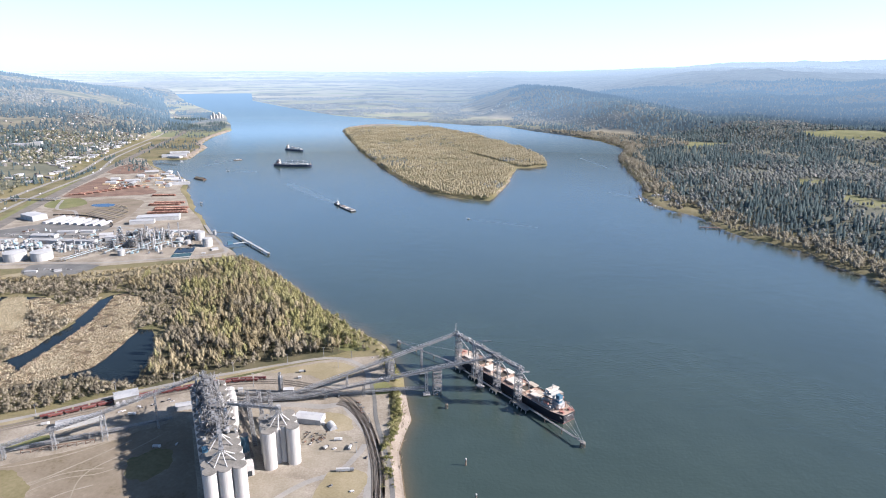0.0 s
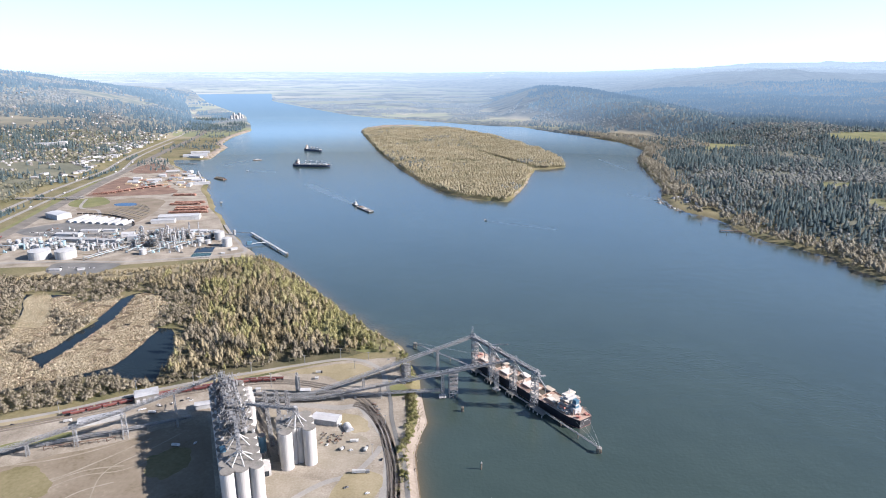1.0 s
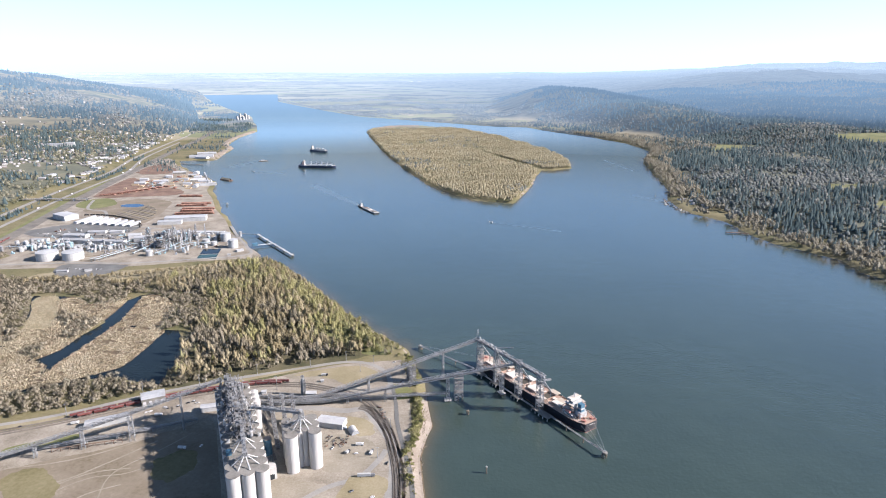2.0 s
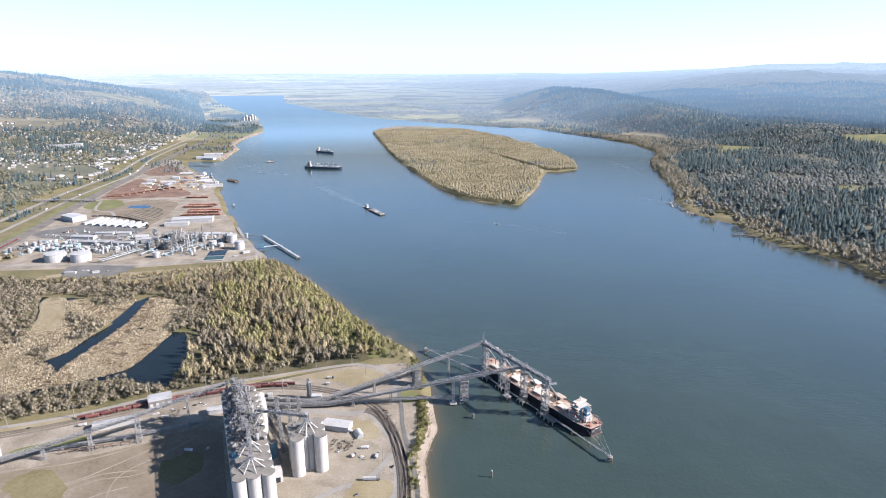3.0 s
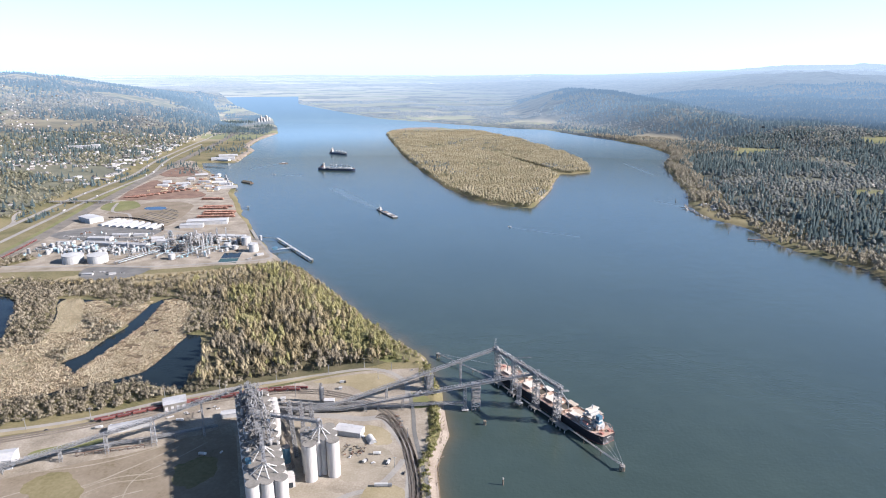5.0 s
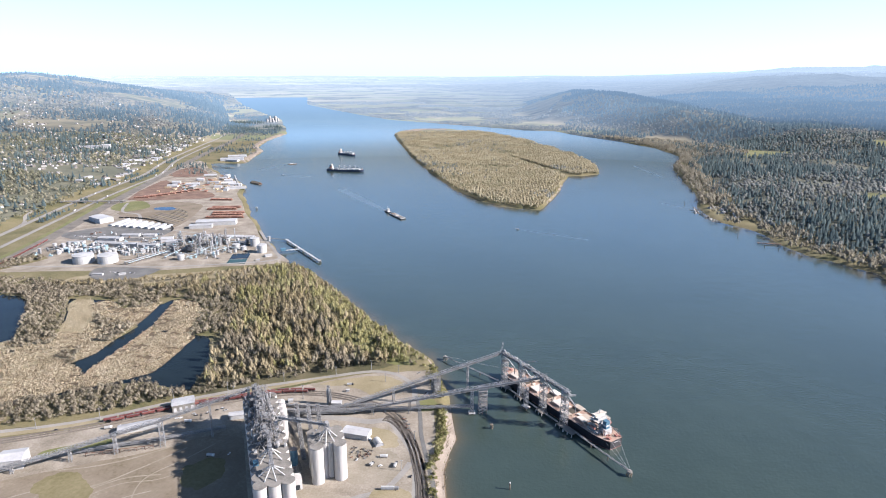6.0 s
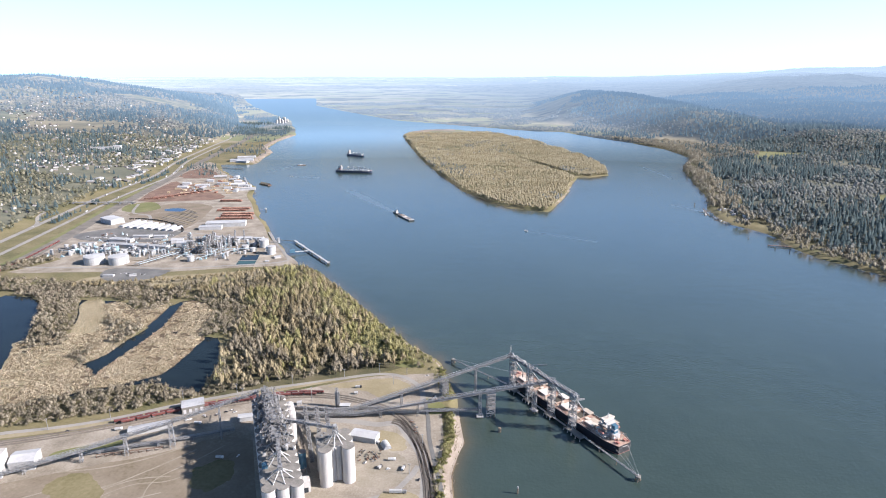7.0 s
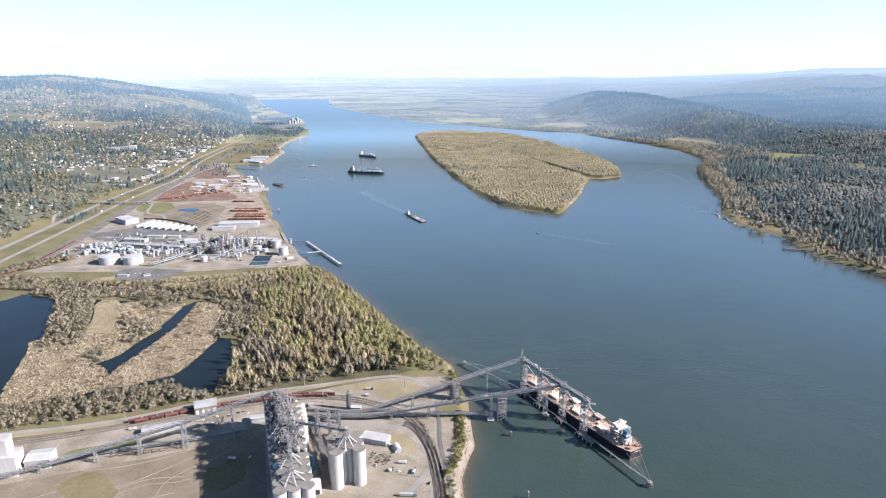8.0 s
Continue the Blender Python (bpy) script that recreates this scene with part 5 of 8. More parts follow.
# ---- ships ----
def hull_mesh(length, beam, z0, z1, place, stern=0.62, n=26, flare=0.0):
    """A ship's hull between two levels; place(s, o, z) sets stations from the stern (0) to the bow."""
    m = Mesh()

    def half(t):
        if t < 0.12:
            w = stern + (1 - stern) * math.sin(t / 0.12 * math.pi / 2)
        elif t > 0.80:
            u = (t - 0.80) / 0.20
            w = math.sqrt(max(0, 1 - u ** 2.2))
        else:
            w = 1
        return w * beam / 2
    levels = [z0 + (z1 - z0) * k / 3 for k in range(4)]
    rows = []
    for k, z in enumerate(levels):
        row = []
        for i in range(n + 1):
            t = i / n
            s = t * (length - 3 + k * 1.0)
            row.append((s, half(t) * (1 - 0.02 * (3 - k)), z + (1.8 * max(0, (t - 0.9) / 0.1) ** 1.5 if k == 3 else 0)))
        rows.append(row)
    pts = [place(s, o * side, z) for row in rows for side in (1, -1) for s, o, z in row]
    w = n + 1
    fs = []
    for k in range(3):
        for side in (0, 1):
            a, b = (2 * k + side) * w, (2 * k + 2 + side) * w
            for i in range(n):
                q = (a + i, a + i + 1, b + i + 1, b + i)
                fs.append(q if side else q[::-1])
        fs.append((2 * k * w, (2 * k + 1) * w, (2 * k + 3) * w, (2 * k + 2) * w))
    top = [place(s, o, z) for s, o, z in rows[3]]
    m.add(pts, fs)
    deck = Mesh()
    k = len(rows[3])
    deck.add([place(s, o * 0.985 * side, z - 0.25) for side in (1, -1) for s, o, z in rows[3]], [(i, i + 1, k + i + 1, k + i) for i in range(n)])
    rail = Mesh()
    for side in (1, -1):
        for (s0, o0, h0), (s1, o1, h1) in zip(rows[3], rows[3][1:]):
            rail.beam(place(s0, o0 * side, h0 + 0.9), place(s1, o1 * side, h1 + 0.9), 0.25, 0.2)
            rail.beam(place(s0, o0 * side, h0), place(s0, o0 * side, h0 + 0.9), 0.2)
    return m, deck, rail


def bulk_carrier(label, place, angle, length, beam, deck_z, holds, cranes, open_holds, hull_mat="hull", low="boot", deck="deck", cover="cream"):
    """angle turns x to the ship's heading; place(s, o, z) is metres from the stern, to port and up."""
    c = place(length / 2, 0, 0)
    g = thing("cargo_ship", (c.x, c.y, 0), label, "ship")
    h, d, r = hull_mesh(length, beam, 0.5, deck_z, place)
    part("hull", h, M[hull_mat], g, "black painted hull" if hull_mat == "hull" else "navy blue painted hull")
    part("boot_topping", hull_mesh(length - 2, beam - 0.2, -3, 0.5, place)[0], M[low], g, "faded hull below the load line")
    part("deck", d, M[deck], g)
    part("bulwark_rail", r, M["white"], g)
    k = length / 225
    h0, h1 = 42 * k, length - 20 * k
    pitch = (h1 - h0) / holds
    rng = random.Random(int(length))
    for i in range(holds):
        s = h0 + pitch * (i + 0.5)
        hl, hb = pitch * 0.62, beam * 0.5
        co = Mesh()
        for a, b in (((-hl / 2, -hb / 2), (hl / 2, -hb / 2)), ((hl / 2, -hb / 2), (hl / 2, hb / 2)), ((hl / 2, hb / 2), (-hl / 2, hb / 2)), ((-hl / 2, hb / 2), (-hl / 2, -hb / 2))):
            co.beam(place(s + a[0], a[1], deck_z + 0.8), place(s + b[0], b[1], deck_z + 0.8), 0.6, 2.0)
        part("hatch_coaming", co, M[deck], g)
        if i in open_holds:
            # no hold is hollowed out: a dark slab at deck level paints its shade
            part("hold", Mesh().box(place(s, 0, deck_z - 0.15), (hl, hb, 0.35), angle), M["grain"], g, "open hold, its shaded inside painted as a dark slab")
            for side in (-1, 1):
                part("hatch_cover", Mesh().box(place(s, side * (hb * 0.5 + hb * 0.26), deck_z + 1.9), (hl * 1.03, hb * 0.5, 0.9), angle), M["cream"], g, "cream hatch cover rolled aside")
        else:
            for side in (-1, 1):
                part("hatch_cover", Mesh().box(place(s, side * hb * 0.26, deck_z + 1.8), (hl * 1.04, hb * 0.51, 1.0 if cover == "cream" else 2.6), angle), M[cover], g)
        for side in (-1, 1):
            part("deck_walk", Mesh().box(place(s, side * beam * 0.455, deck_z + 0.05), (pitch * 0.9, 1.2, 0.3), angle), M["rust" if deck == "deck" else deck], g)
        for q in (-0.42, 0.42):
            part("cross_deck_gear", Mesh().box(place(s + pitch * q, rng.uniform(-4, 4), deck_z), (2.4, 5, 1.6), angle).cyl(place(s + pitch * q, beam * 0.3, deck_z), 0.6, 2.2, 8), M[cover], g)
    for i in range(cranes):
        s = h0 + pitch * (i + 1)
        cr = part("deck_crane", Mesh().cyl(place(s, 0, deck_z), 2.3, 18 * k, 12).box(place(s, 0, deck_z + 16 * k), (5, 5.5, 5), angle), M["white"], g)
        part("crane_jib", Mesh().truss(place(s + 1, 0, deck_z + 17 * k), place(s + pitch * 0.95, 0, deck_z + 12 * k), 1.8, 1.8, 3, 0.5), M["white"], cr)
    # deckhouse at the stern
    hs = 29 * k
    for j, (w, l, z) in enumerate(((0.74, 17, 0), (0.62, 14, 3), (0.54, 12, 6), (0.5, 11, 9), (0.46, 10, 12), (0.42, 9, 15))):
        tier = part("deckhouse_tier", Mesh().box(place(hs + 1.0 * (j % 2), 0, deck_z + z), (l * k, beam * w, 2.8), angle).box(place(hs + 1.0 * (j % 2), 0, deck_z + z + 2.8), (l * k + 1, beam * w + 1.4, 0.2), angle), M["white"], g)
        win = Mesh()
        for q in np.linspace(-0.42, 0.42, 7):
            win.box(place(hs + 1.0 * (j % 2) + l * k / 2 + 0.03, q * beam * w, deck_z + z + 1.2), (0.1, beam * w * 0.07, 0.9), angle)
            win.box(place(hs + 1.0 * (j % 2) + q * l * k, beam * w / 2 + 0.03, deck_z + z + 1.2), (l * k * 0.07, 0.1, 0.9), angle)
            win.box(place(hs + 1.0 * (j % 2) + q * l * k, -beam * w / 2 - 0.03, deck_z + z + 1.2), (l * k * 0.07, 0.1, 0.9), angle)
        part("windows", win, M["glass"], tier)
    part("bridge", Mesh().box(place(hs + 2, 0, deck_z + 18), (6 * k, beam * 0.5, 2.6), angle).box(place(hs + 2, 0, deck_z + 17.8), (2.6 * k, beam * 0.74, 1.1), angle).box(place(hs + 2, 0, deck_z + 20.6), (6.6 * k, beam * 0.52, 0.3), angle), M["cream"], g)
    part("bridge_windows", Mesh().box(place(hs + 2 + 3.0 * k, 0, deck_z + 19.3), (0.15, beam * 0.48, 1.0), angle), M["glass"], g)
    part("radar_mast", Mesh().cyl(place(hs + 1, 0, deck_z + 20.8), 0.5, 6, 8).beam(place(hs + 1, -2.5, deck_z + 25), place(hs + 1, 2.5, deck_z + 25), 0.4), M["white"], g)
    part("funnel", Mesh().box(place(hs - 11 * k, 0, deck_z), (6 * k, 6 * k, 17), angle), M["blue"], g, "blue funnel with a white band")
    part("funnel_casing", Mesh().box(place(hs - 11.5 * k, 0, deck_z), (9 * k, 11 * k, 7), angle).box(place(hs - 11 * k, 0, deck_z + 10), (6.2 * k, 6.2 * k, 2.2), angle), M["white"], g)
    for side in (-1, 1):
        lb = part("lifeboat", Mesh().tube(place(hs - 6 * k, side * beam * 0.42, deck_z + 7), place(hs + 2 * k, side * beam * 0.42, deck_z + 7), 1.4, n=10), M["boot"], g)
        part("stern_winch", Mesh().box(place(6 * k, side * 6 * k, deck_z), (4, 3, 1.8), angle).tube(place(8 * k, side * 9 * k, deck_z + 1), place(8 * k, side * 5 * k, deck_z + 1), 0.9, n=10), M["boot"], g)
        part("stern_crane", Mesh().cyl(place(14 * k, side * 8 * k, deck_z), 0.5, 7, 8).beam(place(14 * k, side * 8 * k, deck_z + 7), place(5 * k, side * 7 * k, deck_z + 9), 0.4), M["deck"], g)
    for q in range(7):
        a0 = place((3 + 2.6 * q) * k, (-9 + 3.1 * q) * k, deck_z)
        part("stern_gear", Mesh().box(a0, (rng.uniform(1.5, 3.5), rng.uniform(1, 2.4), rng.uniform(0.8, 2)), angle).tube(a0 + Vector((0, 0, 0.8)), a0 + Vector((rng.uniform(-4, 4), rng.uniform(-4, 4), rng.uniform(1.5, 5))), 0.25, n=6), M[("boot", "rust", "cream", "deck")[q % 4]], g)
    for z in (3, 6, 9, 12, 15):
        for side in (-1, 1):
            part("deck_rail", Mesh().beam(place(hs - 8 * k, side * beam * 0.34, deck_z + z + 0.9), place(hs + 7 * k, side * beam * 0.34, deck_z + z + 0.9), 0.12), M["white"], g)
            part("boat_deck", Mesh().box(place(hs - 0.5 * k, side * beam * 0.3, deck_z + z - 0.15), (15 * k, beam * 0.1, 0.2), angle), M["cream" if z % 2 else "deck"], g)
    part("foremast", Mesh().cyl(place(length - 9 * k, 0, deck_z), 0.4, 13, 8).beam(place(length - 9 * k, -2, deck_z + 9), place(length - 9 * k, 2, deck_z + 9), 0.3), M["cream"], g)
    part("windlass", Mesh().box(place(length - 12 * k, 3.5, deck_z), (4, 3, 1.8), angle).box(place(length - 12 * k, -3.5, deck_z), (4, 3, 1.8), angle), M["boot"], g)
    part("transom_name", Mesh().box(place(-0.1 + 0.0, 0, deck_z - 3.0), (0.12, 7 * k, 0.9), angle), M["white"], g)
    return g


bulk_carrier("black bulk carrier with dusty red deck and open hatches", lambda s, o, z: quay(-451 - s, 525 - o, z), 126.9, 222, 32, 11.0, 7, 0, {1, 3, 5})


def sailing(x, y, heading):
    """place() for a ship whose stern is at x, y; heading in degrees from +X."""
    d = Vector((math.cos(radians(heading)), math.sin(radians(heading)), 0))
    n_ = Vector((-d.y, d.x, 0))
    return lambda s, o, z: Vector((x, y, z)) + d * s + n_ * o


bulk_carrier("navy geared bulk carrier at anchor with white deck cranes", sailing(-772, 2752, -5), -5, 172, 28, 9, 5, 4, set(), "navy", "navy", "pale_deck", "white")
bulk_carrier("navy geared bulk carrier at anchor farther up the river", sailing(-862, 3312, -28), -28, 118, 22, 8, 4, 3, set(), "navy", "navy", "pale_deck", "white")


# ---- rail cars ----
def hopper_car():
    g = thing("hopper_car", (0, 0, 0), "maroon covered grain hopper wagon on the siding", "rail car", "grain hopper wagons")
    m = Mesh()
    prof = [(-1.55, 1.9), (-1.55, 3.9), (-1.1, 4.5), (1.1, 4.5), (1.55, 3.9), (1.55, 1.9)]
    k = len(prof)
    m.add([(x, y, z) for x in (-7.9, 7.9) for y, z in prof], [tuple(range(k)), tuple(range(k, 2 * k))[::-1]] + [(i, k + i, k + (i + 1) % k, (i + 1) % k) for i in range(k)])
    part("body", m, M["maroon"], g)
    for x in (-5.2, 0, 5.2):
        part("hopper", Mesh().tube((x, 0, 1.9), (x, 0, 0.6), 2.1, 0.7, 4), M["maroon"], g)
    part("roof_walk", Mesh().box((0, 0, 4.52), (15.4, 0.8, 0.15)), M["dark_steel"], g)
    ribs = Mesh()
    for x in np.linspace(-7.4, 7.4, 11):
        for y in (-1.6, 1.6):
            ribs.box((x, y, 1.9), (0.18, 0.14, 2.0))
    part("ribs", ribs, M["maroon"], g)
    for x in (-6.6, 6.6):
        b = part("bogie", Mesh().box((x, 0, 0.55), (3.0, 2.2, 0.6)), M["dark_steel"], g)
        for dx_ in (-0.9, 0.9):
            part("wheelset", Mesh().tube((x + dx_, -0.85, 0.5), (x + dx_, 0.85, 0.5), 0.48, n=10), M["rail"], b)
    for x in (-8.2, 8.2):
        part("end_platform", Mesh().box((x, 0, 1.1), (0.9, 2.6, 0.3)), M["dark_steel"], g)
    return g


car = hopper_car()
places = []
for shift, x0, x1 in ((2, -486, -238), (-3.2, -476, -262)):
    p, d = along(SIDING, 0.5)
    n_ = np.stack([-d[:, 1], d[:, 0]], -1)
    q = p + n_ * shift
    i = int(np.argmin(np.abs(q[:, 0] - x0)))
    while q[i, 0] < x1:
        places.append((q[i, 0], q[i, 1], math.degrees(math.atan2(d[i, 1], d[i, 0]))))
        i += 36
for k, (x, y, a) in enumerate(places):
    m = pose(x, y, 5.62, 0, 0, a)
    if k == 0:
        car.matrix_basis = m
    else:
        copy_thing(car, m)
p, d = along(RAILWAY, 0.5)
i = int(np.argmin(np.abs(p[:, 1] - 1150)))
while p[i, 1] < 1480:
    if not (1235 < p[i, 1] < 1262):
        c = copy_thing(car, pose(p[i, 0] + 6, p[i, 1], 5.4, 0, 0, math.degrees(math.atan2(d[i, 1], d[i, 0]))))
        c["label"] = "rust-red freight wagon on the main line"
        c["group"] = "freight train"
    i += 36


# ---- buildings of the terminal ----
def shed(name, label, x, y, lx, ly, eave, ridge, rz, wall="white", roof="white_roof", doors=0, z=GROUND, category="shed", group=""):
    g = thing(name, (x, y, z), label, category, group)
    part("wall", Mesh().ends((x, y, z), (lx, ly), eave, ridge, rz), M[wall], g)
    part("roof", Mesh().gable((x, y, z), (lx, ly), eave, ridge, rz), M[roof], g)
    co, si = math.cos(radians(rz)), math.sin(radians(rz))
    for i in range(doors):
        t = (i + 0.5) / doors - 0.5
        px, py = t * lx, -ly / 2 - 0.08
        part("door", Mesh().box((x + px * co - py * si, y + px * si + py * co, z), (min(3.6, lx / doors * 0.5), 0.15, eave * 0.62), rz), M["grey_wall"], g)
    return g


shed("storage_shed", "long white metal storage shed beside the silos", -165, 664, 33, 16, 7, 9, -10, doors=3)
hut = thing("quonset_hut", (-136, 650, GROUND), "small white round-roofed fabric hut", "hut")
arch = Mesh()
for k in range(10):
    a0, a1 = math.pi * k / 10, math.pi * (k + 1) / 10
    ax = Vector((0.5, -0.866, 0)) * 7
    sd = Vector((0.866, 0.5, 0)) * 5
    pts = [Vector((-136, 650, GROUND)) + ax * e + sd * math.cos(t) + Vector((0, 0, 5.2 * math.sin(t))) for e, t in ((-1, a0), (1, a0), (1, a1), (-1, a1))]
    arch.add(pts, [(3, 2, 1, 0)])
part("shell", arch, M["white"], hut)
fr = [Vector((-136, 650, GROUND)) + Vector((0.5, -0.866, 0)) * 6.7 + Vector((0.866, 0.5, 0)) * 4.7 * math.cos(math.pi * k / 10) + Vector((0, 0, 5.0 * math.sin(math.pi * k / 10))) for k in range(11)]
part("front", Mesh().add(fr, [tuple(range(11))]), M["grey_wall"], hut)
shed("office_building", "grey-roofed white box building beside the rail siding", -409, 708, 28, 20, 10, 10.8, 29, wall="roof_dust", roof="grey_wall", doors=4)
shed("long_shed", "long low white roofed shed under the conveyor", -439, 654, 48, 13, 6, 7.5, 28)
shed("long_shed", "low white roofed shed near the elevator", -327, 691, 22, 10, 6, 7, 20)
shed("works_building", "white gabled building with a blue-grey front", -540, 570, 26, 24, 12, 15, 20, doors=3)
tall = thing("headhouse", (-560, 548, GROUND), "tall white concrete headhouse with small dark windows", "building")
part("lower_block", Mesh().box((-566, 550, GROUND), (30, 22, 25), 18), M["concrete"], tall)
part("upper_block", Mesh().box((-570, 551, GROUND + 25), (20, 16, 18), 18).box((-570, 551, GROUND + 43), (21, 17, 0.8), 18), M["concrete"], tall)
for i in range(4):
    for j in range(3):
        part("window", Mesh().box((-566 - 3.4 + 0 * i + 5 * (i - 1.5), 550 - 10.6 + 1.6 * (i - 1.5), GROUND + 4 + 7 * j), (1.6, 0.4, 1.8), 18), M["glass"], tall)
st = thing("wash_tower", (-219, 734, GROUND), "slim silver steel tower beside the siding", "tower")
part("column", Mesh().cyl((-219, 734, GROUND), 2.6, 21, 16).tube((-219, 734, GROUND + 21), (-219, 734, GROUND + 24), 2.6, 1.2, 16), M["steel"], st)
part("top_cage", Mesh().lattice((-219, 734, GROUND + 24), 3, 3, GROUND + 28, 0, 0.25, 2), M["steel"], st)
part("ladder", Mesh().lattice((-215.6, 732, GROUND), 1.4, 1.4, GROUND + 24, 0, 0.2, 8), M["steel"], st)
shed("white_hut", "low white hut beside the silver tower", -208, 733, 13, 7, 5, 5.6, 5)
shed("white_hut", "small yellowish-white hut by the siding", -272, 735, 6, 5, 4, 5, 15)
shed("white_hut", "small white hut in the road loop", -202, 771, 4, 3, 3, 3.6, 10)


def pole(x, y, top, arms=2, z=GROUND):
    g = thing("light_pole", (x, y, z), "tall slim steel light pole", "pole", "yard light poles")
    part("mast", Mesh().tube((x, y, z), (x, y, z + top), 0.45, 0.22, 8), M["steel"], g)
    for k in range(arms):
        part("lamp", Mesh().box((x + (k - 0.5) * 2, y, z + top - 0.3), (1.4, 0.8, 0.4)), M["steel"], g)


for x, y, h in ((-341.6, 645.8, 44), (-258, 746, 20), (-420, 700, 16), (-352, 738, 18), (-566, 640, 16), (-500, 668, 16), (-100, 600, 13), (-93, 660, 13), (-140, 833, 12), (-300, 790, 14), (-230, 815, 14), (-430, 722, 18), (-365, 748, 18), (-182, 838, 15), (-624, 618, 14), (-155, 804, 12)):
    pole(x, y, h)


# ---- vehicles and yard clutter ----
def vehicle(x, y, rz, kind="car", z=GROUND, lift=0.14):
    spec = {"car": (4.6, 1.9, 1.5, "saloon car"), "truck": (9, 2.5, 3.2, "box truck"), "semi": (19, 2.6, 4.0, "articulated lorry"), "loader": (6, 2.8, 3.2, "yellow wheel loader")}[kind]
    l, w, h, nm = spec
    tone = {"car": "mixed-colour parked car", "truck": "white box truck", "semi": "long lorry with a pale trailer", "loader": "yard loader with raised cab"}[kind]
    g = thing({"car": "car", "truck": "truck", "semi": "lorry", "loader": "wheel_loader"}[kind], (x, y, z + lift), tone + " standing on the ground", "vehicle", "vehicles")
    co, si = math.cos(radians(rz)), math.sin(radians(rz))
    at = lambda a, b, c: (x + a * co - b * si, y + a * si + b * co, z + lift + c)
    if kind == "car":
        part("body", Mesh().box(at(0, 0, 0.3), (l, w, 0.65), rz), M["paints"], g)
        part("cabin", Mesh().box(at(-0.2, 0, 0.95), (l * 0.5, w * 0.88, 0.5), rz), M["glass"], g)
        part("roof", Mesh().box(at(-0.2, 0, 1.45), (l * 0.46, w * 0.84, 0.06), rz), M["paints"], g)
    else:
        part("cargo_box", Mesh().box(at(-l * 0.12, 0, 1.0), (l * 0.74, w, h - 1), rz), M["white"], g)
        part("cab", Mesh().box(at(l * 0.38, 0, 0.7), (l * 0.16 + 1, w, h * 0.7), rz), M["paints"], g)
        part("chassis", Mesh().box(at(0, 0, 0.6), (l * 0.95, w * 0.5, 0.4), rz), M["dark_steel"], g)
    for a in (-0.32, 0.32):
        for b in (-1, 1):
            c0, c1 = at(a * l, b * (w / 2 - 0.1), 0.36), at(a * l, b * (w / 2 + 0.12), 0.36)
            part("wheel", Mesh().tube(c0, c1, 0.36 if kind == "car" else 0.5, n=8), M["tyre"], g)
    return g


for x, y, rz, k in ((-110, 835, 30, "car"), (-203, 789, 10, "truck"), (-383, 690, 30, "car"), (-387, 693, 30, "car"), (-386, 674, 10, "truck"), (-400, 682, 50, "car"), (-404, 680, 45, "car"), (-135, 607, 60, "loader"), (-108, 608, 80, "truck"),
                    (-124, 623, 10, "truck"), (-107, 566, 5, "semi"), (-150, 656, -10, "truck"), (-154, 615, 80, "car"), (-125, 606, 20, "car"), (-95, 533, 20, "car"), (-478, 650, 25, "truck"), (-466, 657, 25, "car"), (-362, 705, 15, "car"),
                    (-280, 726, 0, "truck"), (-300, 712, 10, "semi"), (-320, 722, 15, "truck"), (-350, 706, 30, "car"), (-356, 710, 30, "car"), (-371, 697, 80, "car"), (-540, 640, 22, "car"), (-88, 590, 80, "car"), (-118, 541, 40, "car"), (-325, 606, 0, "truck"), (-305, 612, 80, "car")):
    vehicle(x, y, rz, k)
rng = random.Random(21)
for i in range(44):
    x, y = rng.uniform(-166, -140), rng.uniform(618, 640)
    q = thing("scrap_pallet", (x, y, GROUND), "rusty pallet of scrap machine parts", "scrap", "scrap pallets")
    part("load", Mesh().box((x, y, GROUND), (rng.uniform(1, 3), rng.uniform(0.8, 1.6), rng.uniform(0.5, 1.6)), rng.uniform(0, 180)).beam((x - 1, y, GROUND + 0.6), (x + 1.5, y + rng.uniform(-1, 1), GROUND + rng.uniform(0.6, 1.8)), 0.3), M[rng.choice(("rust", "timber", "dark_steel", "roof_dust"))], q)
for i in range(26):
    t = rng.random()
    x, y = -114 + 12 * t + rng.uniform(-2, 2), 712 - 34 * t + rng.uniform(-2, 2)
    q = thing("sleeper_stack", (x, y, GROUND), "dark stack of old railway sleepers", "stack", "sleeper stacks")
    part("body", Mesh().box((x, y, GROUND), (rng.uniform(2, 3.5), rng.uniform(1, 2), rng.uniform(0.6, 1.6)), rng.uniform(-60, 60)), M[rng.choice(("rust", "timber", "dark_steel"))], q)
for i in range(24):
    t = rng.random()
    x, y = -49 - 6 * t + rng.uniform(-2, 2), 560 + 150 * t
    z = float(height(np.array([x]), np.array([y]))[0])
    q = thing("driftwood_log", (x, y, z), "bleached driftwood log on the beach", "log", "driftwood")
    a = rng.uniform(0.8, 2.2)
    part("trunk", Mesh().tube((x, y, z + 0.4), (x + 6 * math.cos(a), y + 6 * math.sin(a), z + 0.5), 0.4, 0.25, 7), M["timber"], q)

# ---- the chemical plant ----
rng = random.Random(31)
Z0 = 5.1


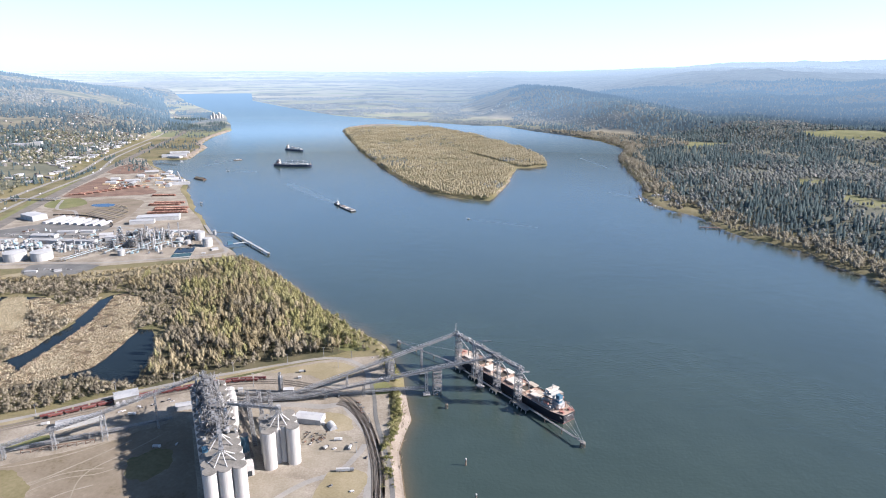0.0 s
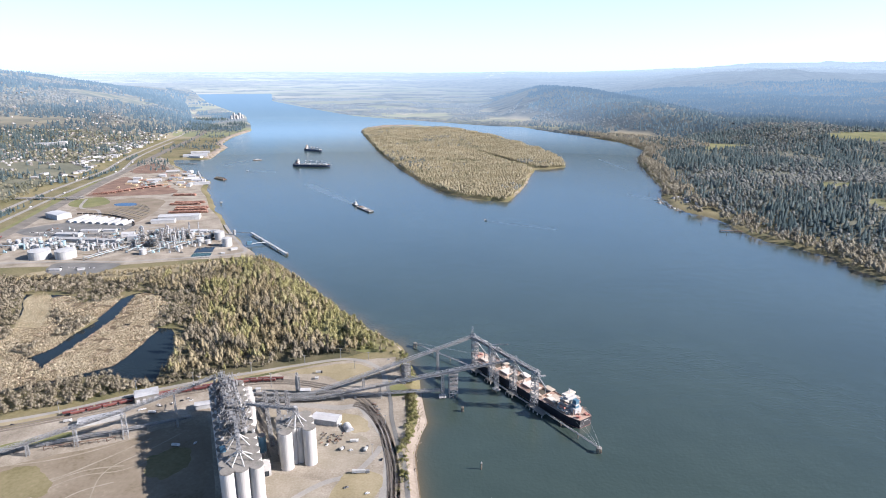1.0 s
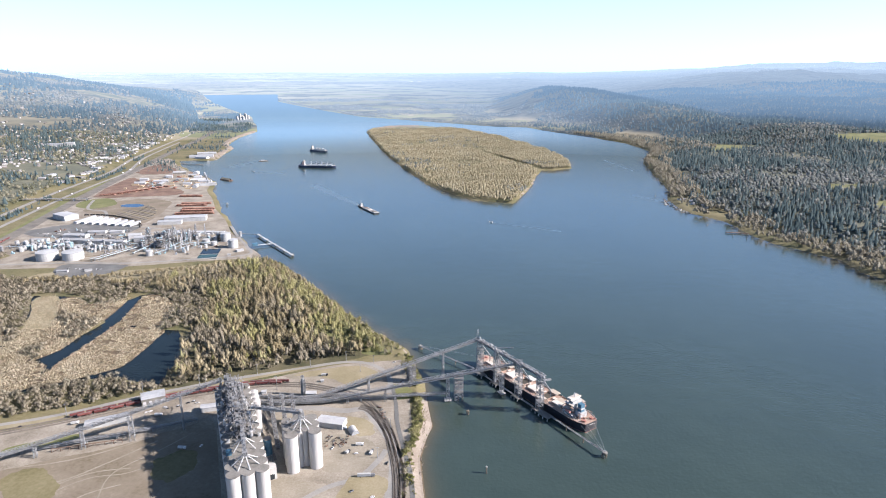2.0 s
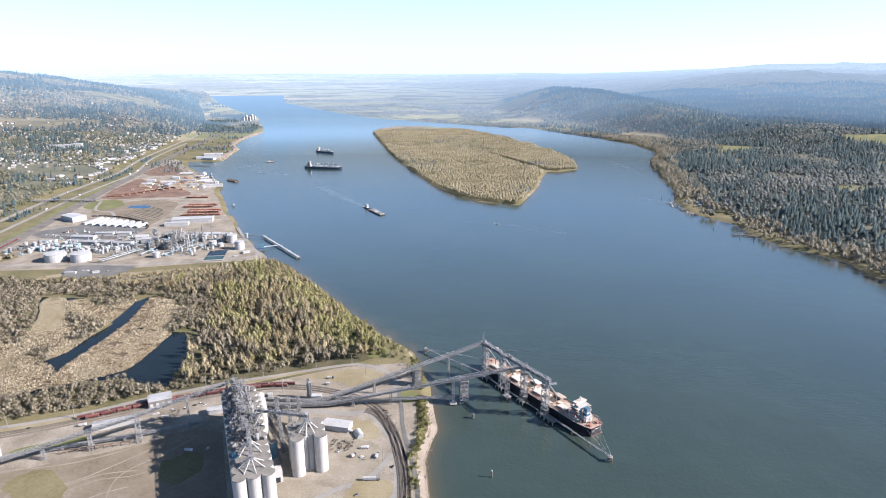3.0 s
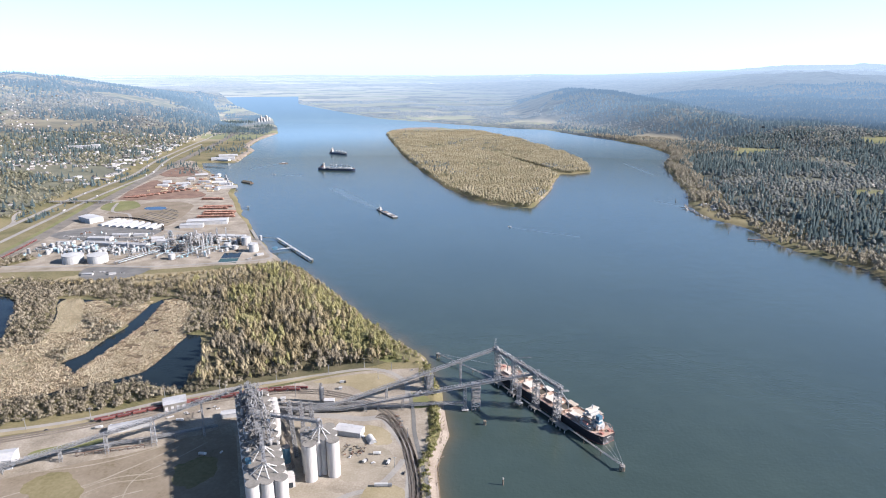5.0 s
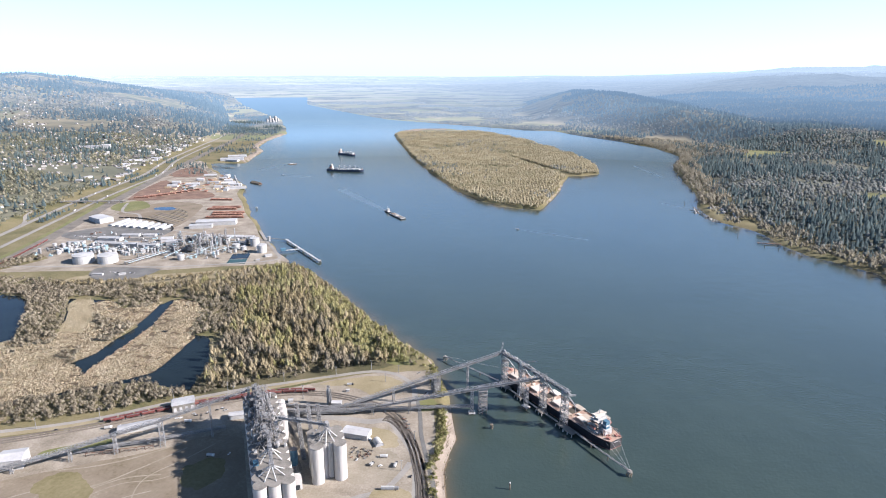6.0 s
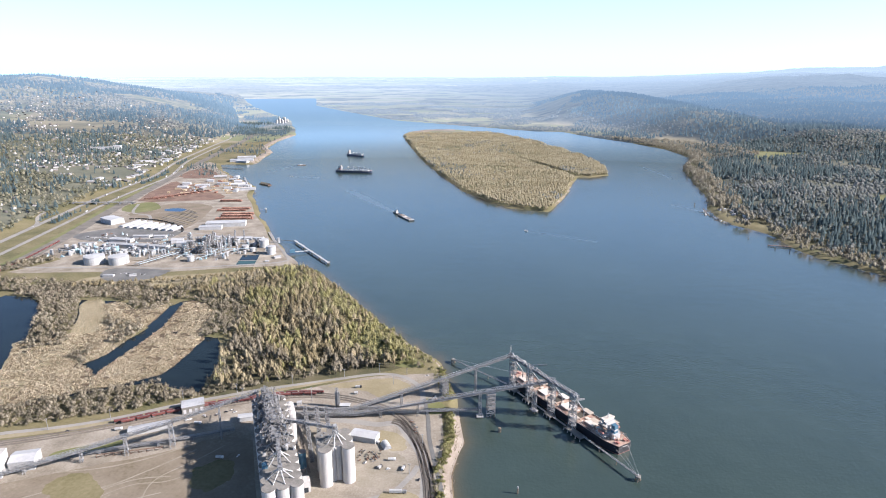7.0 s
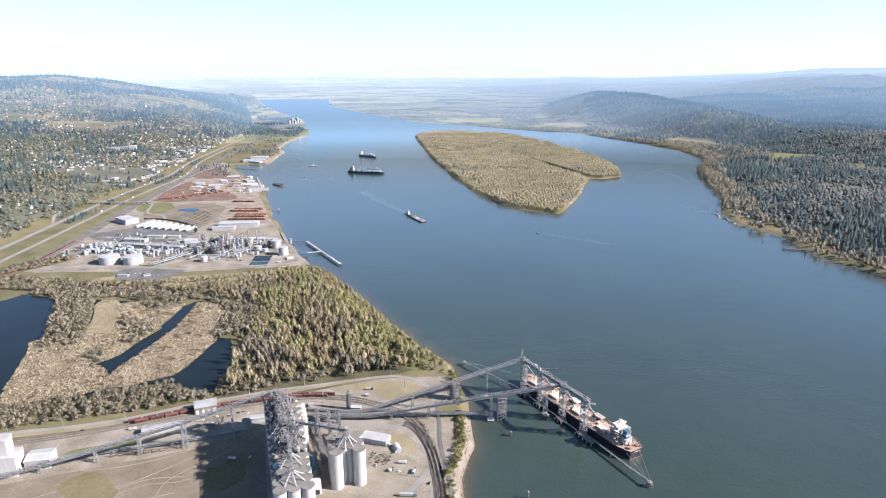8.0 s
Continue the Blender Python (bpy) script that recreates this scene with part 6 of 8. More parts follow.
def tank(x, y, r, h, label, mat="white", dome=0.8, group=""):
    g = thing("storage_tank", (x, y, Z0), label, "tank", group)
    part("shell", Mesh().cyl((x, y, Z0), r, h, 28), M[mat], g)
    part("roof", Mesh().tube((x, y, Z0 + h), (x, y, Z0 + h + dome), r + 0.15, 0.4, 28), M[mat], g)
    part("ladder", Mesh().beam((x + r + 0.3, y - 0.2 * r, Z0), (x + r * 0.98 + 0.3, y - 0.2 * r, Z0 + h), 0.5, 0.3), M["steel"], g)
    part("rim", Mesh().cyl((x, y, Z0 + h - 0.4), r + 0.12, 0.35, 28), M["steel"], g)
    return g


tank(-958, 1312, 23, 18, "large white storage tank inside a low bund", dome=2)
tank(-902, 1318, 22, 18, "large white storage tank inside a low bund", dome=2)
bund = thing("tank_bund", (-862, 1322, Z0), "round earth bund of a missing tank", "bund")
for k in range(24):
    a0, a1 = 2 * math.pi * k / 24, 2 * math.pi * (k + 1) / 24
    part("bank", Mesh().beam((-862 + 26 * math.cos(a0), 1322 + 20 * math.sin(a0), Z0 + 0.5), (-862 + 26 * math.cos(a1), 1322 + 20 * math.sin(a1), Z0 + 0.5), 3, 1.2), M["dirt"], bund)
for x, y, r, h in ((-616, 1490, 12, 20), (-575, 1432, 11.5, 20), (-652, 1458, 9, 12), (-628, 1446, 7, 10), (-742, 1352, 8, 12), (-690, 1500, 5, 14), (-670, 1512, 4, 12)):
    tank(x, y, r, h, "white cylindrical storage tank of the plant", group="plant tanks")
for i in range(78):
    x, y = rng.uniform(-1115, -850), rng.uniform(1362, 1440)
    r = rng.uniform(2.0, 5.2)
    tank(x, y, r, rng.uniform(6, 14), "small white process tank", rng.choice(("white", "white", "white", "white", "steel", "grey_wall", "pale_blue")), group="small process tanks")
for i in range(52):
    x, y = rng.gauss(-745, 62), rng.uniform(1375, 1540)
    tank(x, y, rng.uniform(1.6, 4), rng.uniform(5, 13), "small process tank of the plant", rng.choice(("white", "steel", "grey_wall", "pale_blue", "white")), group="small process tanks")


def column(x, y, h, r):
    g = thing("process_column", (x, y, Z0), "slim steel process column with platforms", "tower", "process columns")
    part("shell", Mesh().cyl((x, y, Z0), r, h, 12).dome((x, y, Z0 + h), r, r * 0.7, 12, 3), M[rng.choice(("steel", "white", "grey_wall"))], g)
    for z in np.arange(6, h, 6):
        part("platform", Mesh().box((x, y, Z0 + z), (r * 2 + 2.4, r * 2 + 2.4, 0.25), rng.uniform(0, 90)), M["dark_steel"], g)
    part("ladder", Mesh().beam((x + r + 0.5, y, Z0), (x + r + 0.5, y, Z0 + h), 0.4), M["steel"], g)


for i in range(26):
    column(rng.gauss(-730, 42), rng.uniform(1395, 1545), rng.uniform(14, 34), rng.uniform(0.8, 1.8))
for i in range(8):
    column(rng.uniform(-1050, -860), rng.uniform(1385, 1455), rng.uniform(10, 20), rng.uniform(0.7, 1.3))


def steel_frame(x, y, w, d, h):
    g = thing("process_structure", (x, y, Z0), "open steel process structure with pipes and vessels", "structure", "process structures")
    part("frame", Mesh().lattice((x, y, Z0), w, d, Z0 + h, 12, 0.45, max(2, round(h / 5))), M[rng.choice(("steel", "dark_steel"))], g)
    for z in np.arange(5, h + 1, 5):
        part("deck", Mesh().box((x, y, Z0 + z), (w, d, 0.25), 12), M["dark_steel"], g)
        for k in range(3):
            part("vessel", Mesh().box((x + rng.uniform(-0.35, 0.35) * w, y + rng.uniform(-0.35, 0.35) * d, Z0 + z + 0.25), (rng.uniform(1.5, 4), rng.uniform(1.5, 3), rng.uniform(1.5, 3.5)), 12), M[rng.choice(("white", "steel", "pale_blue", "grey_wall", "white"))], g)


for i in range(24):
    steel_frame(rng.gauss(-752, 62), rng.uniform(1400, 1540), rng.uniform(8, 18), rng.uniform(8, 14), rng.uniform(10, 22))
for i in range(12):
    steel_frame(rng.uniform(-1105, -870), rng.uniform(1380, 1445), rng.uniform(8, 14), rng.uniform(8, 12), rng.uniform(6, 10))


def pipe_rack(p, q, h=6):
    g = thing("pipe_rack", (p[0], p[1], Z0), "long steel pipe rack on posts", "pipe rack", "pipe racks")
    a, b = Vector((*p, Z0 + h)), Vector((*q, Z0 + h))
    n = max(2, round((b - a).length / 9))
    side = (b - a).cross(Vector((0, 0, 1))).normalized()
    for k in range(n + 1):
        c = a.lerp(b, k / n)
        part("bent", Mesh().beam(c + side * 2 - Vector((0, 0, h)), c + side * 2, 0.4).beam(c - side * 2 - Vector((0, 0, h)), c - side * 2, 0.4).beam(c - side * 2.2, c + side * 2.2, 0.4), M["steel"], g)
    for o in (-1.6, -0.8, 0, 0.8, 1.6):
        part("pipe", Mesh().tube(a + side * o + Vector((0, 0, 0.5)), b + side * o + Vector((0, 0, 0.5)), 0.32, n=6), M[rng.choice(("white", "steel", "pale_blue"))], g)


for p, q in (((-850, 1300), (-800, 1420)), ((-838, 1296), (-788, 1420)), ((-730, 1350), (-690, 1440)), ((-1050, 1410), (-830, 1415)), ((-830, 1430), (-620, 1450)), ((-800, 1490), (-640, 1500)), ((-690, 1395), (-655, 1470)), ((-1110, 1385), (-870, 1392)), ((-870, 1375), (-680, 1385)), ((-780, 1350), (-760, 1540)), ((-720, 1400), (-700, 1550)), ((-850, 1405), (-840, 1500))):
    pipe_rack(p, q)
for label, x, y, lx, ly, e, r, rz, wall in (
        ("long white roofed plant hall", -935, 1448, 170, 18, 9, 12, -3, "white"), ("white plant workshop with a gabled roof", -1010, 1500, 60, 20, 8, 10, 0, "white"),
        ("white plant store with gabled roof", -860, 1510, 30, 24, 8, 11, 20, "grey_wall"), ("grey process hall of the plant", -820, 1475, 40, 22, 12, 14, 12, "white"), ("small white plant building", -1075, 1460, 34, 16, 6, 8, 10, "white"),
        ("small pale plant building", -980, 1545, 44, 16, 6, 8, 8, "white"), ("small white plant building", -930, 1550, 32, 14, 6, 8, 8, "white"), ("white control building of the plant", -780, 1545, 40, 18, 8, 9, 10, "white"),
        ("small white plant building", -1060, 1395, 26, 14, 6, 8, 10, "white"), ("small pale shed on the asphalt pad", -865, 1222, 22, 9, 4, 5, 10, "white"), ("small pale shed on the asphalt pad", -815, 1232, 14, 6, 4, 5, 30, "grey_wall"),
        ("flat grey plant building", -700, 1555, 50, 16, 6, 7, 6, "grey_wall"), ("small white plant building", -660, 1560, 26, 14, 5, 6.5, 6, "white"), ("small white plant building", -640, 1520, 18, 10, 5, 6.5, 6, "white"),
        ("low shed near the pier", -548, 1400, 16, 10, 4, 5, 40, "white"), ("low hut near the ponds", -560, 1365, 8, 5, 3, 4, 20, "white")):
    shed("plant_building", label, x, y, lx, ly, e, r, rz, wall, z=Z0, category="building", group="plant buildings")

# ---- warehouses, sawmill and log yard ----
shed("warehouse", "long white flat-roofed warehouse", -812, 1700, 110, 34, 12, 14, 14, "white", doors=4, z=Z0, category="warehouse")
shed("warehouse", "white annex of the warehouse", -838, 1655, 62, 22, 9, 10.5, 14, "white", z=Z0, category="warehouse")
shed("warehouse", "pale grey box warehouse with a blue front", -1165, 1700, 62, 40, 14, 16, -30, "grey_wall", doors=3, z=Z0, category="warehouse")
for k in range(8):
    shed("warehouse", "low white storage warehouse in a row", -1098 + 23.5 * k, 1682 - 6 * k, 80 - 4.5 * k, 11, 5, 6.4, 84, "grey_wall", z=Z0, category="warehouse", group="row of warehouses")
siding = rounded([(-1130, 1742), (-1109, 1746), (-1066, 1741), (-1014, 1722), (-954, 1682), (-911, 1636), (-899, 1600)], 5, False)
tank_c, tank_d = along(siding, 15.5)
for (x, y), (dx_, dy_) in zip(tank_c[:-1], tank_d):
    g = thing("tank_car", (x, y, Z0), "black railway tank car on a curved siding", "tank car", "tank cars")
    d_ = Vector((dx_, dy_, 0))
    c = Vector((x, y, Z0 + 2.6))
    part("tank", Mesh().tube(c - d_ * 6.8, c + d_ * 6.8, 1.5, n=10), M["tyre"], g)
    part("dome", Mesh().cyl((x, y, Z0 + 4), 0.6, 0.7, 8), M["dark_steel"], g)
    for q in (-5.2, 5.2):
        part("bogie", Mesh().beam(c + d_ * (q - 1.2) - Vector((0, 0, 2)), c + d_ * (q + 1.2) - Vector((0, 0, 2)), 2.2, 1.1), M["rust"], g)
MILL = [(-1260, 2330), (-1200, 2410), (-1120, 2350), (-1060, 2260), (-1010, 2300), (-1120, 2440), (-1180, 2300), (-980, 2250), (-1080, 2400), (-1240, 2260), (-1150, 2240), (-1050, 2340), (-1010, 2220), (-1200, 2500), (-1130, 2500)]
for k, (x, y) in enumerate(MILL):
    shed("sawmill_building", "pale roofed sawmill building", x, y, rng.uniform(24, 62), rng.uniform(12, 21), rng.uniform(6, 10), rng.uniform(10, 13), rng.choice((10, 14, 20, 100)), rng.choice(("roof_dust", "grey_wall", "grey_wall")), z=Z0, category="building", group="sawmill buildings")
for k in range(70):
    x, y = rng.uniform(-1250, -960), rng.uniform(2150, 2520)
    if land(x, y)[0] > 25:
        g = thing("lumber_bundle", (x, y, Z0), "bundle of fresh yellow lumber", "stack", "lumber stacks")
        part("body", Mesh().box((x, y, Z0), (rng.uniform(8, 26), rng.uniform(5, 10), rng.uniform(3, 6)), rng.choice((10, 14, 100))), M[rng.choice(("lumber", "logs", "lumber"))], g)
for k in range(4):
    x, y = -1010 + 30 * k, 2540 - 60 * k
    g = thing("mill_silo", (x, y, Z0), "tall pale sawdust silo", "silo", "mill silos")
    part("shell", Mesh().cyl((x - 60, y - 100, Z0), 4, 16, 14).tube((x - 60, y - 100, Z0 + 16), (x - 60, y - 100, Z0 + 19), 4, 0.5, 14), M["steel"], g)


def log_deck(x0, y0, x1, y1, wide, tall):
    """A long pile of logs laid side by side across its length."""
    g = thing("log_deck", (x0, y0, Z0), "long reddish pile of stacked logs", "log pile", "log piles")
    a, b = Vector((x0, y0, 0)), Vector((x1, y1, 0))
    d = (b - a).normalized()
    n_ = Vector((-d.y, d.x, 0))
    m = Mesh()
    length = (b - a).length
    rows = int(tall / 1.5)
    for r in range(rows):
        s = r * 1.0
        while s < length - r * 1.0:
            rad = rng.uniform(0.6, 0.95)
            o = rng.uniform(-0.8, 0.8)
            c = a + d * s + Vector((0, 0, Z0 + 0.7 + r * 1.45 + rng.uniform(0, 0.4)))
            m.tube(c + n_ * (o - wide / 2), c + n_ * (o + wide / 2), rad, n=5)
            s += rad * 2.1
    part("log_stack", m, M["logs"], g)["kind"] = "stuff"


for x0, y0, x1, y1, w in ((-985, 2035, -910, 2040, 14), (-925, 1912, -832, 1926, 13), (-928, 1885, -835, 1900, 13), (-888, 1838, -790, 1852, 14), (-880, 1812, -785, 1826, 13), (-880, 1772, -768, 1790, 12)):
    log_deck(x0, y0, x1, y1, w, 6)
for k in range(9):
    log_deck(-1265 + 17 * k, 2040 + 22 * k, -1215 + 14 * k, 2048 + 20 * k, 10, 4.5)
for k in range(13):
    t = k / 12
    a = Vector((-1057 - 5 * t + 32 * (k > 5), 1758 + 165 * t - 24 * (k > 5), 5.4))
    b = Vector((-933 + 40 * t - 95 * t * t, 1665 + 200 * t, 5.4))
    g = thing("furrow_bank", (a.x, a.y, 5.14), "low earth bank of the drying field", "bank", "field banks")
    part("bank", Mesh().beam(a, b, 3.2, 1.2), M["ballast" if k % 3 else "dry_grass"], g)

# ---- piers and river craft ----
pier = thing("pier", (-530, 1452, 0), "long white T-shaped pier on piles", "pier")
part("head_deck", Mesh().beam((-560, 1560, 5.2), (-415, 1375, 5.2), 5, 1.2), M["white"], pier)
part("approach_deck", Mesh().beam((-535, 1448, 5.2), (-492, 1470, 5.2), 5, 1.0), M["white"], pier)
part("thin_walkway", Mesh().beam((-600, 1562, 5.0), (-562, 1556, 5.0), 2, 0.6), M["timber"], pier)
for k in range(13):
    t = k / 12
    for o in (-2, 2):
        part("pile", Mesh().cyl((-560 + 145 * t + o, 1560 - 185 * t, -6), 0.5, 11, 8), M["timber"], pier)
for k in range(5):
    part("fender", Mesh().box((-556 + 34 * k + 4, 1556 - 43 * k, 1), (6, 4, 4), -52), M["dark_steel"], pier)
part("pier_house", Mesh().box((-528, 1450, Z0), (12, 9, 6), 25), M["blue"], pier)
for x, y, lx, ly, rz, label in ((-1325, 3010, 110, 60, 20, "white roofed river dock shed"), (-1345, 3120, 90, 40, 20, "white roofed river dock shed"), (-1300, 2960, 60, 26, -10, "pale shed on the river dock")):
    shed("dock_shed", label, x, y, lx, ly, 8, 11, rz, "grey_wall", "grey_wall", z=5.1, category="shed")
finger = thing("small_pier", (-1240, 2790, 0), "narrow timber pier into the river", "pier")
part("deck", Mesh().beam((-1330, 2800, 3), (-1215, 2770, 3), 6, 0.8), M["timber"], finger)
for k in range(6):
    part("pile", Mesh().cyl((-1320 + 20 * k, 2797 - 5.2 * k, -6), 0.8, 9, 8), M["timber"], finger)
g = thing("mill_barge", (-965, 2395, 0), "rusty barge loaded with yellow wood chips", "barge")
part("hull", Mesh().box((-965, 2395, -1), (60, 16, 4), -35), M["rust"], g)
part("chips", Mesh().gable((-965, 2395, 3), (54, 13), 0.3, 6, -35, 0), M["lumber"], g)
g = thing("river_gauge", (-788, 1936, 0), "small white hut on a pile platform", "hut")
part("hut", Mesh().box((-784, 1934, 3.5), (6, 5, 4), 10), M["white"], g)
part("walkway", Mesh().beam((-830, 1938, 3.4), (-784, 1934, 3.4), 1.6, 0.4), M["timber"], g)
for dx_, dy_ in ((-2, -2), (2, -2), (2, 2), (-2, 2)):
    part("pile", Mesh().cyl((-784 + dx_, 1934 + dy_, -6), 0.4, 9.6, 6), M["timber"], g)


def wake(x, y, heading, length, w0, w1, label="pale wake on the water"):
    d = Vector((math.cos(radians(heading)), math.sin(radians(heading)), 0))
    n_ = Vector((-d.y, d.x, 0))
    m = Mesh()
    k = 24
    pts = []
    r = random.Random(int(length))
    for i in range(k + 1):
        t = i / k
        c = Vector((x, y, 0.06)) - d * length * t
        w = (w0 + (w1 - w0) * t) * (0.8 + 0.4 * r.random()) * (1 - 0.5 * t * t)
        pts += [c - n_ * w / 2, c + n_ * w / 2]
    m.add(pts, [(2 * i, 2 * i + 1, 2 * i + 3, 2 * i + 2)[::-1] for i in range(k)])
    ob = link_mesh("wake", m.v, m.f, M["wake"])
    return tagged(ob, label, "wake", kind="structure")


M["wake"] = water_material("wake_water", (0.06, 0.1, 0.125), (0.11, 0.155, 0.18), 0.3, 0.5)
tow = thing("push_boat_and_barge", (-320, 1888, 0), "towboat with a white wheelhouse pushing a flat barge", "towboat")
P_ = sailing(-361, 1950, -56.5)
part("barge_hull", Mesh().box(P_(92, 0, -1.5), (88, 17, 4.2), -56.5), M["hull"], tow)
for k in (-1, 1):
    part("barge_coaming", Mesh().box(P_(92, 7.7 * k, 2.7), (87, 1.6, 1.5), -56.5), M["white"], tow, "white side of the barge")
part("barge_rake", Mesh().box(P_(132.5, 0, 2.9), (7, 16.6, 1.2), -56.5), M["white"], tow, "white bow of the barge")
part("barge_deck", Mesh().box(P_(92, 0, 2.7), (86, 15, 0.3), -56.5), M["concrete"], tow)
for k in range(5):
    part("cargo_cover", Mesh().box(P_(60 + 15 * k, 0, 3.0), (12, 10, 1.6), -56.5), M[("rust", "roof_dust", "cream", "dark_steel", "roof_dust")[k]], tow)
part("tug_hull", hull_mesh(38, 11, -1.5, 3.5, P_)[0], M["hull"], tow)
part("tug_deck", hull_mesh(38, 11, -1.5, 3.5, P_)[1], M["cream"], tow)
for k in range(3):
    part("wheelhouse_tier", Mesh().box(P_(17 + 2 * k, 0, 3.3 + 3 * k), (16 - 3.5 * k, 8 - 1.4 * k, 3), -56.5), M["white"], tow)
part("mast", Mesh().cyl(P_(18, 0, 12), 0.35, 8, 8), M["white"], tow)
wake(*P_(1, 0, 0).xy, -56.5, 420, 12, 60, "long pale wake behind the towboat")


def launch(x, y, heading, length, beam, label, tint="white"):
    g = thing("boat", (x, y, 0), label, "boat")
    pl = sailing(x, y, heading)
    h, d_, r_ = hull_mesh(length, beam, -0.6, 1.6 + length * 0.02, pl, n=12)
    part("hull", h, M[tint], g)
    part("deck", d_, M["cream"], g)
    part("cabin", Mesh().box(pl(length * 0.45, 0, 1.4 + length * 0.02), (length * 0.35, beam * 0.6, 1.4 + length * 0.05), heading), M["white"], g)
    return g


launch(62, 1745, 153, 11, 3.4, "small white speedboat under way")
wake(66, 1743, 153, 200, 2, 9, "thin curved wake of a speedboat")
launch(-1010, 2920, 20, 40, 12, "orange and white work boat under way", "rust")
wake(-1012, 2918, 70, 200, 8, 26, "pale wake of a work boat")
launch(-920, 2600, 170, 14, 4, "small boat with a pale wake")
wake(-915, 2600, 170, 120, 4, 14)
wake(640, 3060, 100, 330, 5, 16, "faint pale wake beside the island")
wake(560, 2170, 128, 260, 4, 14, "faint pale wake off the marina")
launch(-1390, 4750, 100, 60, 14, "dark boat moored far upriver", "hull")

# ---- far grain elevator, town and hillside houses ----
far_ge = thing("far_grain_elevator", (*warp((-2000, 5350, 5))[:2], 20), "distant pale grain elevator beside the river", "grain elevator")
for k in range(9):
    x, y = -1990 + 26 * (k % 3), 5300 + 60 * (k // 3)
    p_, q_ = warp((x, y, 5)), warp((x, y, 34 + 16 * (k % 2)))
    part("silo", Mesh().tube(p_, q_, 7.5, n=12), M["concrete"], far_ge)


def house(label, x, y, z, lx, ly, rz, storeys=1):
    g = thing("house", (x, y, z), label, "house", "hillside houses")
    e = 2.9 * storeys + 0.3
    part("wall", Mesh().ends((x, y, z - 1.5), (lx, ly), e + 1.5, e + 1.5 + ly * 0.26, rz), M["house_wall"], g)
    part("roof", Mesh().gable((x, y, z), (lx, ly), e, e + ly * 0.28, rz), M["house_roof"], g)
    return g


protos = []
for k in range(6):
    h = house(("pale house with a gabled roof on the hillside", "small house with a grey shingle roof among trees")[k % 2], 0, 0, 0, rng.uniform(13, 22), rng.uniform(9, 13), 0, 1 + k % 2)
    protos.append(h)
count, tries = 0, 0
while count < 290 and tries < 6000:
    tries += 1
    y = rng.uniform(1750, 4700)
    hx = float(np.interp(y, HY, HX))
    west = rng.uniform(40, 1500) if rng.random() < 0.5 else rng.uniform(40, 520)
    x = hx - west
    dens = 0.5 + 0.5 * float(fbm(np.array([x]), np.array([y]), 420, 2, 33)[0])
    if abs(math.degrees(math.atan2(x, y))) > 47 or rng.random() > dens * (1.5 if y > 2300 else 0.5):
        continue
    z = float(height(np.array([x]), np.array([y]))[0])
    p_ = warp((x, y, z))
    s = float(np.hypot(*p_[:2]) / math.hypot(x, y))
    m = Matrix.LocRotScale(Vector(p_), Euler((0, 0, rng.uniform(0, 3.14))), Vector((s, s, s)))
    if count < 6:
        protos[count].matrix_basis = m
    else:
        copy_thing(protos[count % 6], m)
    count += 1
for k in range(46):
    y = rng.uniform(2200, 3900)
    x = float(np.interp(y, HY, HX)) - rng.uniform(40, 150)
    z = float(height(np.array([x]), np.array([y]))[0])
    if y < 3500:
        shed("store_building", "pale flat-roofed commercial building beside the motorway", x, y, rng.uniform(22, 55), rng.uniform(14, 26), 6, 7.5, rng.uniform(0, 180), rng.choice(("white", "grey_wall", "roof_dust")), rng.choice(("white_roof", "roof_dust", "grey_wall")), z=z, category="building", group="roadside buildings")
school = thing("school", (-2060, 3010, float(height(np.array([-2060.]), np.array([3010.]))[0])), "long pale school building on the hillside", "school")
zz = school.location.z
part("wing", Mesh().box((-2060, 3010, zz - 4), (90, 26, 18), 20), M["grey_wall"], school)
part("hall", Mesh().box((-2000, 3040, zz - 4), (40, 40, 22), 20), M["white"], school)
part("roof", Mesh().box((-2060, 3010, zz + 14), (91, 27, 0.5), 20), M["white_roof"], school)
for k in range(22):
    t = rng.random()
    y = 1300 + 1500 * t
    x = float(np.interp(y, HY, HX)) + rng.choice((-4, 4, 64, 70))
    vehicle(x, y, 101, rng.choice(("car", "car", "semi")), 5.05, 0.6)
bridge = thing("overpass", (-1360, 1945, 5), "grey concrete road bridge over the motorway and railway", "bridge")
part("deck", Mesh().beam((-1470, 1927, 11.5), (-1245, 1957, 11.5), 9, 1.2), M["ballast"], bridge)
for k in range(6):
    t = k / 5
    part("pier", Mesh().box((-1455 + 195 * t, 1929 + 26 * t, 4), (2, 9, 7), 8), M["concrete"], bridge)
for s in (-5.3, 5.3):
    part("parapet", Mesh().beam((-1470, 1927 + s, 12.6), (-1245, 1957 + s, 12.6), 0.4, 1.0), M["concrete"], bridge)

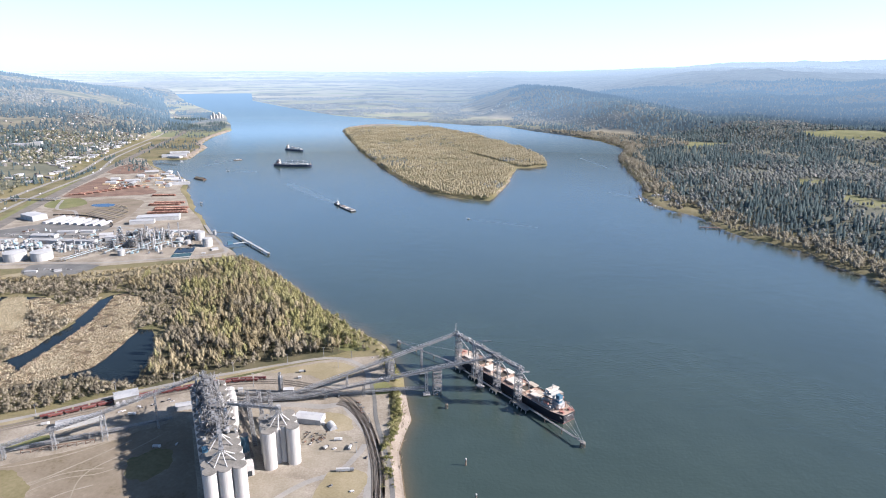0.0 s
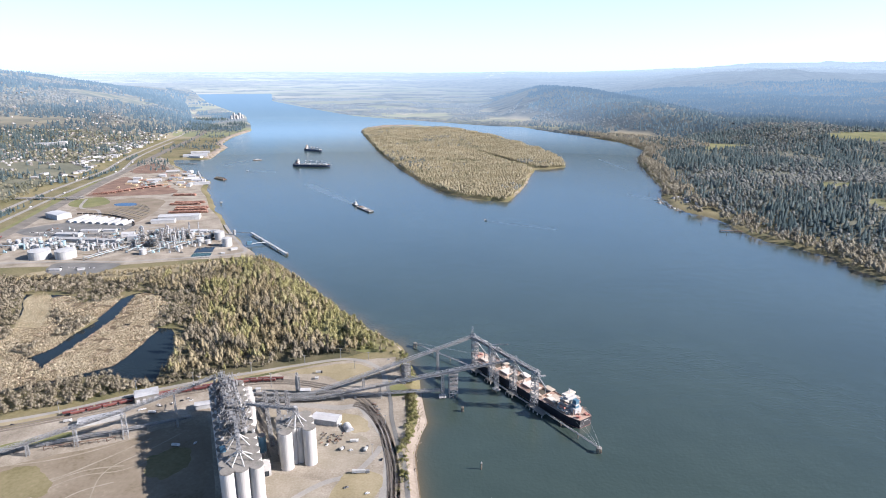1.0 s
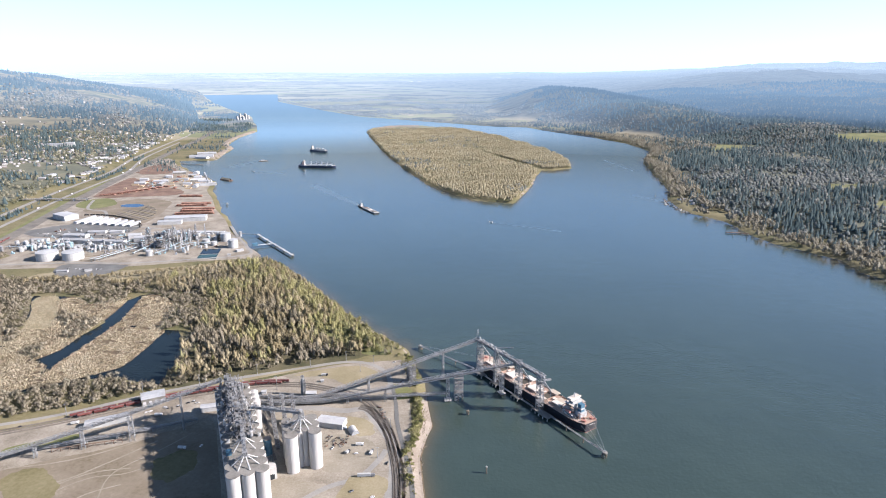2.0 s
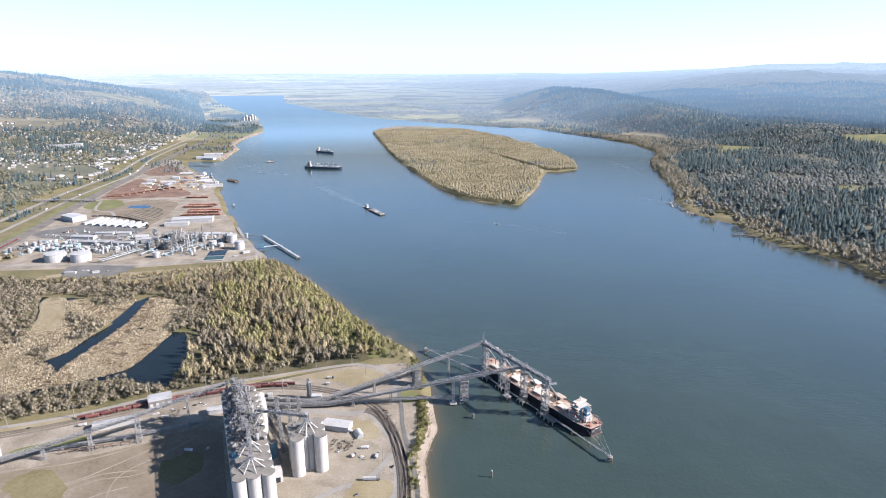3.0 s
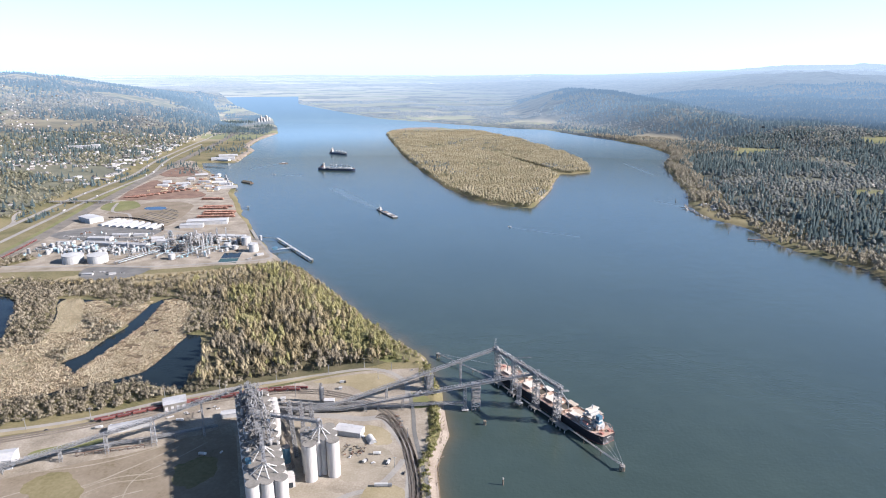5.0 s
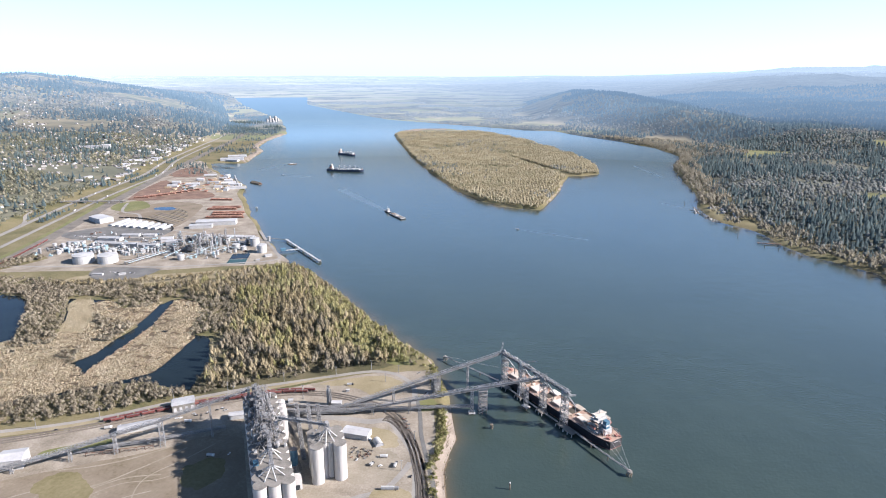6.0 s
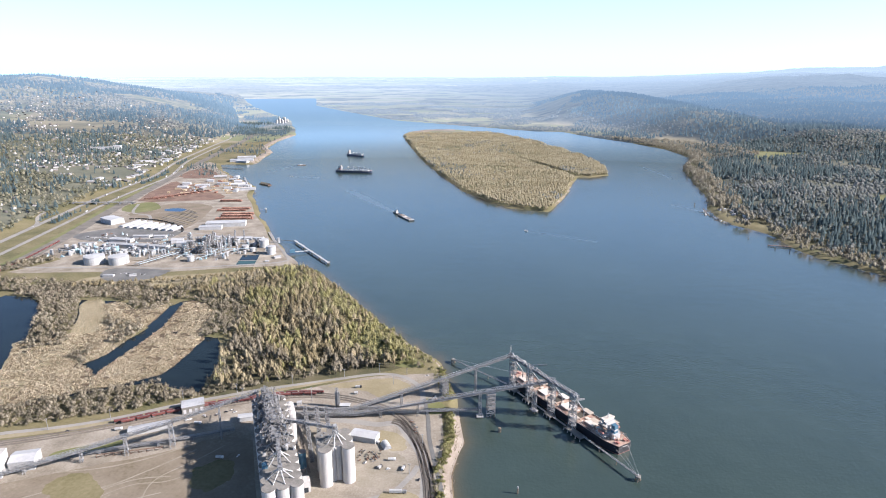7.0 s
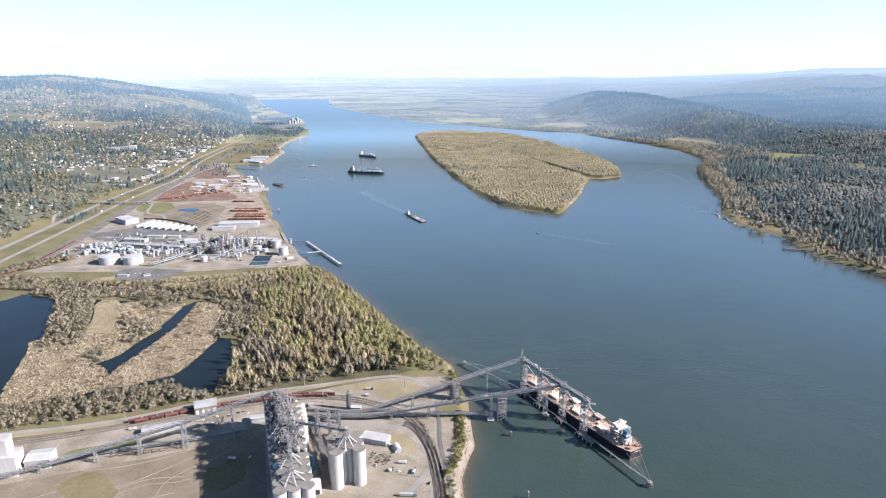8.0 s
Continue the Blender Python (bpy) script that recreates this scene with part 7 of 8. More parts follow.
rng = random.Random(77)
for k in range(190):
    if k < 150:
        x, y = rng.uniform(-1110, -560), rng.uniform(1345, 1570)
        if (x > -645 and y < 1425) or float(land(x, y)[0]) < 25:
            continue
    else:
        x, y = rng.uniform(-1240, -980), rng.uniform(2180, 2500)
        if float(land(x, y)[0]) < 25:
            continue
    g = thing("equipment_skid", (x, y, Z0), "small steel equipment skid in the plant yard", "equipment", "equipment skids")
    m = Mesh().box((x, y, Z0), (rng.uniform(3, 9), rng.uniform(2, 4), rng.uniform(1.5, 4)), rng.choice((12, 102, 30)))
    m.cyl((x + rng.uniform(-2, 2), y + rng.uniform(-2, 2), Z0), rng.uniform(0.6, 1.4), rng.uniform(3, 7), 10)
    part("body", m, M[rng.choice(("white", "steel", "dark_steel", "rust", "pale_blue", "grey_wall", "white"))], g)
for k in range(34):
    x, y = rng.choice(((-870 + 2.9 * k, 1243), (-1000 + 3.2 * k, 1520), (-1140 + 3 * k, 1530)))
    vehicle(x + rng.uniform(-0.4, 0.4), y + rng.uniform(-0.5, 0.5), 96, "car", Z0, 0.12)

# ---- the east shore ----
for k, (x, y, rz) in enumerate(((700, 2080, 20), (722, 2050, 60), (745, 2085, 10), (715, 2010, 40), (735, 1975, 80), (752, 2030, 30), (728, 1938, 45), (768, 2010, 10))):
    z = float(height(np.array([float(x)]), np.array([float(y)]))[0])
    shed("boat_shed", "white roofed marina shed among trees", x, y, rng.uniform(14, 30), rng.uniform(9, 13), 4.5, 6.5, rz, "white", z=z, category="shed", group="marina sheds")
mar = thing("marina_float", (660, 2040, 0), "timber marina floats along the bank", "marina")
for a, b in (((652, 2120), (640, 2010)), ((645, 2060), (625, 2065)), ((642, 2030), (622, 2034)), ((640, 2010), (672, 1890)), ((655, 1950), (638, 1944)), ((664, 1915), (648, 1908))):
    part("float", Mesh().beam((*a, 0.4), (*b, 0.4), 3, 0.8), M["timber"], mar)
for k in range(16):
    t = k / 15
    launch(634 + 24 * t + rng.uniform(-6, 6), 2070 - 170 * t, rng.uniform(0, 360), rng.uniform(8, 13), 3.2, "small white boat moored at the marina")["group"] = "moored boats"
for x, y, l, rz in ((712, 1653, 58, 170), (700, 2225, 26, 170)):
    g = thing("old_pier", (x, y, 0), "old low timber pier", "pier")
    part("deck", Mesh().box((x, y, 2.2), (l, 6, 1), rz), M["rust"], g)
    for k in range(5):
        part("pile", Mesh().cyl((x - l * 0.45 + l * 0.22 * k, y + 2, -6), 0.6, 8.4, 8), M["timber"], g)
for x, y in ((660, 1730), (715, 1600), (735, 1580), (690, 1625), (640, 2180), (632, 2150)):
    g = thing("old_pile", (x, y, 0), "single broken timber pile in the river", "pile", "old piles")
    part("pile", Mesh().tube((x, y, -6), (x + 0.4, y, 6), 1.1, 0.8, 8), M["timber"], g)
for k in range(46):
    x, y = rng.uniform(900, 2800), rng.uniform(1500, 4200)
    d_ = float(land(x, y)[0])
    if d_ < 120 or math.degrees(math.atan2(x, y)) > 42:
        continue
    z = float(height(np.array([x]), np.array([y]))[0])
    p_ = warp((x, y, z))
    s = float(np.hypot(*p_[:2]) / math.hypot(x, y))
    c = copy_thing(protos[k % 6], Matrix.LocRotScale(Vector(p_), Euler((0, 0, rng.uniform(0, 3))), Vector((s, s, s)) * 1.2))
    c["group"] = "farmhouses"
    c["label"] = "lone pale house between wooded slopes"

# ---- vegetation ----
LEAF = {
    "cottonwood": material("budding_cottonwood", ((0.245, 0.205, 0.122), (0.33, 0.282, 0.175), (0.42, 0.362, 0.24)), 0.9, 0.015, 0.3, 0, island=0.06, spec=0.1, tone=0.4),
    "green": material("fresh_spring_leaves", ((0.25, 0.24, 0.105), (0.335, 0.315, 0.15), (0.41, 0.385, 0.21)), 0.9, 0.015, 0.3, 0, island=0.06, spec=0.1, tone=0.4),
    "willow": material("bare_willow_twigs", ((0.18, 0.16, 0.115), (0.268, 0.235, 0.175), (0.345, 0.308, 0.232)), 0.9, 0.015, 0.3, 0, island=0.06, spec=0.1, tone=0.4),
    "island": material("island_cottonwood", ((0.27, 0.235, 0.145), (0.345, 0.305, 0.2), (0.42, 0.38, 0.26)), 0.9, 0.01, 0.08, 0, island=0.1, spec=0.1, tone=0.25),
    # blue-grey lightening paints the distance's haze into these trees' base colour
    "mixed": material("haze_tinted_broadleaf", ((0.13, 0.147, 0.143), (0.19, 0.207, 0.198), (0.258, 0.268, 0.246)), 0.9, 0.006, 0.08, 0, island=0.05, spec=0.1, tone=0.5),
    "town_tree": material("budding_garden_tree", ((0.135, 0.14, 0.095), (0.205, 0.205, 0.145), (0.285, 0.27, 0.2)), 0.9, 0.006, 0.08, 0, island=0.05, spec=0.1, tone=0.55),
    # fir green lightened and shifted to blue to imitate haze
    "fir": material("haze_tinted_fir", ((0.066, 0.1, 0.108), (0.095, 0.135, 0.142), (0.135, 0.176, 0.175)), 0.9, 0.02, 0.1, 0, island=0.12, spec=0.1, tone=0.4),
    # tan made a little cooler, a slight haze tint in the base colour
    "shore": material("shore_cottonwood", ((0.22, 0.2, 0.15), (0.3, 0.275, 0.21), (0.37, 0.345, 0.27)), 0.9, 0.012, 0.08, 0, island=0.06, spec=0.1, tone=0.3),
    "shrub": material("bank_shrub", ((0.15, 0.155, 0.06), (0.24, 0.24, 0.1), (0.34, 0.32, 0.17)), 0.9, 0.06, 0.4, 0, island=0.12, spec=0.1, tone=0.4),
    "reed": material("dry_reed", ((0.48, 0.4, 0.28), (0.68, 0.585, 0.42), (0.82, 0.735, 0.56)), 0.95, 0.03, 0.3, 0, island=0.3, spec=0.1, tone=0.4),
    "far_broadleaf": material("far_broadleaf", ((0.085, 0.078, 0.058), (0.12, 0.11, 0.084), (0.165, 0.15, 0.115)), 0.95, 0.004, 0.05, 0, spec=0.0, tone=0.5),
    "far_fir": material("far_fir", ((0.03, 0.045, 0.048), (0.045, 0.064, 0.066), (0.065, 0.085, 0.085)), 0.95, 0.004, 0.05, 0, spec=0.0, tone=0.5),
    "trunk": material("grey_bark", ((0.12, 0.1, 0.08), (0.2, 0.175, 0.145), (0.28, 0.25, 0.21)), 0.9, 0.2, 1.0, 0.2, spec=0.1),
}
for name in LEAF:
    n, ln = LEAF[name].node_tree.nodes, LEAF[name].node_tree.links
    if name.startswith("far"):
        # woods of the backdrop emit a blue glow that stands in for haze
        haze_glow = n.new("ShaderNodeAttribute")
        haze_glow.attribute_name = "haze_glow"
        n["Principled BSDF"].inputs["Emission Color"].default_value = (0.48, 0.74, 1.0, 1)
        ln.new(haze_glow.outputs["Fac"], n["Principled BSDF"].inputs["Emission Strength"])
    elif name != "trunk":
        thin, both = n.new("ShaderNodeBsdfTranslucent"), n.new("ShaderNodeMixShader")
        ln.new(n["Principled BSDF"].inputs["Base Color"].links[0].from_socket, thin.inputs["Color"])
        both.inputs[0].default_value = 0.25
        ln.new(n["Principled BSDF"].outputs[0], both.inputs[1])
        ln.new(thin.outputs[0], both.inputs[2])
        ln.new(both.outputs[0], n["Material Output"].inputs["Surface"])
NR = np.random.RandomState(7)


def crown(n, h, w, size, low=0.25, lobes=6, up=1.3, round_=0.9):
    """Loose leaf clumps (three-sided) inside a few overlapping lobes; unit places in metres."""
    c = []
    for _ in range(lobes):
        t = NR.uniform(low + 0.1, 0.9)
        c.append((NR.normal(0, w * 0.2), NR.normal(0, w * 0.2), h * t, w * NR.uniform(0.28, 0.45) * (1.15 - 0.55 * t), h * NR.uniform(0.12, 0.2)))
    c.append((0, 0, h * 0.86, w * 0.24, h * 0.14))
    c = np.array(c)
    k = NR.randint(0, len(c), n)
    d = NR.normal(size=(n, 3))
    d /= np.linalg.norm(d, axis=1)[:, None]
    r = NR.uniform(0.68, 1.0, n)[:, None]
    p = c[k, :3] + d * r * np.stack([c[k, 3], c[k, 3], c[k, 4]], -1)
    p[:, 2] = np.clip(p[:, 2], h * low, h)
    a = NR.normal(size=(n, 3, 3))
    a -= a.mean(1, keepdims=True)
    a /= np.linalg.norm(a, axis=2, keepdims=True) + 1e-6
    a *= np.array([0.42, 0.42, up])
    v = (p[:, None] + a * size * NR.uniform(0.6, 1.25, (n, 1, 1))).reshape(-1, 3)
    out = d * round_ + np.array([0, 0, 1.45 - round_]) + NR.normal(0, 0.25, (n, 3))
    out /= np.linalg.norm(out, axis=1)[:, None]
    return v, np.arange(3 * n).reshape(-1, 3), np.repeat(out, 3, 0)


def full_crown(n, h, w, size, low=0.05):
    """A lumpy closed heart with loose clumps round it, for trees seen from far."""
    bm = bmesh.new()
    bmesh.ops.create_icosphere(bm, subdivisions=1, radius=1)
    d = np.array([q.co[:] for q in bm.verts])
    f = np.array([[q.index for q in t.verts] for t in bm.faces])
    bm.free()
    p = d * NR.uniform(0.65, 0.95, (len(d), 1)) * np.array([w * 0.36, w * 0.36, h * 0.38]) + np.array([0, 0, h * 0.5])
    out = d * 0.7 + np.array([0, 0, 0.7])
    v, f2, n2 = crown(n, h, w, size, low, 6, 1.0, 0.5)
    return np.concatenate([p, v]), np.concatenate([f, f2 + len(p)]), np.concatenate([out / np.linalg.norm(out, axis=1)[:, None], n2])


def plume(h, w, lobes, n, size, low=0.12):
    """A cottonwood's or willow's crown: a few tall soft masses round the stem, with fine twigs standing off them."""
    bm = bmesh.new()
    bmesh.ops.create_icosphere(bm, subdivisions=1, radius=1)
    d = np.array([q.co[:] for q in bm.verts])
    f = np.array([[q.index for q in t.verts] for t in bm.faces])
    bm.free()
    vs, fs, ns, c = [], [], [], []
    span = 1 - low
    for i in range(lobes):
        a, off = 2.1 * i + NR.uniform(-0.5, 0.5), (0 if i == 0 else w * NR.uniform(0.16, 0.3))
        hz = h * span * (NR.uniform(0.4, 0.47) if i == 0 else NR.uniform(0.24, 0.36))
        z = h - hz * 1.06 if i == 0 else h * (low + span * NR.uniform(0.3, 0.5))
        c.append((off * math.cos(a), off * math.sin(a), z, w * (0.3 if i == 0 else NR.uniform(0.2, 0.28)), hz))
    for k, (x, y, z, r, hz) in enumerate(c):
        bulge = NR.uniform(0.34, 0.6, len(d))
        p = d * bulge[:, None] * np.array([r, r, hz]) + np.array([x, y, z])
        vs.append(p)
        fs.append(f + k * len(d))
        ns.append(d * 0.62 + np.array([0, 0, 0.62]))
    c = np.array(c)
    k = NR.randint(0, len(c), n)
    k[: n // 4] = 0
    o = NR.normal(size=(n, 3)) + np.array([0, 0, 0.25])
    o /= np.linalg.norm(o, axis=1)[:, None]
    p = c[k, :3] + o * NR.uniform(0.3, 1.15, (n, 1)) ** 0.6 * np.stack([c[k, 3], c[k, 3], c[k, 4]], -1)
    a = NR.normal(size=(n, 3, 3))
    a -= a.mean(1, keepdims=True)
    a /= np.linalg.norm(a, axis=2, keepdims=True) + 1e-6
    a *= np.array([0.36, 0.36, 1.4])
    vs.append((p[:, None] + a * size * NR.uniform(0.6, 1.3, (n, 1, 1))).reshape(-1, 3))
    fs.append(np.arange(3 * n).reshape(-1, 3) + lobes * len(d))
    ns.append(np.repeat(o * 0.62 + np.array([0, 0, 0.62]) + NR.normal(0, 0.1, (n, 3)), 3, 0))
    nr = np.concatenate(ns)
    return np.concatenate(vs), np.concatenate(fs), nr / np.linalg.norm(nr, axis=1)[:, None]


def trunk_mesh(h, r, limbs, spread):
    m = Mesh().tube((0, 0, -0.5), (0.02 * h, 0.01 * h, h * 0.75), r, r * 0.25, 6)
    for i in range(limbs):
        z = h * NR.uniform(0.22, 0.65)
        a = NR.uniform(0, 6.283)
        q = (spread * math.cos(a), spread * math.sin(a), z + h * NR.uniform(0.14, 0.3))
        m.tube((0, 0, z), q, r * 0.4, r * 0.08, 4)
    return m


def fir(h, w, tiers=4, sides=5):
    v, f = [], []
    for t in range(tiers):
        z0, z1 = h * (0.08 + 0.8 * t / tiers), h * min(1, 0.08 + 0.8 * (t + 1.75) / tiers)
        r = w * 0.5 * (1 - t / tiers) * NR.uniform(0.85, 1.1) + 0.3
        k = len(v)
        v.append((0, 0, z1))
        off = NR.uniform(0, 6)
        for i in range(sides):
            a = off + 2 * math.pi * i / sides
            q = r * NR.uniform(0.6, 1.2)
            v.append((q * math.cos(a), q * math.sin(a), z0 + NR.uniform(-0.05, 0.05) * h))
        f += [(k, k + 1 + i, k + 1 + (i + 1) % sides) for i in range(sides)]
    v = np.array(v)
    out = np.column_stack([v[:, :2] / (np.linalg.norm(v[:, :2], axis=1)[:, None] + 0.5) * 0.55, np.full(len(v), 0.8)])
    return v, np.array(f), out / np.linalg.norm(out, axis=1)[:, None]


def stems(h, r):
    m = Mesh().tube((0, 0, -0.5), (0, 0, h * 0.5), r, r * 0.4, 3)
    tri = []
    for q in m.f:
        for i in range(1, len(q) - 1):
            tri.append((q[0], q[i], q[i + 1]))
    return np.array(m.v), np.array(tri)


def scatter(protos_, xy, scale, z=None, squash=0.12):
    """Joins turned and scaled copies of the prototypes at the places into one triangle soup."""
    n_ = len(xy)
    z = height(xy[:, 0], xy[:, 1]) if z is None else z
    base = np.column_stack([xy, z])
    out_v, out_f, out_n, out_t, k = [], [], [], [], 0
    which = NR.randint(0, len(protos_), n_)
    ang = NR.uniform(0, 6.283, n_)
    for j, (v, f, *turned) in enumerate(protos_):
        idx = np.where(which == j)[0]
        if not len(idx):
            continue
        c, s = np.cos(ang[idx]), np.sin(ang[idx])
        sc = scale[idx][:, None]
        wide = sc * NR.uniform(1 - squash, 1 + squash, (len(idx), 1))
        x = (v[None, :, 0] * c[:, None] - v[None, :, 1] * s[:, None]) * wide + base[idx, 0][:, None]
        y = (v[None, :, 0] * s[:, None] + v[None, :, 1] * c[:, None]) * wide + base[idx, 1][:, None]
        zz_ = v[None, :, 2] * sc + base[idx, 2][:, None]
        p = warp(np.stack([x, y, zz_], -1))
        m = len(v)
        for nr in turned:
            out_n.append(np.stack([nr[None, :, 0] * c[:, None] - nr[None, :, 1] * s[:, None], nr[None, :, 0] * s[:, None] + nr[None, :, 1] * c[:, None], np.repeat(nr[None, :, 2], len(idx), 0)], -1).reshape(-1, 3))
        out_t.append(np.repeat(NR.rand(len(idx)), m))
        out_v.append(p.reshape(-1, 3))
        out_f.append((f[None] + (np.arange(len(idx)) * m)[:, None, None] + k).reshape(-1, 3))
        k += len(idx) * m
    return np.concatenate(out_v), np.concatenate(out_f), (np.concatenate(out_n) if out_n else None), np.concatenate(out_t)


def fill(poly, spacing, jitter=0.9):
    """Jittered grid places inside a plan polygon."""
    p = np.array(poly, float)
    x0, y0, x1, y1 = p[:, 0].min(), p[:, 1].min(), p[:, 0].max(), p[:, 1].max()
    gx, gy = np.meshgrid(np.arange(x0, x1, spacing), np.arange(y0, y1, spacing))
    g = np.stack([gx.ravel(), gy.ravel()], -1) + NR.uniform(-0.5, 0.5, (gx.size, 2)) * spacing * jitter * 1.6
    return g[inside(g[:, 0], g[:, 1], poly)]


# single trees near the terminal, each a thing of its own
def tree(kind, label, h, w, leaf, n_leaf, size, low=0.25, limbs=9):
    g = thing("tree", (0, 0, 0), label, "tree", kind)
    part("trunk", trunk_mesh(h, 0.016 * h, limbs, w * 0.33), LEAF["trunk"], g)
    v, f, nr = plume(h, w, 6, n_leaf, size, low)
    soup("crown", v, f, LEAF[leaf], g, nr, np.full(len(v), NR.rand()))
    return g


COTTON = [tree("riverside cottonwoods", "tall cottonwood with pale budding twigs", NR.uniform(32, 38), NR.uniform(14, 17), "cottonwood", 760, 0.62, 0.12) for _ in range(4)]
GREENS = [tree("riverside cottonwoods", "tall cottonwood in fresh yellow-green leaf", NR.uniform(30, 36), NR.uniform(14, 17), "green", 760, 0.62, 0.1) for _ in range(2)]
WILLOW = [tree("roadside willows", "grey-brown bare willow beside the road", NR.uniform(14, 18), NR.uniform(11, 14), "willow", 560, 0.5, 0.04, 12) for _ in range(3)]
SHRUBS = [tree("bank shrubs", "low green shrub on the river bank", NR.uniform(5, 7), NR.uniform(8, 10), "shrub", 260, 0.55, 0.02, 5) for _ in range(2)]
used = set()


def plant(ob, x, y, s):
    z = float(height(np.array([x]), np.array([y]))[0])
    m = Matrix.LocRotScale(Vector((x, y, z)), Euler((0, 0, NR.uniform(0, 6.28))), Vector((s, s, s * NR.uniform(0.9, 1.12))))
    if ob not in used:
        used.add(ob)
        ob.matrix_basis = m
    else:
        copy_thing(ob, m)


WOOD = [(-465, 1335), (-408, 1275), (-352, 1205), (-308, 1152), (-266, 1092), (-228, 1036), (-190, 990), (-158, 938), (-130, 905), (-165, 850), (-195, 845), (-250, 818), (-330, 785), (-420, 748), (-422, 800), (-432, 850), (-462, 945), (-475, 1060), (-520, 1100), (-590, 1112), (-640, 1135), (-720, 1140), (-640, 1200), (-560, 1250)]
CLEAR = [(-560, 1065), (-520, 1085), (-490, 1060), (-468, 1000), (-465, 960), (-500, 950), (-540, 1000)]
OPEN = [(-232, 965), (-196, 930), (-160, 880), (-178, 870), (-210, 905), (-250, 945)]
pts = fill(WOOD, 8.7)
gaps = fbm(pts[:, 0], pts[:, 1], 42, 3, 44) < -0.36
keep = (~inside(pts[:, 0], pts[:, 1], CLEAR) | (NR.rand(len(pts)) < 0.15)) & ~(inside(pts[:, 0], pts[:, 1], OPEN) & (NR.rand(len(pts)) < 0.8)) & ~(gaps & (NR.rand(len(pts)) < 0.7)) & (NR.rand(len(pts)) < 0.9)
pts = pts[keep]
order = np.argsort(pts[:, 1] + 0.25 * pts[:, 0])
near_, rest = pts[order[:120]], pts[order[120:]]
for x, y in near_:
    r = NR.rand()
    if r < 0.4:
        plant(WILLOW[NR.randint(3)], x, y, NR.uniform(0.7, 1.2))
    elif r < 0.55:
        plant(GREENS[NR.randint(2)], x, y, NR.uniform(0.5, 0.9))
    else:
        plant(COTTON[NR.randint(4)], x, y, NR.uniform(0.55, 1.0))
edge = land(rest[:, 0], rest[:, 1])[0]
tall_ = (0.92 + 0.22 * fbm(rest[:, 0], rest[:, 1], 70, 2, 41)) * NR.uniform(0.62, 1.1, len(rest)) * (0.6 + 0.4 * step(8, 60, edge)) * (1 - 0.28 * step(-380, -520, rest[:, 0]))
tone = fbm(rest[:, 0], rest[:, 1], 60, 2, 40) + NR.normal(0, 0.2, len(rest)) + 0.42 * (1 - step(20, 170, edge)) - 0.25 * step(120, 300, edge)
for name, leaf, sel, label in (("river_wood", "cottonwood", (tone < 0.27) & (tone > -0.28), "dense wood of tall cottonwoods in pale bud"), ("leafing_wood", "green", tone >= 0.27, "cottonwoods in fresh yellow-green leaf"), ("bare_wood", "willow", tone <= -0.28, "grey-brown bare trees of the river wood")):
    q = rest[sel]
    v, f, nr, tn = scatter([plume(32, 16, 6, 470, 0.7, 0.08) for _ in range(6)], q, tall_[sel], None, 0.25)
    tagged(soup(name, v, f, LEAF[leaf], None, nr, tn), label, "wood", kind="stuff")
v, f, nr, tn = scatter([stems(34, 0.45)], rest, tall_)
tagged(soup("wood_stems", v, f, LEAF["trunk"], None, nr, tn), "grey stems of the river wood", "stems", kind="stuff")

# roadside thicket between the marsh and the sidings
THICKET = [(-900, 560), (-760, 640), (-690, 672), (-600, 720), (-545, 752), (-500, 775), (-455, 752), (-425, 748), (-400, 762), (-340, 790), (-344, 777), (-400, 746), (-446, 722), (-512, 684), (-640, 630), (-800, 556)]
pts = fill(THICKET, 7.4)
NR.shuffle(pts)
for x, y in pts[:55]:
    r = NR.rand()
    plant(GREENS[NR.randint(2)] if r < 0.08 else WILLOW[NR.randint(3)], x, y, NR.uniform(0.35, 0.55) if r < 0.08 else NR.uniform(0.6, 1.1))
v, f, nr, tn = scatter([plume(13, 15, 4, 260, 0.66, 0.0) for _ in range(5)], pts[55:], NR.uniform(0.5, 1.05, max(len(pts) - 55, 0)))
tagged(soup("thicket", v, f, LEAF["willow"], None, nr, tn), "grey-brown willow thicket beside the road", "thicket", kind="stuff")
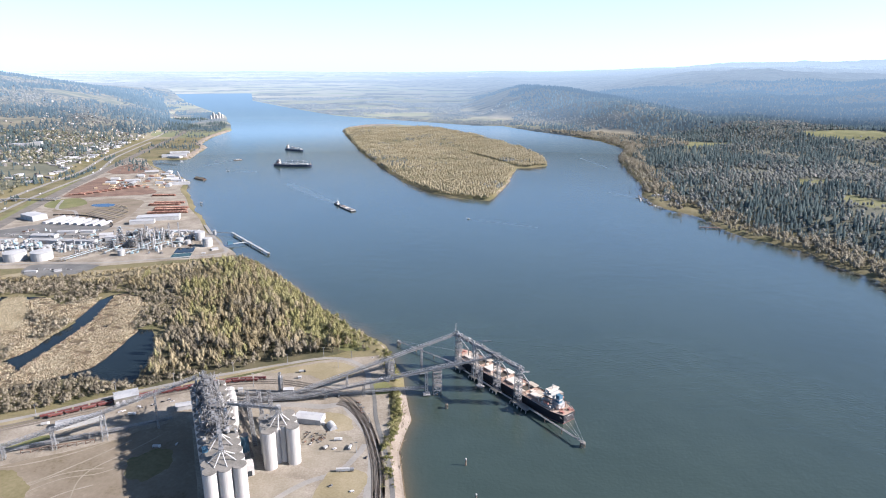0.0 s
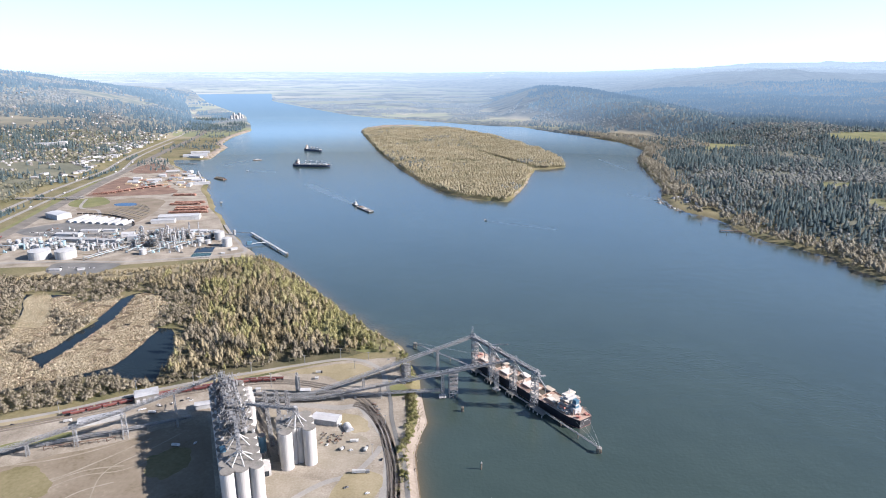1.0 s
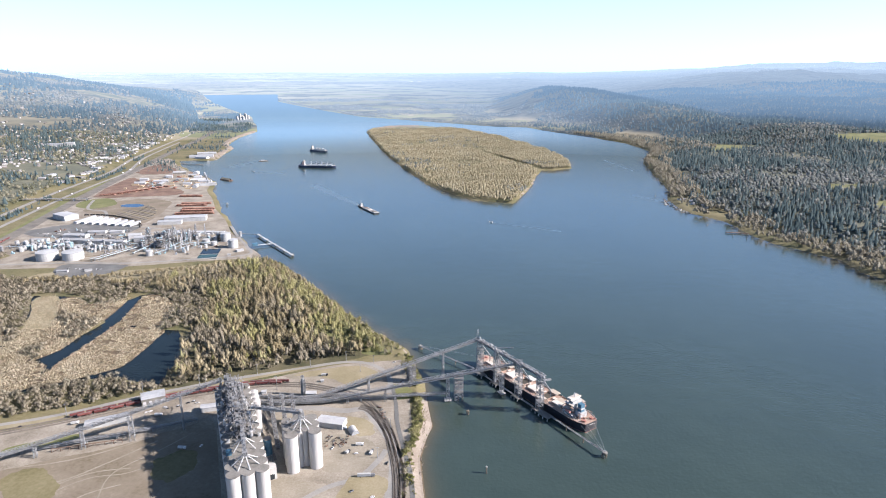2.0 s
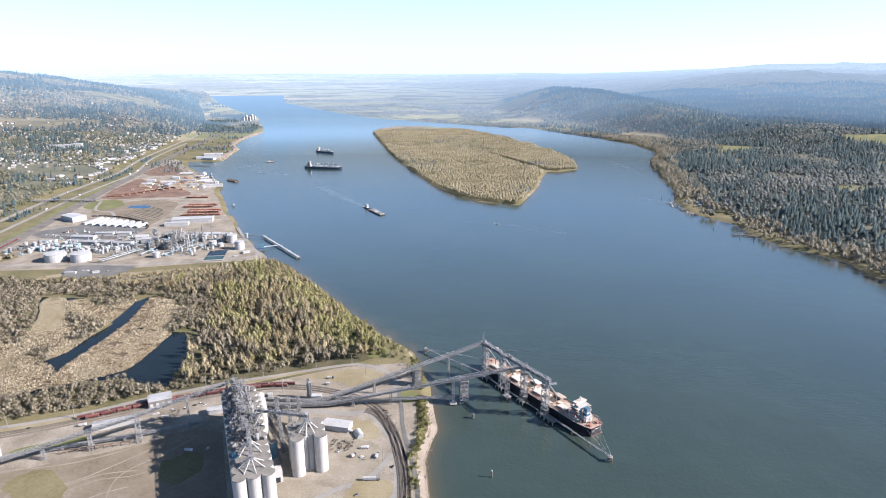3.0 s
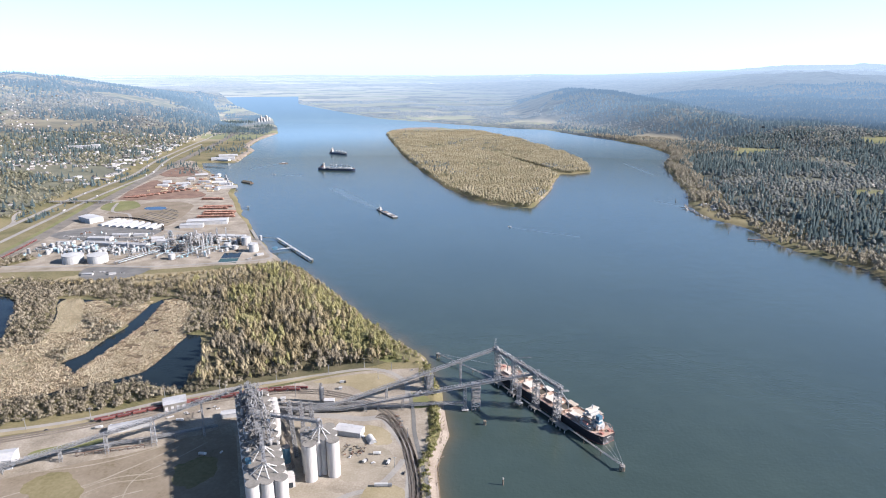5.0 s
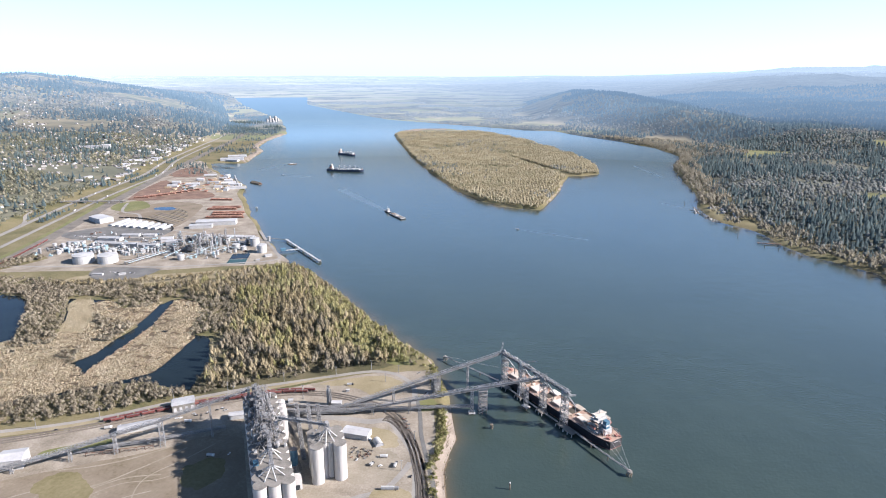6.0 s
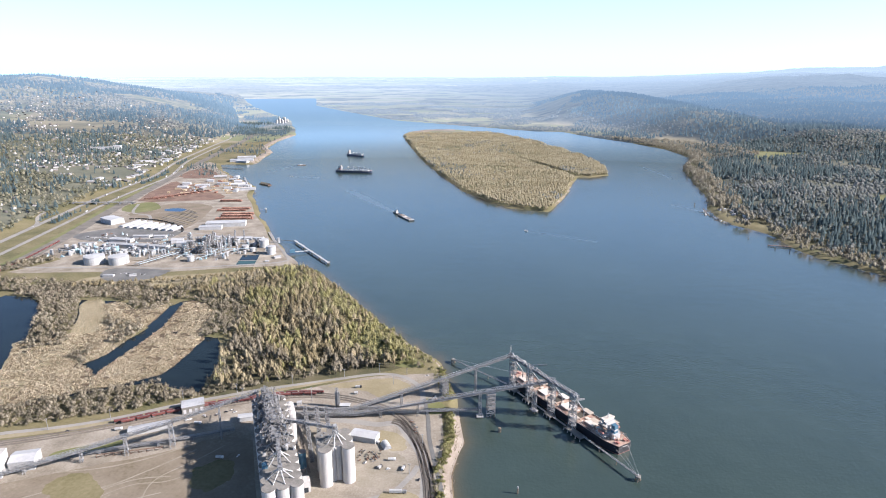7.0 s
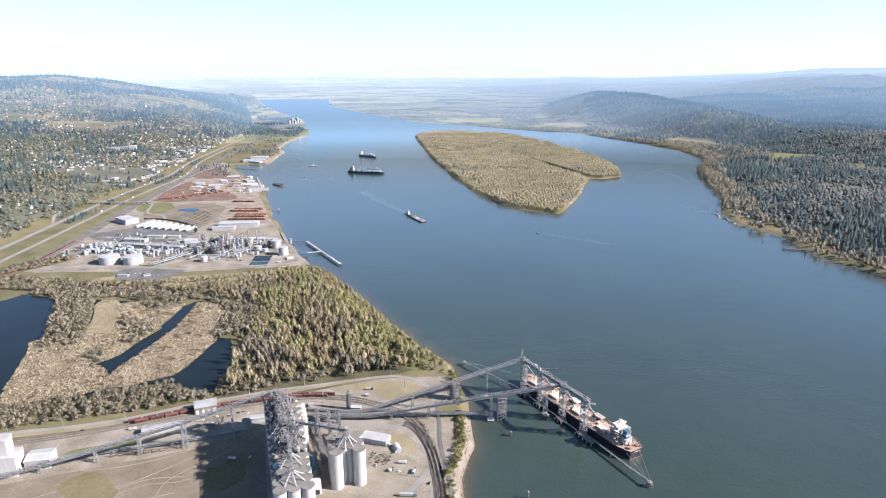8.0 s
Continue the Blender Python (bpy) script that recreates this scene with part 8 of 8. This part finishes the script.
for poly, sp in (([(-985, 1110), (-900, 1060), (-850, 985), (-805, 905), (-765, 850), (-720, 880), (-735, 915), (-790, 1010), (-820, 1060), (-860, 1130), (-950, 1150)], 8), ([(-1150, 1100), (-985, 1110), (-860, 1140), (-800, 1110), (-720, 1140), (-640, 1130), (-640, 1150), (-760, 1180), (-900, 1170), (-1150, 1190)], 9),
                 ([(-985, 1085), (-640, 1085), (-640, 1135), (-720, 1145), (-860, 1145), (-985, 1112)], 9), ([(-500, 935), (-515, 950), (-535, 1040), (-575, 1088), (-640, 1110), (-590, 1112), (-520, 1100), (-475, 1060), (-462, 945)], 8), ([(-640, 860), (-620, 960), (-680, 985), (-720, 1000), (-700, 960), (-668, 940), (-655, 880)], 9), ([(-680, 1035), (-640, 1060), (-640, 1100), (-760, 1100), (-720, 1060)], 9), ([(-640, 820), (-655, 860), (-690, 862), (-680, 830)], 9), ([(-1150, 1180), (-1090, 1260), (-1060, 1330), (-1120, 1340), (-1160, 1250)], 8)):
    patch("scrub_floor", poly, M["ground"], 5.15, "brown scrub floor under the marsh thicket", "scrub", 3, 5)
    q = fill(poly, sp)
    q = q[NR.rand(len(q)) < 0.8]
    v, f, nr, tn = scatter([plume(13, 16, 4, 240, 0.7, 0.0) for _ in range(4)], q, NR.uniform(0.5, 1.15, len(q)))
    tagged(soup("marsh_thicket", v, f, LEAF["willow"], None, nr, tn), "bare brown willow thicket in the marsh", "thicket", kind="stuff")
hedge = fill([(-900, 1165), (-760, 1200), (-640, 1240), (-540, 1300), (-480, 1320), (-520, 1285), (-640, 1222), (-780, 1170), (-900, 1140)], 8)
v, f, nr, tn = scatter([plume(16, 14, 4, 200, 0.75, 0.02) for _ in range(4)], hedge, NR.uniform(0.4, 1.0, len(hedge)))
tagged(soup("hedge_trees", v, f, LEAF["cottonwood"], None, nr, tn), "row of bare trees south of the plant", "trees", kind="stuff")
# river bank shrubs
for k in range(52):
    t = NR.rand()
    line = [(-60, 560), (-68, 609), (-64, 643), (-60, 674), (-64, 714), (-70, 740)]
    i = t * 5
    a, b = line[int(i)], line[min(int(i) + 1, 5)]
    x, y = a[0] + (b[0] - a[0]) * (i % 1) + NR.uniform(-5, 5), a[1] + (b[1] - a[1]) * (i % 1)
    plant(SHRUBS[NR.randint(2)], x, y, NR.uniform(0.5, 1.25))
for k in range(28):
    t = NR.rand()
    plant(SHRUBS[NR.randint(2)], -70 - 22 * t + NR.uniform(-5, 5), 770 + 95 * t + NR.uniform(-5, 5), NR.uniform(0.6, 1.3))
for k in range(34):
    t = NR.rand() * 8.99
    line = [(-100, 885), (-128, 915), (-158, 942), (-195, 997), (-233, 1042), (-272, 1099), (-313, 1162), (-362, 1221), (-424, 1311), (-480, 1345)]
    a, b = line[int(t)], line[int(t) + 1]
    plant(SHRUBS[NR.randint(2)], a[0] + (b[0] - a[0]) * (t % 1) - 6 + NR.uniform(-4, 3), a[1] + (b[1] - a[1]) * (t % 1), NR.uniform(0.4, 0.9))
q = []
for line, wide in (([(-56, 540), (-61, 580), (-66, 615), (-63, 645), (-58, 676), (-62, 714), (-70, 745)], 7), ([(-72, 770), (-84, 812), (-96, 858)], 7), ([(-104, 888), (-130, 918), (-160, 946), (-196, 1000), (-234, 1046), (-274, 1102), (-314, 1165), (-362, 1224), (-424, 1313), (-480, 1348)], 6)):
    c_, d_ = along(line, 2.2)
    q.append(c_ + NR.uniform(-1, 1, (len(c_), 2)) * wide - np.array([3, 0]))
q = np.concatenate(q)
v, f, nr, tn = scatter([crown(70, 4.5, 6.5, 0.8, 0.02) for _ in range(5)], q, NR.uniform(0.4, 1.15, len(q)))
tagged(soup("bank_scrub", v, f, LEAF["shrub"], None, nr, tn), "green-brown scrub along the river bank", "scrub", kind="stuff")
plant(GREENS[0], -118, 868, 0.5)
plant(GREENS[1], -134, 872, 0.3)

# young trees and shrubs between the wood and the bank
for x, y in fill([(-190, 962), (-132, 905), (-102, 880), (-94, 864), (-118, 852), (-160, 868), (-204, 930)], 9):
    r = NR.rand()
    if r < 0.4:
        plant(SHRUBS[NR.randint(2)], x, y, NR.uniform(0.6, 1.2))
    elif r < 0.75:
        plant(GREENS[NR.randint(2)], x, y, NR.uniform(0.28, 0.6))
    elif r < 0.9:
        plant(WILLOW[NR.randint(3)], x, y, NR.uniform(0.4, 0.8))

# reeds
REEDS_W = [(-590, 735), (-660, 680), (-703, 690), (-728, 735), (-765, 812), (-805, 880), (-735, 925), (-700, 925), (-720, 985), (-770, 1060), (-740, 1075), (-700, 1045), (-640, 1080), (-628, 960), (-628, 850), (-645, 812), (-612, 800)]
REEDS_E = [(-620, 1090), (-575, 1085), (-535, 1040), (-515, 950), (-500, 928), (-500, 842), (-505, 796), (-552, 756), (-594, 738), (-602, 800), (-598, 900), (-598, 975)]
blades = []
for _ in range(4):
    n_ = 16
    p = np.column_stack([NR.normal(0, 1.0, (n_, 2)), np.zeros(n_)])
    a = NR.uniform(0, 6.283, n_)
    d = np.column_stack([np.cos(a), np.sin(a), np.zeros(n_)])
    tip = p + np.column_stack([NR.normal(0, 0.5, (n_, 2)), NR.uniform(0.8, 1.7, n_)])
    lean = np.repeat(np.column_stack([NR.normal(0, 0.35, (n_, 2)), np.ones(n_)]), 3, 0)
    blades.append((np.stack([p - d * 0.42, p + d * 0.42, tip], 1).reshape(-1, 3), np.arange(3 * n_).reshape(-1, 3), lean / np.linalg.norm(lean, axis=1)[:, None]))
for poly in (REEDS_W, REEDS_E):
    q = fill(poly, 2.5)
    gap = fbm(q[:, 0], q[:, 1], 18, 4, 50)
    fine_ = fbm(q[:, 0], q[:, 1], 7, 2, 51)
    q = q[(gap + 0.6 * fine_ >= -0.42)]
    v, f, nr, tn = scatter(blades, q, NR.uniform(0.8, 1.5, len(q)), np.full(len(q), 5.1))
    tagged(soup("reed_bed", v, f, LEAF["reed"], None, nr, tn), "straw-coloured dry reed bed in the marsh", "reeds", kind="stuff")

q = fill([(-735, 918), (-770, 985), (-812, 1058), (-800, 1096), (-770, 1060), (-722, 985), (-694, 928)], 2.4)
v, f, nr, tn = scatter(blades, q, NR.uniform(0.3, 0.6, len(q)), np.full(len(q), 5.2))
tagged(soup("meadow_grass", v, f, LEAF["reed"], None, nr, tn), "short pale grass of the mown strip", "grass", kind="stuff")

# the island's wood
q = fill(ISLAND, 10.5)
d, _ = land(q[:, 0], q[:, 1])
sand = (q[:, 1] > 4520 + 0.3 * (q[:, 0] + 600))
gapn = fbm(q[:, 0], q[:, 1], 160, 3, 60)
slough = distance(q[:, 0], q[:, 1], [(330, 2640), (285, 2730), (190, 2950), (90, 3180), (0, 3420)], False) < 26 - 0.02 * (q[:, 1] - 2650)
wooded = (d > 7) & ~sand & ~slough & ((gapn > -0.42) | (NR.rand(len(q)) < 0.35))
q = q[wooded]
hgt = (0.8 + 0.3 * fbm(q[:, 0], q[:, 1], 110, 3, 61)) * NR.uniform(0.84, 1.08, len(q)) * np.where(gapn[wooded] < -0.22, 0.72, 1.0)
close = q[:, 1] < 2900
tonei = fbm(q[:, 0], q[:, 1], 220, 3, 62) + NR.normal(0, 0.2, len(q))
for nm, sel, pr in (("island_wood", close, [full_crown(30, 22, 15.5, 1.4, 0.03) for _ in range(6)]), ("island_wood", ~close, [full_crown(10, 22, 16.5, 2.2, 0.03) for _ in range(5)])):
    for leaf, s2 in (("island", tonei > -0.5), ("mixed", tonei <= -0.5)):
        w_ = q[sel & s2]
        if len(w_):
            v, f, nr, tn = scatter(pr, w_, hgt[sel & s2])
            tagged(soup(nm, v, f, LEAF[leaf], None, nr, tn), "dense tan cottonwood forest covering the island", "forest", kind="stuff")

# east bank: a belt of cottonwoods, then firs and broadleaf on the slopes
def band(bank, lo, hi, spacing, box):
    x0, y0, x1, y1 = box
    p = fill([(x0, y0), (x1, y0), (x1, y1), (x0, y1)], spacing)
    ang = np.degrees(np.arctan2(p[:, 0], p[:, 1]))
    p = p[(ang < 43) & (ang > -48)]
    d_, w_ = land(p[:, 0], p[:, 1])
    m = (d_ > lo) & (d_ < hi) & (w_ == bank)
    return p[m], d_[m]


p, d = band(1, 1, 95, 14.5, (560, 1100, 1350, 4300))
s = (0.75 + 0.5 * fbm(p[:, 0], p[:, 1], 130, 3, 70)) * NR.uniform(0.75, 1.2, len(p))
ok = (fbm(p[:, 0], p[:, 1], 110, 3, 71) > -0.5) & ~((p[:, 1] > 1900) & (p[:, 1] < 2110) & (d < 70) & (NR.rand(len(p)) < 0.95)) & ~((p[:, 1] > 1545) & (p[:, 1] < 1690) & (NR.rand(len(p)) < 0.45))
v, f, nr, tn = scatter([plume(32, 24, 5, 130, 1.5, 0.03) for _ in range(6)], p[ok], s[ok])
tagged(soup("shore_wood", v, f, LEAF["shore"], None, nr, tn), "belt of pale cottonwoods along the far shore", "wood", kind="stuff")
p, d = band(1, 95, 330, 19, (560, 3250, 1500, 4240))
p = p[NR.rand(len(p)) < 0.75]
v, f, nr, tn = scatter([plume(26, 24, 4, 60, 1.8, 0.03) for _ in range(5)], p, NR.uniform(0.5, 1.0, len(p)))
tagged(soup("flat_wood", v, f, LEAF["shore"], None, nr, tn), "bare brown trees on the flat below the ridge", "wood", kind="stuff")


def hazy(name, protos_, q, scale, leaf, label):
    """Woods of the backdrop, past four kilometres, with the plain's painted haze glow."""
    v, f, nr, tn = scatter(protos_, q, scale)
    ob = tagged(soup(name, v, f, LEAF[leaf], None, nr, tn), label, "forest", kind="stuff")
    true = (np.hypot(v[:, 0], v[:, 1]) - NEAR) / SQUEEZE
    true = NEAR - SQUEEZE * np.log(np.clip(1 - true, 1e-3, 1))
    ob.data.attributes.new("haze_glow", "FLOAT", "POINT").data.foreach_set("value", haze_glow_at(true).astype(np.float32))


FIRS = [fir(28, 15, 4, 6) for _ in range(6)]
FAR_FIRS = [fir(26, 21, 2, 5) for _ in range(5)]
FAR_LEAFY = [full_crown(3, 15, 27, 7.0, 0.02) for _ in range(5)]
p, d = band(1, 60, 4200, 14, (500, 1050, 3200, 4250))
r_ = np.hypot(p[:, 0], p[:, 1])
keep = (r_ < 4180) & (NR.rand(len(p)) < np.where(r_ < 3000, 0.92, 0.72))
p, d, r_ = p[keep], d[keep], r_[keep]
kind_ = fbm(p[:, 0], p[:, 1], 240, 4, 72) + NR.normal(0, 0.3, len(p)) + 0.1 * (1 - step(100, 900, d))
field = (fbm(p[:, 0], p[:, 1], 420, 3, 73) > 0.4) & (d > 300)
open_ = (fbm(p[:, 0], p[:, 1], 170, 3, 74) > 0.2) & (NR.rand(len(p)) < 0.8) & (p[:, 1] < 3500)
flat = (d < 420) & (p[:, 1] > 3500) & (NR.rand(len(p)) < 0.3)
firs, leafy = (kind_ > 0.02) & ~field & ~flat & ~open_, (kind_ <= 0.02) & (~field | (NR.rand(len(p)) < 0.05)) & ~flat & ~open_
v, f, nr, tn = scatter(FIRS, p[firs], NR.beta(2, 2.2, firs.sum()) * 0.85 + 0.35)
tagged(soup("fir_forest", v, f, LEAF["fir"], None, nr, tn), "fir forest on the hills across the river, tinted blue for haze", "forest", kind="stuff")
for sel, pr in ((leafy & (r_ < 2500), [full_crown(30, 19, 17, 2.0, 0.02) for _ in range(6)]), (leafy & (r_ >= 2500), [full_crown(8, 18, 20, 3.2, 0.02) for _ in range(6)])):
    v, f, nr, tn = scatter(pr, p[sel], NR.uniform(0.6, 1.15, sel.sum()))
    tagged(soup("hill_wood", v, f, LEAF["mixed"], None, nr, tn), "bare broadleaf wood on the hills, tinted blue-grey for haze", "forest", kind="stuff")
p = fill([(-300, 4100), (2600, 3000), (6300, 6600), (5200, 9000), (-300, 9400)], 27)
r_, ang = np.hypot(p[:, 0], p[:, 1]), np.degrees(np.arctan2(p[:, 0], p[:, 1]))
d, w_ = land(p[:, 0], p[:, 1])
zz_ = height(p[:, 0], p[:, 1])
keep = (r_ > 4180) & (r_ < 9500) & (ang < 42) & (p[:, 0] > 440 + 0.1 * (p[:, 1] - 4200) + 120 * fbm(p[:, 0], p[:, 1], 300, 3, 98)) & (w_ == 1) & (d > 10) & (NR.rand(len(p)) < 1.25 - r_ / 12000)
p, d, r_, zz_ = p[keep], d[keep], r_[keep], zz_[keep]
steep = step(30, 110, zz_) * (1 - step(220, 270, zz_))
kind_ = fbm(p[:, 0], p[:, 1], 420, 4, 75) + NR.normal(0, 0.15, len(p)) + 0.45 * steep * (p[:, 0] < 1700) - 0.1
bare = (fbm(p[:, 0], p[:, 1], 620, 3, 76) > np.where(zz_ < 25, 0.36, 0.62)) & (d > 40) & ((steep < 0.3) | (p[:, 0] > 1700))
big = NR.uniform(0.7, 1.2, len(p)) * (1 + 0.25 * step(5000, 8000, r_))
sel = ~bare & (kind_ > 0)
hazy("far_fir_forest", FAR_FIRS, p[sel], big[sel], "far_fir", "dark firs with a blue haze glow on the ridge where the river bends")
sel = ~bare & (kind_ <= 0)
hazy("far_hill_wood", FAR_LEAFY, p[sel], big[sel], "far_broadleaf", "brown woods with a painted haze glow on the distant plateau")

# west hillside
p = fill([(-3200, 1000), (-1150, 1000), (-1450, 2600), (-1950, 4250), (-3200, 4250)], 15.5)
ang = np.degrees(np.arctan2(p[:, 0], p[:, 1]))
west = np.interp(p[:, 1], HY, HX) - p[:, 0]
r_ = np.hypot(p[:, 0], p[:, 1])
sel = (ang > -46) & (west > 32) & (r_ < 4200)
p, west, r_ = p[sel], west[sel], r_[sel]
kind_ = fbm(p[:, 0], p[:, 1], 250, 4, 80) + NR.normal(0, 0.22, len(p)) + 0.25 * step(3000, 4000, r_) - 0.05
town = fbm(p[:, 0], p[:, 1], 420, 2, 33) + 0.2 * (west < 600)
field = (fbm(p[:, 0], p[:, 1], 300, 3, 81) > 0.22 - 0.16 * step(2900, 2200, r_)) & (NR.rand(len(p)) < 0.93)
thin = np.where(west < 170, 0.5, 0.9) * np.where(town > 0.2, 0.5, 1.0)
firs, leafy = (kind_ > 0.1) & ~field & (NR.rand(len(p)) < thin * 1.1), (kind_ <= 0.1) & ~field & (NR.rand(len(p)) < thin * 1.05)
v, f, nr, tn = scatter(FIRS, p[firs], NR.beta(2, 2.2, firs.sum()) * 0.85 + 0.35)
tagged(soup("fir_forest", v, f, LEAF["fir"], None, nr, tn), "firs on the hillside above the town, tinted blue for haze", "forest", kind="stuff")
for sel, pr in ((leafy & (r_ < 2900), [full_crown(34, 16, 17, 1.9, 0.02) for _ in range(6)]), (leafy & (r_ >= 2900), [full_crown(8, 16, 19, 3.0, 0.02) for _ in range(5)])):
    v, f, nr, tn = scatter(pr, p[sel], NR.uniform(0.6, 1.15, sel.sum()))
    tagged(soup("hill_wood", v, f, LEAF["town_tree"], None, nr, tn), "bare and budding broadleaf trees between houses", "forest", kind="stuff")
p = fill([(-3200, 2600), (-1900, 3900), (-2050, 5000), (-2700, 6300), (-3400, 7600), (-4000, 9300), (-7600, 9300), (-7000, 6200)], 27)
ang, r_ = np.degrees(np.arctan2(p[:, 0], p[:, 1])), np.hypot(p[:, 0], p[:, 1])
west = np.interp(p[:, 1], HY, HX) - p[:, 0]
keep = (ang > -46) & (r_ > 4180) & (r_ < 9300) & (west > 40) & (NR.rand(len(p)) < 1.25 - r_ / 12000)
p, r_ = p[keep], r_[keep]
kind_ = fbm(p[:, 0], p[:, 1], 380, 4, 82) + NR.normal(0, 0.15, len(p)) + 0.12
bare = fbm(p[:, 0], p[:, 1], 520, 3, 83) > 0.26
big = NR.uniform(0.7, 1.2, len(p)) * (1 + 0.25 * step(5000, 8000, r_))
hazy("far_fir_forest", FAR_FIRS, p[~bare & (kind_ > 0)], big[~bare & (kind_ > 0)], "far_fir", "firs with a blue painted haze glow on the far hills above the town")
hazy("far_hill_wood", FAR_LEAFY, p[~bare & (kind_ <= 0)], big[~bare & (kind_ <= 0)], "far_broadleaf", "brown woods with a painted haze glow on the far hills above the town")
# the town's smaller roofs between the trees
HOUSE = (np.array([(-7, -5, -2), (7, -5, -2), (7, 5, -2), (-7, 5, -2), (-7, -5, 4), (7, -5, 4), (7, 5, 4), (-7, 5, 4), (-7, 0, 7), (7, 0, 7)], float),
         np.array([(0, 1, 5), (0, 5, 4), (1, 2, 6), (1, 6, 5), (2, 3, 7), (2, 7, 6), (3, 0, 4), (3, 4, 7), (4, 5, 9), (4, 9, 8), (6, 7, 8), (6, 8, 9), (5, 6, 9), (7, 4, 8)]))
q = fill([(-3900, 1900), (-1250, 1500), (-1560, 2900), (-1900, 4300), (-3300, 5200), (-4600, 5000)], 34)
w_ = np.interp(q[:, 1], HY, HX) - q[:, 0]
sel = (w_ > 45) & (np.degrees(np.arctan2(q[:, 0], q[:, 1])) > -46) & (fbm(q[:, 0], q[:, 1], 420, 2, 33) + 0.35 * (w_ < 600) + NR.normal(0, 0.3, len(q)) > 0.6)
q = q[sel]
v, f, nr, tn = scatter([HOUSE], q, NR.uniform(0.7, 1.15, len(q)))
tagged(soup("far_houses", v, f, material("mixed_house_paint", ((0.1, 0.098, 0.095), (0.2, 0.197, 0.19), (0.42, 0.415, 0.41)), 0.85, 0.02, 0.3, 0, island=0.3, spec=0.2, tone=0.6), None, nr, tn), "hundreds of small pale houses on the hillside", "houses", kind="stuff")
# scrub and small trees on the flat between the motorway and the river
p = fill([(-1950, 2520), (-1150, 2520), (-1200, 4400), (-1950, 4400)], 15)
d, w_ = land(p[:, 0], p[:, 1])
sel = (w_ == 0) & (d > 22) & (p[:, 0] > np.interp(p[:, 1], HY, HX) + 95) & (fbm(p[:, 0], p[:, 1], 130, 3, 95) + NR.normal(0, 0.15, len(p)) > 0.08) & ~((p[:, 1] > 2900) & (p[:, 1] < 3190) & (p[:, 0] > -1420))
for leaf, s2, pr in (("mixed", NR.rand(len(p)) < 0.75, [full_crown(18, 9, 12, 2.2, 0.02) for _ in range(4)]), ("fir", NR.rand(len(p)) < 0.2, FIRS)):
    q = p[sel & s2]
    v, f, nr, tn = scatter(pr, q, NR.uniform(0.35, 0.85, len(q)))
    tagged(soup("flat_scrub", v, f, LEAF[leaf], None, nr, tn), "scattered bare trees on the flat beside the river", "trees", kind="stuff")
# verges of the motorway
vx = []
for k in range(420):
    y = NR.uniform(1250, 3000)
    vx.append((np.interp(y, HY, HX) + NR.choice((34, 34, -22)) + NR.normal(0, 5), y))
vx = np.array(vx)
vx = vx[fbm(vx[:, 0], vx[:, 1], 160, 2, 90) > 0.0]
v, f, nr, tn = scatter(FIRS, vx, NR.uniform(0.3, 0.7, len(vx)))
tagged(soup("verge_trees", v, f, LEAF["fir"], None, nr, tn), "dark firs in the motorway's median", "trees", kind="stuff")
# far west bank beside the river and the spit
p = fill([(-1900, 4100), (-1560, 4100), (-1600, 4700), (-2060, 5300), (-2300, 5300)], 20)
d, w_ = land(p[:, 0], p[:, 1])
p = p[(d > 30) & (fbm(p[:, 0], p[:, 1], 160, 3, 91) > 0.0)]
v, f, nr, tn = scatter(FIRS, p, NR.uniform(0.5, 0.9, len(p)))
tagged(soup("shore_firs", v, f, LEAF["fir"], None, nr, tn), "dark firs along the far west bank", "trees", kind="stuff")
# the flat between the far hills and the river
p = fill([(-1700, 4150), (-1520, 4150), (-1700, 4785), (-2080, 5780), (-2550, 6560), (-3280, 7880), (-3900, 9000), (-4300, 9000), (-3400, 7500), (-2700, 6100), (-2150, 4875), (-1900, 4150)], 24)
d, w_ = land(p[:, 0], p[:, 1])
sel = (w_ == 0) & (d > 25) & (fbm(p[:, 0], p[:, 1], 300, 3, 96) > -0.15)
kind_ = fbm(p[:, 0], p[:, 1], 260, 3, 97) > 0.05
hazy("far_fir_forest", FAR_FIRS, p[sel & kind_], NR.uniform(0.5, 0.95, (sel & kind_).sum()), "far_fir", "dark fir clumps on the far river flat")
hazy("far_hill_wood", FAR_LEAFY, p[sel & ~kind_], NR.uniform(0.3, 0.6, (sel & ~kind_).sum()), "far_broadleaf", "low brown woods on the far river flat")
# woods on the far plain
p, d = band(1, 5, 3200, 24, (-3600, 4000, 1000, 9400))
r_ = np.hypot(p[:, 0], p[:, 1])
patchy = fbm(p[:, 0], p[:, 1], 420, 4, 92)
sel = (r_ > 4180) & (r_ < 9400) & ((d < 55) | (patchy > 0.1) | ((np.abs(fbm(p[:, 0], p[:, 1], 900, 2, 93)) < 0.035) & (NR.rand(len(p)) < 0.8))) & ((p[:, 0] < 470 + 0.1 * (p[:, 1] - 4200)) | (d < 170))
hazy("plain_wood", FAR_LEAFY, p[sel], NR.uniform(0.55, 1.05, sel.sum()), "far_broadleaf", "bare trees with a pale painted haze glow along the far bank and between fields")
